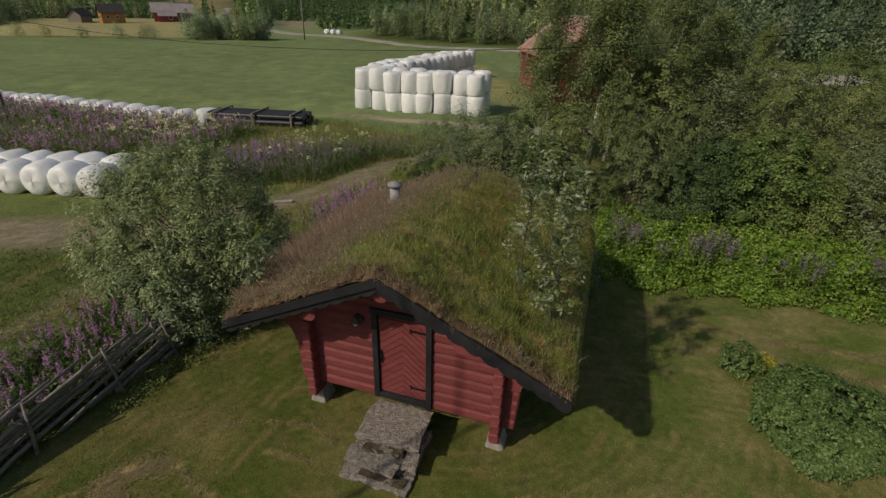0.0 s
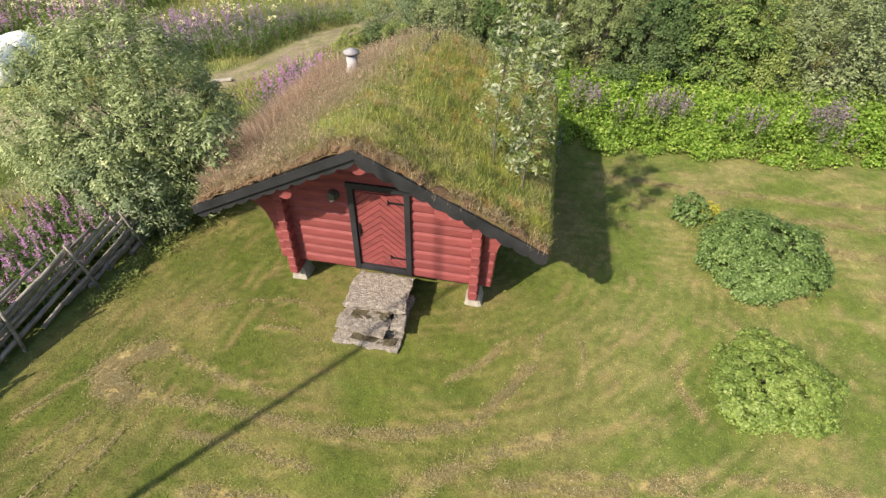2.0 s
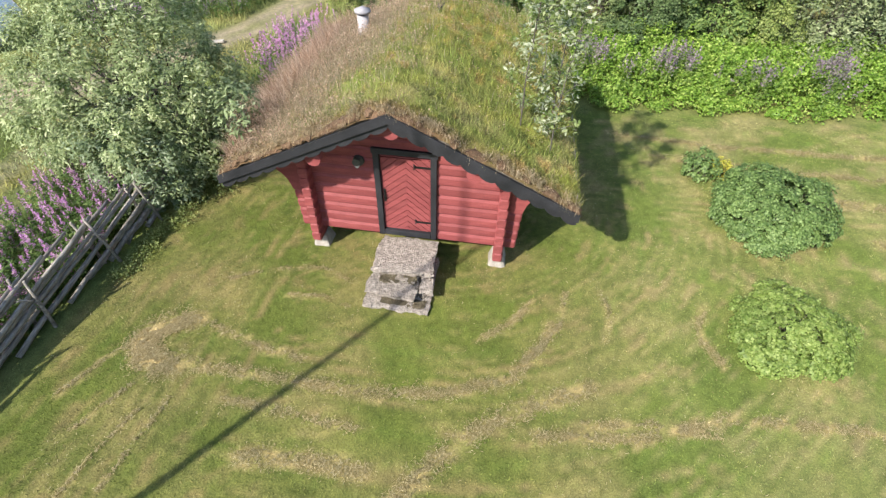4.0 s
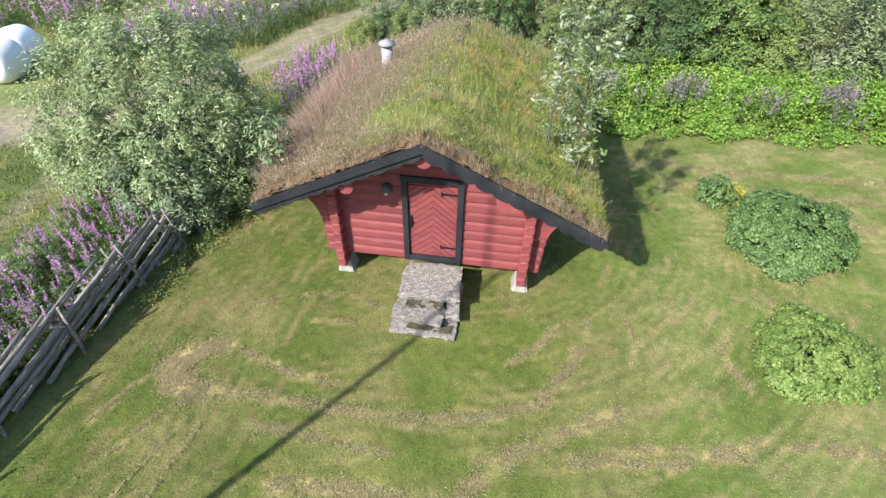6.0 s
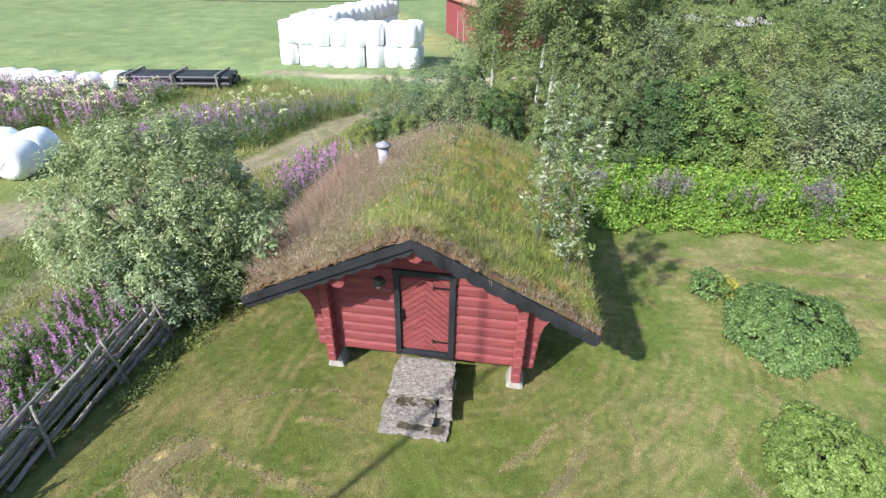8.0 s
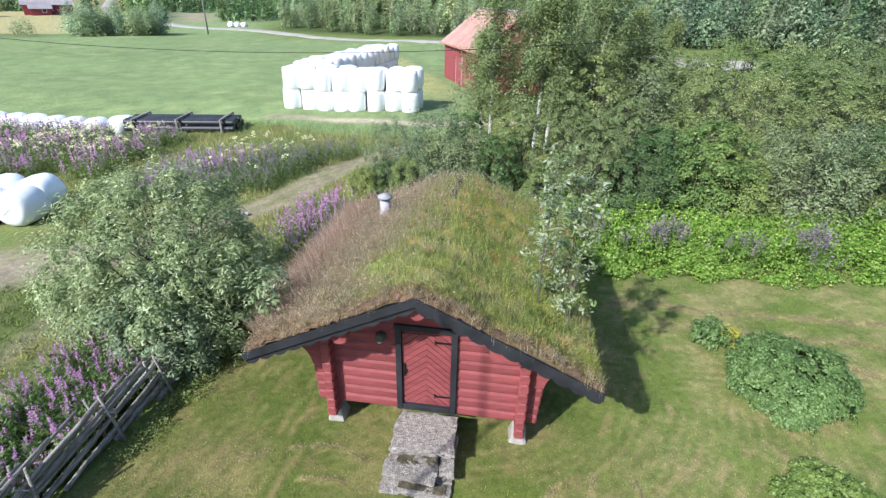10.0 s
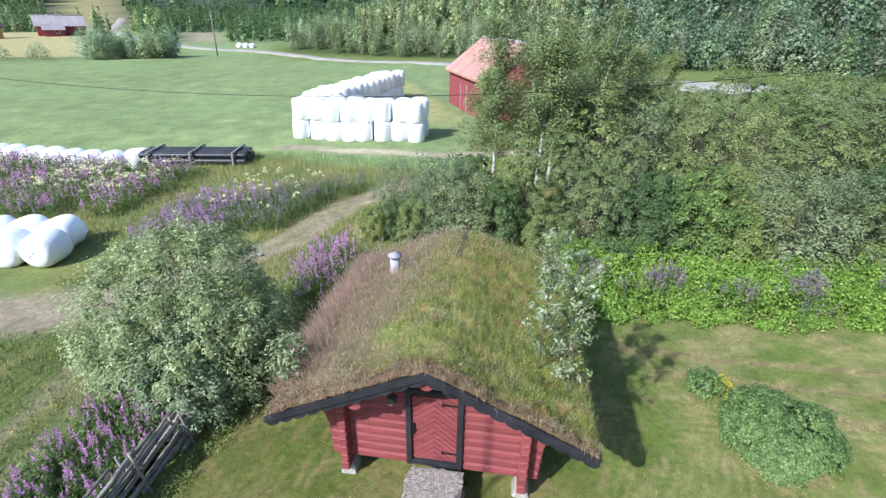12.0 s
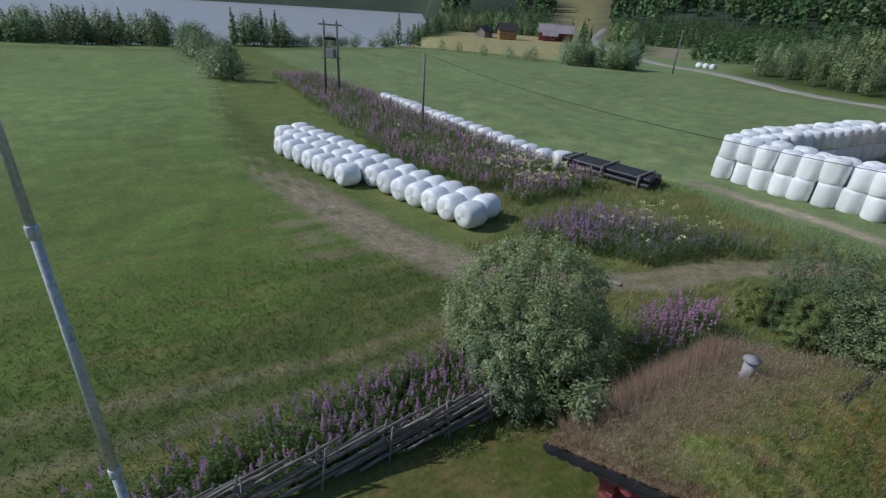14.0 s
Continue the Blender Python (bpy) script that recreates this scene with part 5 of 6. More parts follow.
roofed_house("red_barn", "red board barn with an orange-red ribbed metal roof", (foot.x, foot.y, on_ground(-8, 47.6)), math.degrees(math.atan2(-axis.y, -axis.x)) - 90, 6.6, 9.5, 3.2, 5.7, BARN_RED, ROOF_RED, 0.35, (), (-1, 5.0, 1.6, 2.2), ribs=22, rib_mat=RIB_PALE)

# ---- far farm ----
fz = on_ground(-135, 123) - 0.15
roofed_house("farm_barn", "large red barn with a pale metal roof on the far hill", (-135, 129.4, fz), -44, 5.6, 11, 3.0, 5.2, BARN_RED, ROOF_PALE, 0.5, ((1, 3, 1.6, 0.9, 0.9), (1, 6, 1.6, 0.9, 0.9), (-1, 3, 1.6, 0.9, 0.9), (-1, 7, 1.6, 0.9, 0.9)), (0, 0, 2.0, 2.4), ribs=10)
roofed_house("farm_barn_wing", "low red wing with a pale roof beside the far barn", (-131, 127.5, fz), -44, 3.6, 4.5, 2.0, 3.2, BARN_RED, ROOF_PALE, 0.4, ((1, 3, 1.4, 1, 1),))
roofed_house("farmhouse", "ochre wooden farmhouse with a dark roof on the far hill", (-136.7, 112.8, fz), -30, 4.2, 5.6, 3.0, 4.8, OCHRE, DARK_ROOF, 0.5, ((1, 1.5, 1.6, 0.7, 0.9), (1, 3.8, 1.6, 0.7, 0.9), (0, -0.9, 1.6, 0.7, 0.9), (0, 0.9, 1.6, 0.7, 0.9)))
roofed_house("grey_shed", "small brown shed beside the farmhouse far off", (-143.2, 110.2, fz), 20, 3.6, 5, 2.0, 3.4, GREY_WOOD, DARK_ROOF, 0.4)


# ---- plants ----
def shrub_parts(seed, rx, ry, tall, clumps, per, leaf, puff, low=0.08, wide=0.5, stems=9, rad=0.03, skirt=0.7, lobes=0.1, small=False, brush=False):
    """Stems and leaves of a shrub: leafy pads over an uneven dome with dark gaps between, and darker leaves inside."""
    r = np.random.default_rng(seed)
    k = np.arange(clumps)
    a = k * 2.39996 + r.normal(0, 0.35, clumps)
    u = low + (1 - low) * np.clip((k + 0.5) / clumps + r.normal(0, 0.03, clumps), 0, 1)
    shell = r.uniform(0.78, 1.04, clumps) * (1 + lobes * np.sin(3 * a + seed) + 0.7 * lobes * np.sin(5 * a + 2 * seed + 3 * u))
    belly = np.sqrt(np.clip(1 - (np.maximum(u - 0.36, 0) / 0.66) ** 2, 0.02, 1)) * (skirt + (1 - skirt) * np.clip(u / 0.36, 0, 1))
    c = np.c_[rx * np.cos(a) * shell * belly, ry * np.sin(a) * shell * belly, tall * u * (0.8 + 0.2 * shell) + r.normal(0, 0.03 * tall, clumps) * u]
    paths = []
    for q in range(stems):
        t = c[r.integers(clumps)] * np.array((0.7, 0.7, 0.85))
        p0 = np.array((r.normal(0, 0.1 * rx), r.normal(0, 0.1 * ry), -0.1))
        mid_ = p0 * 0.5 + t * np.array((0.35, 0.35, 0.5)) + r.normal(0, 0.05, 3)
        paths.append((np.array([p0, mid_, t]), np.array([rad, rad * 0.7, rad * 0.25])))
        for e in c[r.integers(clumps, size=7)]:
            paths.append((np.array([mid_, (mid_ + e) / 2 + r.normal(0, 0.06, 3), e]), np.array([rad * 0.5, rad * 0.35, rad * 0.12])))
    axis = c / np.array((rx, ry, tall)) - np.array((0, 0, 0.4)) + np.array((0, 0, 0.65)) + r.normal(0, 0.22, c.shape)
    axis /= np.linalg.norm(axis, axis=1)[:, None]
    axis, size = np.repeat(axis, per, 0), np.repeat(puff * r.uniform(0.5, 1.55, clumps), per)
    d = r.normal(0, 1, (clumps * per, 3))
    d /= np.linalg.norm(d, axis=1)[:, None]
    h = (d * axis).sum(1)
    d = d - axis * np.where(h < -0.15, 2 * h, 0)[:, None]
    h = (d * axis).sum(1)
    off = (d + axis * (h * (0.55 if brush else -0.35))[:, None]) * (size * r.uniform(0.3, 1.15, clumps * per))[:, None]
    pts = np.repeat(c, per, 0) + off
    pts[:, 2] = np.maximum(pts[:, 2], 0.02)
    out = 2.6 * d + 1.2 * axis + np.array((0, 0, 0.9))
    core = c[r.integers(clumps, size=clumps * 4)] * r.uniform(0.5, 0.86, (clumps * 4, 1)) + r.normal(0, puff * 0.5, (clumps * 4, 3))
    core[:, 2] = np.maximum(core[:, 2], 0.04)
    pts, out, lie = np.concatenate([pts, core]), np.concatenate([out, core / np.array((rx, ry, tall)) * 2]), np.concatenate([axis + 0.5 * d, 0 * core])
    sizes = np.r_[np.full(clumps * per, leaf), np.full(len(core), leaf * 2.0)]
    return tubes_np(paths), leaves_np(pts, sizes, r, 0.3, wide, out, small, lie if brush else None)


def shrub(name, label, category, at, seed, leafmat, bark=BARK, group="", turn=0, **kw):
    t = thing(name, label, category, group, at=at, turn=turn)
    s, c = shrub_parts(seed, **kw)
    part("branchwork", mesh_of("branchwork", *s, bark), None, t)
    part("crown", mesh_of("crown", *c, leafmat), None, t)
    return t


# the big sallow behind the fence
shrub("sallow_bush", "large round silvery-green sallow bush behind the rail fence", "bush", (-8.05, 7.4, 0), 3, WILLOW,
      rx=2.08, ry=1.85, tall=3.35, clumps=520, per=100, leaf=0.083, puff=0.21, low=0.04, wide=0.36, stems=18, rad=0.035, skirt=0.86, lobes=0.06, brush=True)
shrub("sallow_bush", "low spreading sallow branches beside the end of the fence", "bush", (-7.75, 6.25, 0), 4, WILLOW,
      rx=1.1, ry=0.8, tall=1.7, clumps=130, per=90, leaf=0.083, puff=0.19, low=0.04, wide=0.36, stems=7, rad=0.018, skirt=0.9, brush=True)
shrub("sallow_shoot", "slim pale-leaved sallow shoots at the turf roof's edge", "bush", (-4.72, 5.35, float(turf_top(-4.72 - HX, 5.35)) - 0.02), 5, WILLOW,
      rx=0.22, ry=0.3, tall=0.85, clumps=16, per=26, leaf=0.09, puff=0.12, low=0.25, wide=0.36, stems=5, rad=0.008, brush=True)

# currant bushes on the lawn
shrub("currant_bush", "broad dark green currant bush standing on the mown lawn", "bush", (4.22, 7.25, 0), 8, CURRANT,
      rx=1.06, ry=1.02, tall=0.95, clumps=430, per=80, skirt=0.8, small=True, leaf=0.05, puff=0.12, wide=0.75, stems=12, rad=0.012, lobes=0.1)
shrub("young_currant_bush", "low light green currant bush on the mown lawn", "bush", (3.68, 4.45, 0), 9, CURRANT_PALE,
      rx=0.8, ry=0.78, tall=0.66, clumps=330, per=78, skirt=0.8, small=True, leaf=0.045, puff=0.105, wide=0.75, stems=14, rad=0.01, lobes=0.1)
shrub("small_shrub", "small bushy plant with yellowing shoots beside the currant bush", "bush", (3.3, 8.7, 0), 10, CURRANT,
      rx=0.36, ry=0.34, tall=0.55, clumps=46, per=46, leaf=0.05, puff=0.1, wide=0.7, stems=8, rad=0.01)
shrub("small_shrub", "small plant with yellow-green shoots beside the currant bush", "bush", (3.72, 8.72, 0), 11, YELLOW_SHOOTS,
      rx=0.22, ry=0.24, tall=0.42, clumps=22, per=34, leaf=0.05, puff=0.09, wide=0.6, stems=5, rad=0.008)

# the rowan sapling that grows on the roof
rowan = thing("rowan_sapling", "slender rowan sapling with pale leaves growing in the turf roof", "sapling", at=(-0.66, 5.75, 2.3))
r = np.random.default_rng(17)
paths, tips = [], []
for bx, by, tall, lx, ly in ((0, 0, 2.45, 0.1, 0.1), (0.46, -0.2, 1.95, 0.1, 0.08), (0.5, 0.6, 1.9, 0.05, 0.15), (0.25, 1.0, 1.9, 0.0, 0.2)):
    z0 = float(turf_top(-0.66 + bx - HX, 5.75 + by)) - 2.3 - 0.05
    p = np.array([[bx + lx * t, by + ly * t, z0 + tall * t] for t in (0, 0.3, 0.6, 0.85, 1.0)]) + r.normal(0, 0.02, (5, 3))
    paths.append((p, np.array([0.011, 0.009, 0.007, 0.005, 0.003])))
    for q in range(30):
        t = r.uniform(0.08, 1.0)
        b0 = np.array((bx + lx * t, by + ly * t, z0 + tall * t))
        a = r.uniform(0, 6.28)
        ln = r.uniform(0.12, 0.38) * (1.15 - 0.7 * t)
        e = b0 + np.array((np.cos(a) * ln, np.sin(a) * ln, r.uniform(0.05, 0.3)))
        paths.append((np.array([b0, (b0 + e) / 2 + (0, 0, 0.02), e]), np.array([0.005, 0.004, 0.002])))
        tips += [e, (b0 + e * 2) / 3]
tips = np.array(tips)
pts = np.repeat(tips, 10, 0) + r.normal(0, 0.05, (len(tips) * 10, 3))
part("trunk", mesh_of("trunk", *tubes_np(paths), BARK), None, rowan)
part("crown", mesh_of("crown", *leaves_np(pts, 0.075, r, 0.9, 0.42), ROWAN), None, rowan)
pick = tips[r.choice(len(tips), 130, replace=False)] + r.normal(0, 0.03, (130, 3))
PALE_LEAF = leafy("pale_young_leaves", [(0.0, (0.36, 0.4, 0.26)), (0.6, (0.5, 0.53, 0.4)), (1.0, (0.62, 0.63, 0.52))], 0.4, gain=1.15)
part("young_leaves", mesh_of("young_leaves", *leaves_np(np.repeat(pick, 11, 0) + r.normal(0, 0.042, (1430, 3)), 0.08, r, 0.9, 0.4), PALE_LEAF), None, rowan, "pale silvery young leaves")


# fireweed and lupin stands
def spikes(name, label, places, flower, tall=(0.6, 1.1), spike=0.28, kind_cat="flowers", flower_share=0.8, seed=1, leaf=0.09, fat=0.035, leaves=16, flowers=22, bloom=0.042):
    r = np.random.default_rng(seed)
    n = len(places)
    z = height(places[:, 0], places[:, 1])
    h = r.uniform(*tall, n)
    lean = r.normal(0, 0.1, (n, 2)) * h[:, None]
    stand = thing(name, label, kind_cat, kind="stuff")
    t = r.uniform(0.05, 0.8, (n, leaves))
    c = np.stack([places[:, :1] + lean[:, :1] * t, places[:, 1:2] + lean[:, 1:] * t, z[:, None] + h[:, None] * t], -1).reshape(-1, 3)
    c[:, :2] += r.normal(0, 0.045, (len(c), 2))
    st_v, st_f = blades_np(np.c_[places, z], h * 0.95, 0.012, r, 0.12)
    part("foliage", mesh_of("foliage", *leaves_np(c, leaf * 1.15, r, 0.3, 0.32, None, True), STEMS), None, stand)
    part("stalks", mesh_of("stalks", st_v, st_f, STEMS), None, stand)
    has = np.nonzero(r.uniform(0, 1, n) < flower_share)[0]
    t = r.uniform(0, 1, (len(has), flowers))
    hh = h[has][:, None]
    tt = 1 - (1 - t) * spike / hh
    c = np.stack([places[has, :1] + lean[has, :1] * tt, places[has, 1:2] + lean[has, 1:] * tt, z[has][:, None] + hh * tt], -1)
    c[..., :2] += r.normal(0, 1, c[..., :2].shape) * (fat * (1.15 - t))[..., None]
    part("flower_spikes", mesh_of("flower_spikes", *leaves_np(c.reshape(-1, 3), bloom * 1.15, r, 0.3, 0.9, None, True), flower), None, stand)
    return stand


def scatter(n, x0, x1, y0, y1, seed, keep=None):
    r = np.random.default_rng(seed)
    p = np.c_[r.uniform(x0, x1, n), r.uniform(y0, y1, n)]
    return p[keep(p[:, 0], p[:, 1], r)] if keep else p


spikes("fireweed_stand", "pink-purple flowering fireweed along the rail fence", scatter(3000, -9.2, -7.4, -3.5, 6.1, 1, lambda x, y, r: (x < -7.72 + 0.0875 * y) & (r.uniform(0, 1, len(x)) < (0.3 + 0.5 * step(0.5, 2.5, y)) * np.clip(0.8 + 0.5 * wave(x, y, 1.3, 47), 0.2, 1))), FIREWEED, (0.45, 0.95), 0.28, seed=2, flowers=56, flower_share=0.4, leaves=30, bloom=0.024, fat=0.028)
spikes("fireweed_stand", "pink-purple fireweed behind the turf roof beside the track", scatter(480, -8.0, -5.9, 9.6, 13.8, 3, lambda x, y, r: (np.abs(x + 6.9) < 0.75) & (r.uniform(0, 1, len(x)) < step(9.8, 11.5, y))), FIREWEED, (0.7, 1.15), 0.35, seed=4)
by_track = scatter(2600, -14.8, -8.4, 13.0, 22.6, 5, lambda x, y, r: (np.abs(y - 17.6 - 0.62 * (x + 11.2)) < 2.7 + 0.5 * wave(x, y, 2, 3)) & (along(x, y, TRACKS[1][0]) > 0.9))
mid_ = by_track[:, 0] + 0.8 * wave(by_track[:, 0], by_track[:, 1], 2.2, 89) < -12.0
spikes("fireweed_stand", "pink-purple flowering fireweed beside the dirt track", by_track[mid_], FIREWEED, (0.5, 1.05), 0.35, flower_share=0.72, seed=6)
spikes("lupin_stand", "fading purple lupins with much green foliage beside the track", by_track[~mid_], FADED, (0.45, 1.0), 0.35, flower_share=0.5, seed=16)


def in_big(x, y, r):
    lo, hi = 13.6 + 0.1 * np.maximum(-x - 28, 0) + 0.25 * np.maximum(x + 26, 0), 22.4
    return (y > lo + 0.4 * wave(x, y, 2, 9)) & (y < hi) & (along(x, y, [(-31.6, 18.7), (-31.61, 18.7)]) > 0.2)


big = scatter(15000, -62, -17.4, 12.5, 22.6, 7, lambda x, y, r: in_big(x, y, r) & (r.uniform(0, 1, len(x)) < np.interp(x, [-62, -30, -17], [0.5, 0.75, 1])))
big = big[wave(big[:, 0], big[:, 1], 4.2, 87) + 0.5 * wave(big[:, 0], big[:, 1], 1.4, 88) > -0.55]
w = wave(big[:, 0], big[:, 1], 5, 83) + 0.5 * wave(big[:, 0], big[:, 1], 1.7, 84)
spikes("fireweed_meadow", "wide meadow of purple flowering fireweed between lines of bales", big[w > -0.15], FIREWEED, (0.6, 1.15), 0.4, flower_share=0.5, seed=8, leaves=9, flowers=17, leaf=0.13, fat=0.042, bloom=0.06)
spikes("lupin_meadow", "faded grey-purple lupins among fireweed between the bales", big[w <= -0.15], FADED, (0.5, 0.95), 0.35, flower_share=0.6, seed=9, leaves=10, flowers=15, leaf=0.13, fat=0.042, bloom=0.06)
# weeds in the shade at the foot of the fence
r = np.random.default_rng(29)
n = 90
y = r.uniform(3.9, 6.9, n)
x = -7.36 + 0.0875 * y + np.abs(r.normal(0, 0.16, n)) * (1 + 0.8 * step(5.0, 6.5, y))
c = np.repeat(np.c_[x, y, 0 * x], 34, 0)
c += r.normal(0, 1, c.shape) * np.array((0.05, 0.05, 0.0)) + np.c_[np.zeros((len(c), 2)), r.uniform(0.01, 0.16, len(c))]
weeds = new("fence_weeds", mesh_of("fence_weeds", *leaves_np(c, 0.04, r, 0.5, 0.6, None, True), LIGHT))
tagged(weeds, "low green weeds along the foot of the fence", "weeds", kind="stuff")
# cream umbels
cream = np.concatenate([scatter(150, -22.5, -17.8, 16.5, 21.5, 11, in_big), scatter(45, -13.8, -9.8, 15.5, 20.5, 12), scatter(34, -32, -24, 15, 21, 14)])
spikes("cow_parsley", "cream flowering umbels standing among the fireweed", cream, CREAM, (0.8, 1.25), 0.12, flower_share=1.0, seed=13, fat=0.1, leaves=6, flowers=22)

# the bright green bank behind the lawn
r = np.random.default_rng(23)
n = 1500
x, y = r.uniform(0.4, 17, n), r.uniform(10.8, 14.8, n)
front = 11.15 + 0.09 * np.clip(x, 0, 20) + 0.25 * wave(x, y * 0, 1.6, 41)
ok = y > front
x, y, front = x[ok], y[ok], front[ok]
hh = (0.3 + 0.7 * step(0, 1.2, y - front)) * r.uniform(0.65, 1.15, len(x)) * (0.95 + 0.25 * wave(x, y, 2.0, 42))
per = 105
t = np.sqrt(r.uniform(0.03, 1, (len(x), per)))
a = r.uniform(0, 6.28, (len(x), per))
rad = (0.07 + 0.2 * np.sin(np.pi * np.clip(t, 0, 0.9))) * r.uniform(0.4, 1.1, (len(x), per))
pts = np.stack([x[:, None] + rad * np.cos(a), y[:, None] + rad * np.sin(a), hh[:, None] * t], -1).reshape(-1, 3)
outw = np.stack([np.cos(a), np.sin(a), 0.7 + 0 * a], -1).reshape(-1, 3)
bank = thing("raspberry_bank", "dense bright green bank of raspberry and nettle leaves", "undergrowth", kind="stuff")
part("leaves", mesh_of("leaves", *leaves_np(pts, 0.075, r, 0.5, 0.75, outw, True), NETTLE), None, bank)
cl = []
for cx, cy, m in ((1.25, 12.4, 26), (3.0, 12.3, 30), (3.5, 12.5, 18), (4.7, 12.1, 7), (5.3, 11.8, 10), (6.9, 12.4, 32), (7.3, 12.9, 20), (6.8, 11.6, 6), (9.3, 12.7, 22), (10.3, 12.3, 12), (2.1, 12.0, 6), (0.8, 12.9, 14), (12.5, 12.8, 30)):
    cl.append(np.c_[r.normal(cx, 0.22, m), r.normal(cy, 0.2, m)])
spikes("lupin_clump", "clumps of faded grey-purple lupin spikes in the green bank", np.concatenate(cl), FADED, (1.0, 1.4), 0.4, seed=24, flower_share=1.0, flowers=26, fat=0.045)
spikes("lupin_clump", "faded lupins and fireweed standing behind the turf roof", np.concatenate([scatter(260, -5.4, 0.6, 9.9, 12.6, 25), scatter(60, -0.9, 0.6, 9.9, 11.2, 26)]), FADED, (0.8, 1.5), 0.4, seed=27, flower_share=0.7)

# thickets of shrubs behind the hut and the lawn
KINDS = {}
for nm, lab, mat, rx, tall, lf, cl_, pr, pf, br_ in (
        ("deep", "deep green leafy shrub in the thicket", DEEP, 1.1, 2.7, 0.07, 120, 125, 0.23, False),
        ("broad", "broad green deciduous shrub in the thicket", SHRUB, 1.25, 2.4, 0.07, 125, 125, 0.24, False),
        ("sallow", "silvery-green sallow shrub in the thicket", SILVER, 1.4, 3.0, 0.085, 140, 80, 0.27, True),
        ("birch", "young birch with fine olive-green leaves in the thicket", BIRCH, 0.95, 3.5, 0.06, 130, 120, 0.2, False),
        ("light", "light green bushy shrub in the thicket", LIGHT, 1.05, 2.4, 0.065, 115, 120, 0.21, False),
        ("far_deep", "deep green shrub far back in the thicket", SHRUB, 1.4, 3.1, 0.082, 85, 105, 0.32, False),
        ("far_sallow", "grey-green sallow shrub far back in the thicket", SILVER, 1.4, 3.0, 0.1, 80, 64, 0.33, True),
        ("far_light", "light green young birch far back in the thicket", BIRCH, 1.3, 3.6, 0.076, 85, 105, 0.3, False)):
    KINDS[nm] = shrub("thicket_shrub", lab, "shrub", (0, 0, 0), 50 + len(KINDS), mat, group="thicket behind the lawn", rx=rx, ry=rx, tall=tall, clumps=cl_, per=pr, leaf=lf,
                      puff=pf, low=0.1, wide=0.42 if br_ else 0.75, stems=8, rad=0.025, skirt=0.75, lobes=0.1, small=not br_, brush=br_)
pr_ = random.Random(31)
places = [(-6.3, 15.4, 0.5, "light"), (-5.5, 15.9, 0.62, "broad"), (-4.7, 15.3, 0.62, "light"), (-3.9, 16.2, 0.85, "sallow"), (-2.9, 15.7, 0.9, "sallow"), (-1.7, 15.6, 0.8, "deep"),
          (-0.9, 16.6, 0.95, "birch"), (-5.9, 17.8, 0.65, "sallow"), (-4.4, 18.2, 0.8, "broad"), (-2.9, 18.0, 0.9, "deep"), (-1.4, 18.6, 0.95, "light"),
          (0.1, 15.2, 0.85, "light"), (1.5, 15.5, 0.95, "birch"), (2.7, 15.2, 0.95, "broad"), (3.6, 15.9, 1.12, "deep"), (5.0, 15.6, 1.2, "deep"), (6.1, 15.2, 0.85, "broad"), (7.7, 15.7, 1.15, "sallow"), (9.4, 15.5, 0.95, "sallow"),
          (10.9, 15.7, 1.0, "broad"), (12.4, 15.9, 1.05, "deep"), (14.0, 16.2, 1.0, "light"), (15.8, 16.4, 1.1, "broad")]
for row, y in enumerate((18.6, 21.4, 24.2, 27.5, 31.5)):
    x = 1.0 + 0.8 * (row % 2) + row * 0.3
    while x < 18 + row * 4:
        kind = pr_.choice(("birch", "light", "sallow", "deep", "broad") if row < 1 else ("far_deep", "far_light", "far_light", "far_sallow", "far_deep"))
        places.append((x + pr_.uniform(-0.5, 0.5), y + 0.06 * x + pr_.uniform(-0.7, 0.7), pr_.uniform(0.85, 1.2) * (1 + 0.05 * row), kind))
        x += 2.3 + 0.25 * row
placed = set()
for x, y, s, kind in places:
    src = KINDS[kind]
    m = pose(x, y, on_ground(x, y) - 0.05, 0, 0, pr_.uniform(0, 360)) @ Matrix.Diagonal((s, s, s * pr_.uniform(0.88, 1.18), 1))
    t = copy_thing(src, m) if kind in placed else src
    placed.add(kind)
    t.matrix_basis = m


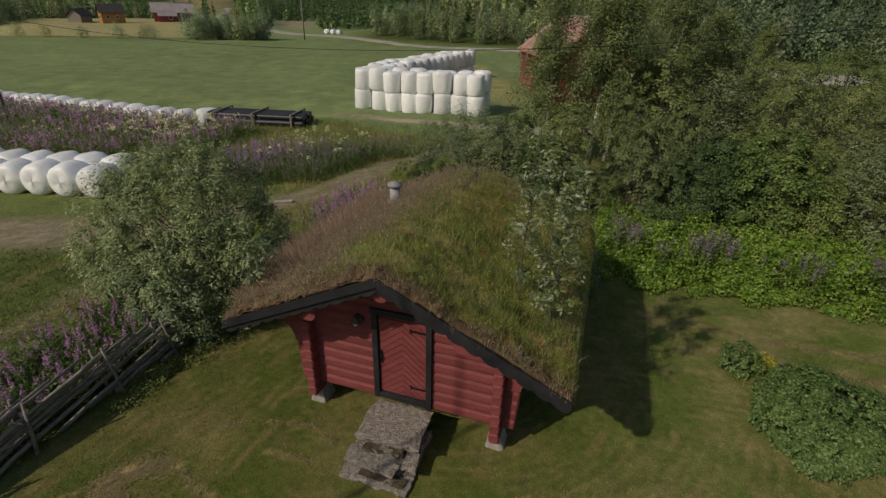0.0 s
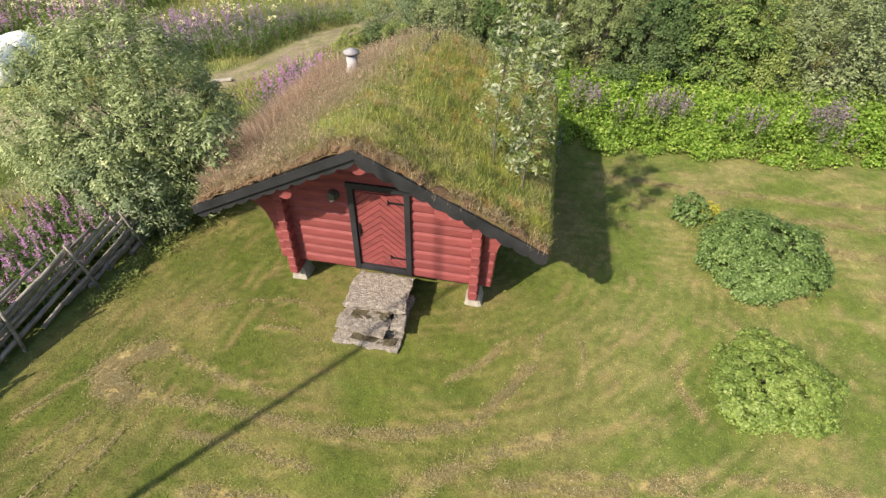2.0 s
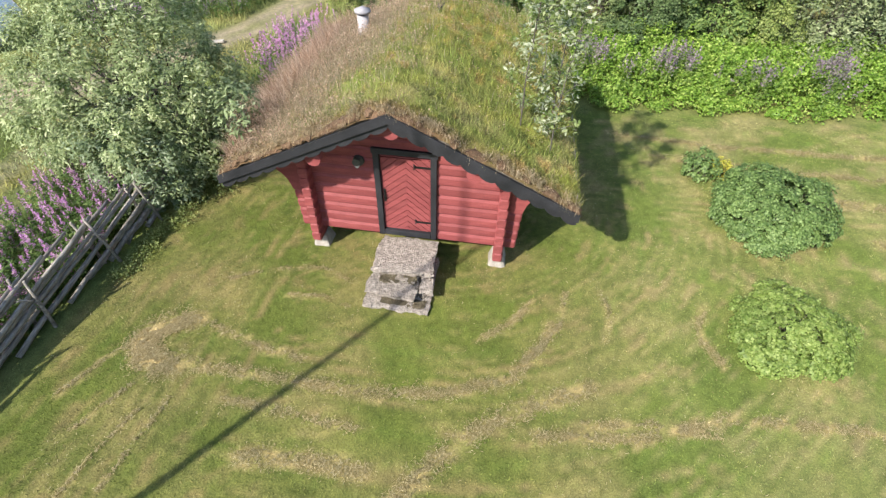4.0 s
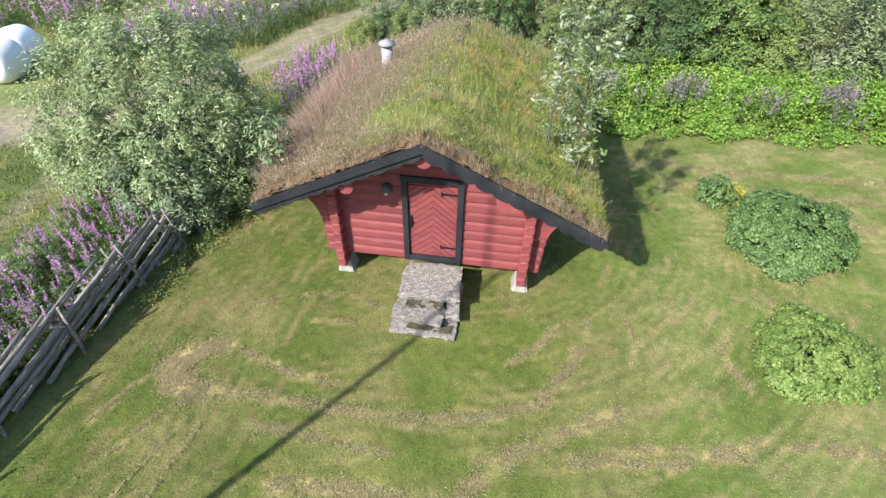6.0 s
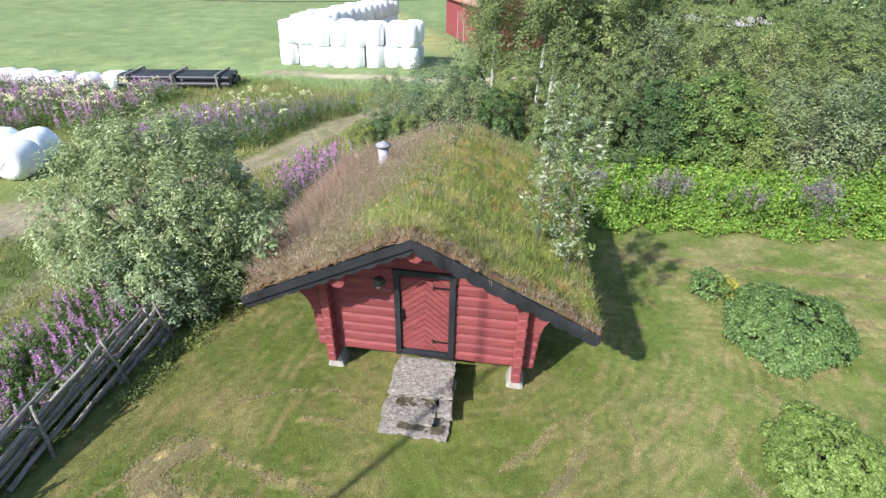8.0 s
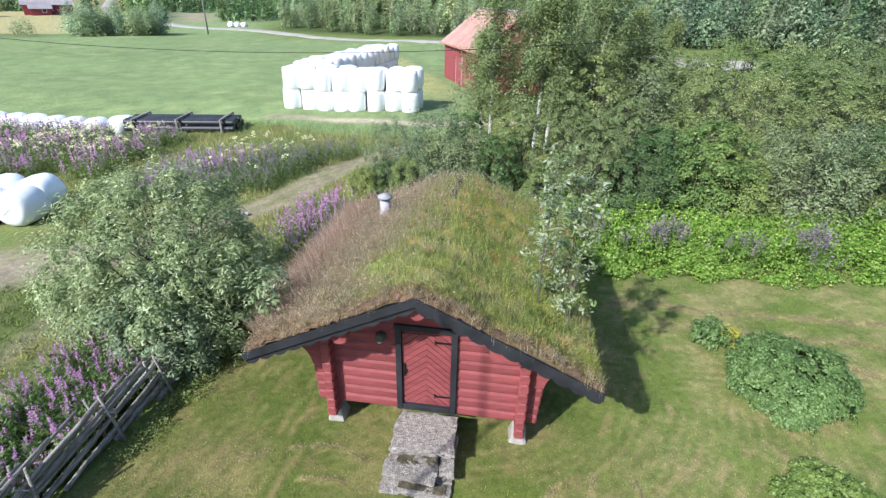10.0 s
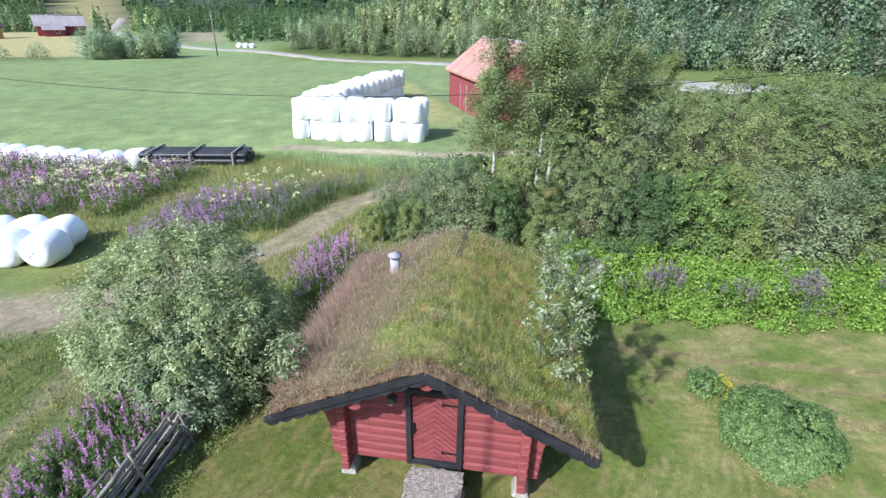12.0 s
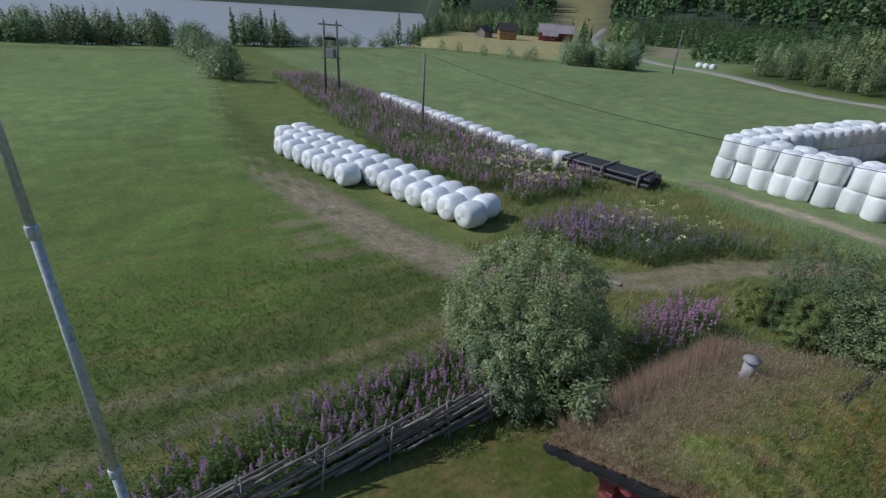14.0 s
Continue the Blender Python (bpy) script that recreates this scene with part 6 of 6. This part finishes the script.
# birches
def birch_parts(seed, tall, reach, limbs, per, leaf):
    r = np.random.default_rng(seed)
    bend = r.normal(0, 0.35, 2)
    trunk = lambda t: np.array((bend[0] * t * t, bend[1] * t * t, tall * t))
    paths = [(np.array([trunk(t) for t in np.linspace(0, 1, 9)]), np.linspace(0.1, 0.012, 9))]
    paths[0][0][0, 2] = -0.2
    tips = []
    for q in range(limbs):
        t = r.uniform(0.2, 0.97)
        a = r.uniform(0, 6.28)
        ln = reach * (1.12 - t) ** 0.75 * r.uniform(0.45, 1.1)
        b0 = trunk(t)
        e = b0 + np.array((np.cos(a) * ln, np.sin(a) * ln, ln * r.uniform(0.3, 0.9)))
        mid_ = (b0 + e) / 2 + np.array((0, 0, 0.12 * ln))
        paths.append((np.array([b0, mid_, e]), np.array([0.02 * (1.2 - t), 0.012 * (1.2 - t), 0.004])))
        for u in np.linspace(0.35, 1.0, 5):
            p = b0 + (e - b0) * u + np.array((0, 0, 0.12 * ln * (1 - abs(2 * u - 1))))
            tips.append(p + r.normal(0, 0.12, 3))
            tips.append(p + np.array((0, 0, -0.25)) + r.normal(0, 0.14, 3))
    tips = np.array(tips)
    # hanging sprays: leaves strung below each twig end
    drop = r.uniform(0, 1, (len(tips), per))
    pts = np.repeat(tips, per, 0) + r.normal(0, 1, (len(tips) * per, 3)) * np.array((0.13, 0.13, 0.12))
    pts[:, 2] -= (drop * r.uniform(0.1, 0.6, (len(tips), 1))).reshape(-1)
    mid_axis = np.c_[bend[0] * (pts[:, 2] / tall) ** 2, bend[1] * (pts[:, 2] / tall) ** 2]
    out = np.c_[(pts[:, :2] - mid_axis) / reach * 3.0, np.full(len(pts), 0.7)]
    return tubes_np(paths[:1], 8), tubes_np(paths[1:], 4), leaves_np(pts, leaf, r, 0.5, 0.75, out, True)


birches = []
for q, (tall, reach, limbs) in enumerate(((7.6, 2.3, 60), (6.6, 2.0, 54), (8.2, 2.3, 58))):
    t = thing("birch_tree", "tall white-stemmed birch with light feathery crown", "tree", "birches behind the hut")
    s, lm, c = birch_parts(70 + q, tall, reach, limbs, 32, 0.082)
    part("trunk", mesh_of("trunk", *s, BIRCH_BARK), None, t)
    part("branchwork", mesh_of("branchwork", *lm, BARK), None, t)
    part("crown", mesh_of("crown", *c, BIRCH), None, t)
    birches.append(t)
spots = [(-2.25, 21.9, 0, 1.0, 1), (-0.3, 20.6, 1, 1.1, 2), (1.7, 24.0, 2, 1.03, 10), (-0.6, 25.0, 2, 0.98, -2), (0.4, 23.4, 0, 1.0, 2), (-2.8, 23.8, 1, 0.86, -1), (2.6, 28.5, 0, 1.0, 2), (4.4, 26.5, 1, 1.0, 3), (19.2, 30.4, 2, 0.8, 14), (26, 34, 0, 0.8, -2), (9, 38, 1, 0.9, 0)]
done = set()
for x, y, q, s, lean in spots:
    m = pose(x, y, on_ground(x, y), pr_.uniform(-2, 2), lean, 0) @ pose(0, 0, 0, 0, 0, pr_.uniform(0, 360)) @ Matrix.Scale(s, 4)
    t = birches[q] if q not in done else copy_thing(birches[q], m)
    done.add(q)
    t.matrix_basis = m


# far woods, field-edge bushes, shore trees: many crowns of leaf clumps in one sheet each
def far_trees(name, label, places, tall, wide, material, per, clump, pointed, seed, tip=False):
    r = np.random.default_rng(seed)
    n = len(places)
    z0 = height(places[:, 0], places[:, 1])
    h = r.uniform(*tall, n)
    w = h * r.uniform(*wide, n)
    # boughs round the stem, then leaves round each bough
    k = max(per // 10, 9) if pointed else max(per // 26, 6)
    core = max(per // 6, 14)
    per = per // k
    u = (np.arange(k)[None] + r.uniform(0, 1, (n, k))) / k * 0.9 + 0.06
    a = r.uniform(0, 6.28, (n, k))
    prof = (1.0 - u) * 1.1 if pointed else np.clip(np.minimum(u * 3.0, 1) * (1 - u) ** 0.6, 0.04, 1) * 1.15 if tip else np.clip(np.sin(np.pi * np.clip(u, 0, 1) ** 0.62), 0.05, 1) * 1.08
    rad = w[:, None] / 2 * prof * r.uniform(0.35, 0.85, (n, k))
    bx, by, bz = places[:, :1] + rad * np.cos(a), places[:, 1:2] + rad * np.sin(a), z0[:, None] + h[:, None] * u
    puff = w[:, None] * ((0.04 + 0.3 * prof) if pointed else (0.1 + 0.16 * prof)) * r.uniform(0.7, 1.3, (n, k))
    if pointed:
        bx, by = places[:, :1] + 0.5 * rad * np.cos(a), places[:, 1:2] + 0.5 * rad * np.sin(a)
    d = r.normal(0, 1, (n, k, per, 3))
    d /= np.linalg.norm(d, axis=-1)[..., None]
    ball = d * (puff[..., None, None] * r.uniform(0.5, 1.1, (n, k, per, 1))) * np.array((1, 1, 0.4 if pointed else 1.25))
    c = np.stack([bx, by, bz], -1)[:, :, None, :] + ball
    tilt = np.stack([np.cos(a), np.sin(a), 0.5 + 0 * a], -1)[:, :, None, :]
    out = (2.2 * d + 1.8 * tilt).reshape(-1, 3)
    size = np.repeat(clump * h, k * per)
    # broad inner foliage that closes the crown
    ui, ai = r.uniform(0.08, 0.9, (n, core)), r.uniform(0, 6.28, (n, core))
    pi_ = (1.0 - ui) if pointed else np.clip(np.minimum(ui * 3.0, 1) * (1 - ui) ** 0.6, 0.04, 1) * 1.1 if tip else np.clip(np.sin(np.pi * ui ** 0.62), 0.05, 1) * 1.08
    ri = w[:, None] / 2 * pi_ * r.uniform(0.45, 0.75, (n, core))
    ci = np.stack([places[:, :1] + ri * np.cos(ai), places[:, 1:2] + ri * np.sin(ai), z0[:, None] + h[:, None] * ui], -1).reshape(-1, 3)
    oi = 3.5 * np.stack([np.cos(ai), np.sin(ai), 0.5 + 0 * ai], -1).reshape(-1, 3)
    c, out = np.concatenate([c.reshape(-1, 3), ci]), np.concatenate([out, oi])
    size = np.r_[size * np.repeat((0.45 + 0.55 * prof.reshape(-1)), per), np.repeat(clump * h * 1.7, core) * (0.15 + 0.85 * pi_.reshape(-1))]
    v, f = leaves_np(c, size, r, 0.3, 0.8, out, True)
    sv, sf = tubes_np([(np.array([[x, y, z - 0.5], [x, y, z + q * 0.8]]), np.array([0.012 * q, 0.003 * q])) for (x, y), z, q in zip(places, z0, h)], 4)
    tree = np.r_[np.repeat(np.arange(n), k * per), np.repeat(np.arange(n), core)]
    tone = r.uniform(0.62, 1.28, (n, 1)) * np.c_[r.uniform(0.88, 1.14, n), np.ones(n), r.uniform(0.85, 1.15, n)]
    t = thing(name, label, "trees", kind="stuff")
    part("crowns", mesh_of("crowns", v, f, material, np.repeat(tone[tree], 3, 0)), None, t)
    part("trunks", mesh_of("trunks", sv, sf, BARK), None, t)
    return t


r = np.random.default_rng(91)
p = np.c_[r.uniform(-95, 110, 7200), r.uniform(10, 190, 7200)]
d = wood_depth(p[:, 0], p[:, 1])
p, d = p[(d > 1) & (d < 44)], d[(d > 1) & (d < 44)]
p = p[r.uniform(0, 1, len(p)) < np.where(d < 20, 1.0, 0.85)]
d = wood_depth(p[:, 0], p[:, 1])
con = r.uniform(0, 1, len(p)) < np.where(d < 12, 0.03, 0.35)
near = d < 11
deep_ = p[:, 0] > 12 + 4 * wave(p[:, 0], p[:, 1], 30, 107)
deep_ = p[:, 0] > 12 + 4 * wave(p[:, 0], p[:, 1], 30, 107)
far_trees("birch_wood_edge", "edge of a birch and aspen wood behind the road", p[~con & near & ~deep_], (3.4, 6.8), (0.42, 0.62), WOODS, 460, 0.047, False, 92, True)
far_trees("aspen_wood_edge", "edge of a dark aspen wood beyond the road", p[~con & near & deep_], (5.0, 9.0), (0.45, 0.66), WOODS_DEEP, 480, 0.046, False, 106)
far_trees("aspen_wood", "dark hillside of aspens and birches beyond the road", p[~con & ~near & deep_], (6, 10), (0.45, 0.7), WOODS_DEEP, 190, 0.07, False, 108)
far_trees("birch_wood", "hillside of mixed birch and aspen trees behind the road", p[~con & ~near & ~deep_], (4.5, 8.0), (0.42, 0.62), WOODS, 210, 0.064, False, 90, True)
far_trees("spruce_wood", "dark spruces standing on the wooded hillside", p[con], (5, 8.5), (0.3, 0.42), SPRUCE, 220, 0.065, True, 93)
# bushes on both sides of the road where it passes the thicket
p = np.c_[r.uniform(3, 44, 330), r.uniform(30, 92, 330)]
road_y = np.interp(p[:, 0], [5, 17, 26, 40], [76, 70.5, 63, 48])
gap = np.degrees(np.arctan2(p[:, 0] + 1.5, p[:, 1]))
ok = (along(p[:, 0], p[:, 1], ROAD) > 4) & (p[:, 1] < road_y + 11) & (wood_depth(p[:, 0], p[:, 1]) < 1) & ~((gap > 13.0) & (gap < 23.5) & (p[:, 1] < road_y) & (p[:, 1] > 40)) & (p[:, 1] > 34 - 0.2 * p[:, 0])
p = p[ok]
pick_ = r.uniform(0, 1, len(p)) < 0.5
far_trees("roadside_bushes", "light green bushes between the thicket and the road", p[pick_], (1.6, 3.4), (0.9, 1.4), BIRCH, 620, 0.06, False, 104)
far_trees("roadside_bushes", "dark green bushes between the thicket and the road", p[~pick_], (1.6, 3.2), (0.9, 1.4), SHRUB, 620, 0.06, False, 105)
# bushes along the far field edge
way = [(-95, 60), (-80, 69), (-70, 72), (-64, 76), (-61, 83)]
q = np.r_[r.integers(0, 2, 6), r.integers(2, 4, 30)]
t = r.uniform(0, 1, len(q))
e = np.array([(way[a][0] + (way[a + 1][0] - way[a][0]) * s, way[a][1] + (way[a + 1][1] - way[a][1]) * s) for a, s in zip(q, t)]) + r.normal(0, 1.3, (len(q), 2))
e[:6] = np.array([(-81.4, 63.2), (-74.9, 70.2), (-78.0, 66.6), (-88.0, 62.0), (-75.8, 69.6), (-92.0, 60.5)])
low_ = q < 2
far_trees("field_bushes", "round green bushes along the far field edge", e[low_], (1.9, 2.8), (1.1, 1.4), WOODS, 900, 0.06, False, 94)
far_trees("field_trees", "group of tall green sallows at the far field's corner", e[~low_], (2.8, 5.2), (0.6, 0.9), WOODS, 1000, 0.05, False, 97)
# trees by the shore
u = r.uniform(0, 1, 150)
p = np.concatenate([np.c_[r.uniform(-118, -104, 330), r.uniform(-80, 13, 330)],
                    np.c_[-98 - 64 * u + r.normal(0, 2.5, 150), 55 + 50 * u + r.normal(0, 2.5, 150)],
                    np.c_[r.uniform(-107, -99, 22), r.uniform(22, 32, 22)], np.c_[r.uniform(-240, -155, 260), r.uniform(100, 160, 260)]])
p = p[(hay_at(p[:, 0], p[:, 1]) > 1.05) & (height(p[:, 0], p[:, 1]) > -3.9) & (np.hypot(p[:, 0] + 136, p[:, 1] - 121) > 17)]
half_ = r.uniform(0, 1, len(p)) < np.where(p[:, 0] < -125, 0.5, 0.22)
far_trees("shore_spruces", "dark spruces along the lake shore", p[half_], (4.2, 6.8), (0.4, 0.55), SPRUCE, 260, 0.075, True, 95)
far_trees("shore_trees", "dark leafy trees along the lake shore", p[~half_], (3.2, 6.0), (0.6, 0.95), WOODS_DEEP, 420, 0.06, False, 96)
p = np.concatenate([np.c_[r.normal(-101, 0.8, 26), r.uniform(30, 46, 26)], np.c_[r.normal(-99, 1.0, 7), r.uniform(47, 58, 7)]])
far_trees("shore_bushes", "low green bushes between the field and the lake", p, (1.4, 2.6), (1.1, 1.6), WOODS_DEEP, 420, 0.08, False, 103)
u = np.linspace(0, 1, 44)
p = np.c_[-60 - 46 * u + r.normal(0, 0.8, 44), 11.6 + 3.8 * u + r.normal(0, 0.8, 44)]
far_trees("hedgerow", "row of tall green bushes between the two fields", p, (2.6, 4.6), (0.75, 1.1), WOODS_DEEP, 700, 0.055, False, 98)
# spruce woods beyond the road: a row behind the meadow, woods round the farm, wooded hills
az, rr = np.radians(r.uniform(-62, -8, 3600)), np.sqrt(r.uniform(140 ** 2, 330 ** 2, 3600))
p = np.c_[rr * np.sin(az), rr * np.cos(az)]
az = np.degrees(az)
farm = np.hypot(p[:, 0] + 134, p[:, 1] - 122) < 22
strip = (az > -35.6) & (az < -31.2) & (rr < 200)
pasture = (az > -45) & (az < -39.2) & (rr > 200) & (rr < 440)
ok = ((wood_depth(p[:, 0], p[:, 1]) < 0) | (wood_depth(p[:, 0], p[:, 1]) > 40)) & ~farm & ~strip & ~pasture & (hay_at(p[:, 0], p[:, 1]) > 1.1) & (along(p[:, 0], p[:, 1], ROAD) > 5) & (height(p[:, 0], p[:, 1]) > -3.9)
ok &= np.where(az < -44, rr > 198, np.where(az < -35, rr > 152, rr > 144))
p = p[ok & (wave(p[:, 0], p[:, 1], 70, 99) > -0.75)]
far_trees("distant_spruces", "dark spruce forest behind the far farm", p, (5, 8.5), (0.32, 0.46), SPRUCE, 110, 0.095, True, 100)
az, rr = np.radians(r.uniform(-64, -8, 2500)), np.sqrt(r.uniform(330 ** 2, 700 ** 2, 2500))
p = np.c_[rr * np.sin(az), rr * np.cos(az)]
p = p[(height(p[:, 0], p[:, 1]) > -3.5) & ~((np.degrees(az) > -45) & (np.degrees(az) < -39.2) & (rr < 440)) & (wave(p[:, 0], p[:, 1], 160, 33) < 0.75)]
far_trees("hill_spruces", "spruce woods on the distant hills", p, (11, 19), (0.34, 0.5), SPRUCE, 50, 0.21, True, 102)
p = np.concatenate([np.c_[r.uniform(-200, -150, 60), r.uniform(112, 165, 60)], np.c_[r.uniform(-135, -112, 16), r.uniform(140, 160, 16)]])
p = p[(np.hypot(p[:, 0] + 135, p[:, 1] - 123) > 16) & (along(p[:, 0], p[:, 1], ROAD) > 5) & (hay_at(p[:, 0], p[:, 1]) > 1.05)]
far_trees("farm_trees", "green trees round the far farm", p, (4, 8), (0.5, 0.8), WOODS, 300, 0.075, False, 101)

# clods and pebbles on the dirt track
n = 5200
x, y = r.uniform(-27, -11.5, n), r.uniform(4.5, 11.5, n)
ok = (along(x, y, TRACKS[0][0]) + 0.5 * wave(x, y, 1.6, 22) < 1.5) | (along(x, y, TRACKS[1][0]) < 0.4)
x, y = x[ok], y[ok]
s = r.gamma(2.0, 0.008, len(x))[:, None, None] + 0.005
c = np.c_[x, y, height(x, y)][:, None]
a = r.uniform(0, 6.28, (len(x), 1)) + np.arange(4) * 1.57 + r.normal(0, 0.3, (len(x), 4))
ring = np.stack([np.cos(a), np.sin(a), -0.2 + 0 * a], -1) * s * r.uniform(0.7, 1.3, (len(x), 4, 1))
v = np.concatenate([c + ring, c + np.array((0, 0, 0.6)) * s + r.normal(0, 0.2, (len(x), 1, 3)) * s], 1).reshape(-1, 3)
k = np.arange(len(x))[:, None] * 5
CLOD = surface("dry_clods", (0.19, 0.155, 0.125), (0.32, 0.27, 0.22), 1.2, 30, 0.95, bump=0.5)
clods = new("dirt_clods", mesh_of("dirt_clods", v, np.concatenate([k + np.array([[i, (i + 1) % 4, 4]]) for i in range(4)]), CLOD))
tagged(clods, "dry earth clods and pebbles on the dirt track", "soil", kind="stuff")

# grass of the lawn and the rough edges
r = np.random.default_rng(111)
n = 270000
x, y = r.uniform(-7.3, 10, n), r.uniform(0.0, 11.2, n)
ok = ~((x > -2.8) & (x < -1.65) & (y > 4.0) & (y < 5.3))
x, y = x[ok], y[ok]
v, f = short_blades_np(np.c_[x, y, height(x, y) - 0.004], r.uniform(0.012, 0.04, len(x)), 0.009, r, 0.8)
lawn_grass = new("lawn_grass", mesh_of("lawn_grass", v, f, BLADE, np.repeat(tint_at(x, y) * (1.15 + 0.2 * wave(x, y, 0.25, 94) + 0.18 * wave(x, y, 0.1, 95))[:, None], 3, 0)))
tagged(lawn_grass, "short mown grass of the lawn with dry cuttings", "grass", kind="stuff")
# dry cuttings strewn along the swaths and over the lawn
cut = []
for way, half in SWATHS:
    seg = [math.dist(a, c) for a, c in zip(way, way[1:])]
    m = int((3600 if half == 0.17 else 1300) * sum(seg) * half / 0.1)
    q = r.choice(len(seg), m, p=np.array(seg) / sum(seg))
    t = r.uniform(0, 1, m)
    A, B = np.array(way)[q], np.array(way)[q + 1]
    cut.append(A + (B - A) * t[:, None] + r.normal(0, half * 0.75, (m, 2)))
loose = np.c_[r.uniform(-7, 9, 40000), r.uniform(0, 11, 40000)]
cut = [c[wave(c[:, 0], c[:, 1], 0.5, 27) + 0.6 * wave(c[:, 0], c[:, 1], 0.16, 28) > -0.35] for c in cut]
cut.append(loose[r.uniform(0, 1, 40000) < np.clip(0.1 + 0.5 * wave(loose[:, 0], loose[:, 1], 1.6, 22), 0.02, 1)])
cut = np.concatenate(cut)
a = r.uniform(0, 6.28, len(cut))
ln = r.uniform(0.006, 0.022, len(cut))
d = np.c_[np.cos(a) * ln, np.sin(a) * ln, r.normal(0, 0.006, len(cut))]
s = np.c_[-np.sin(a), np.cos(a), 0 * a] * 0.0026
base = np.c_[cut, height(cut[:, 0], cut[:, 1]) + r.uniform(0.004, 0.03, len(cut))]
v = np.stack([base - d - s, base - d + s, base + d + s, base + d - s], 1).reshape(-1, 3)
STRAW_BITS = leafy("dry_cuttings", [(0.0, (0.24, 0.19, 0.09)), (0.6, (0.42, 0.335, 0.175)), (1.0, (0.56, 0.47, 0.29))], 0.3, gain=1.2)
cuttings = new("grass_cuttings", mesh_of("grass_cuttings", v, np.arange(len(v)).reshape(-1, 4), STRAW_BITS))
tagged(cuttings, "dry straw-coloured grass cuttings strewn over the lawn", "grass", kind="stuff")
n = 110000
x, y = r.uniform(-24, -3, n), r.uniform(-4, 27, n)
clear = np.minimum(along(x, y, TRACKS[0][0]) - 1.3, along(x, y, TRACKS[1][0]) - 0.7)
ok = (clear > 0.0) & (r.uniform(0, 1, n) < step(-3.5, 1.0, y) * step(-24, -17, x) * np.where(y < 8, 0.35 * step(-15, -10, x), 1)) & ((x < -7.6) | (y > 9.6)) & ~((np.abs(y - 11.0 + 0.16 * (-16 - x)) < 2.2) & (x < -15))
x, y = x[ok], y[ok]
v, f = blades_np(np.c_[x, y, height(x, y) - 0.01], r.uniform(0.04, 0.14, len(x)) * np.where(y > 9.6, 2.2, 0.7), 0.014, r, 0.8)
rough_grass = new("rough_grass", mesh_of("rough_grass", v, f, BLADE, np.repeat(tint_at(x, y) * 1.35, 5, 0)))
tagged(rough_grass, "longer unmown grass beside the tracks", "grass", kind="stuff")
# tufted grass of the verge beyond the fence
n = 95000
x, y = r.uniform(-20, -7.6, n), r.uniform(-4, 9.0, n)
ok = (along(x, y, TRACKS[0][0]) > 1.1) & (r.uniform(0, 1, n) < step(-20, -13, x) * np.clip(0.55 + 0.5 * wave(x, y, 0.9, 45) + 0.3 * wave(x, y, 0.3, 46), 0.08, 1))
x, y = x[ok], y[ok]
v, f = short_blades_np(np.c_[x, y, height(x, y) - 0.005], r.uniform(0.03, 0.1, len(x)), 0.02, r, 0.9)
verge_grass = new("verge_grass", mesh_of("verge_grass", v, f, BLADE, np.repeat(tint_at(x, y) * np.array((1.6, 1.6, 1.25)), 3, 0)))
tagged(verge_grass, "tufted grass of the verge beyond the rail fence", "grass", kind="stuff")
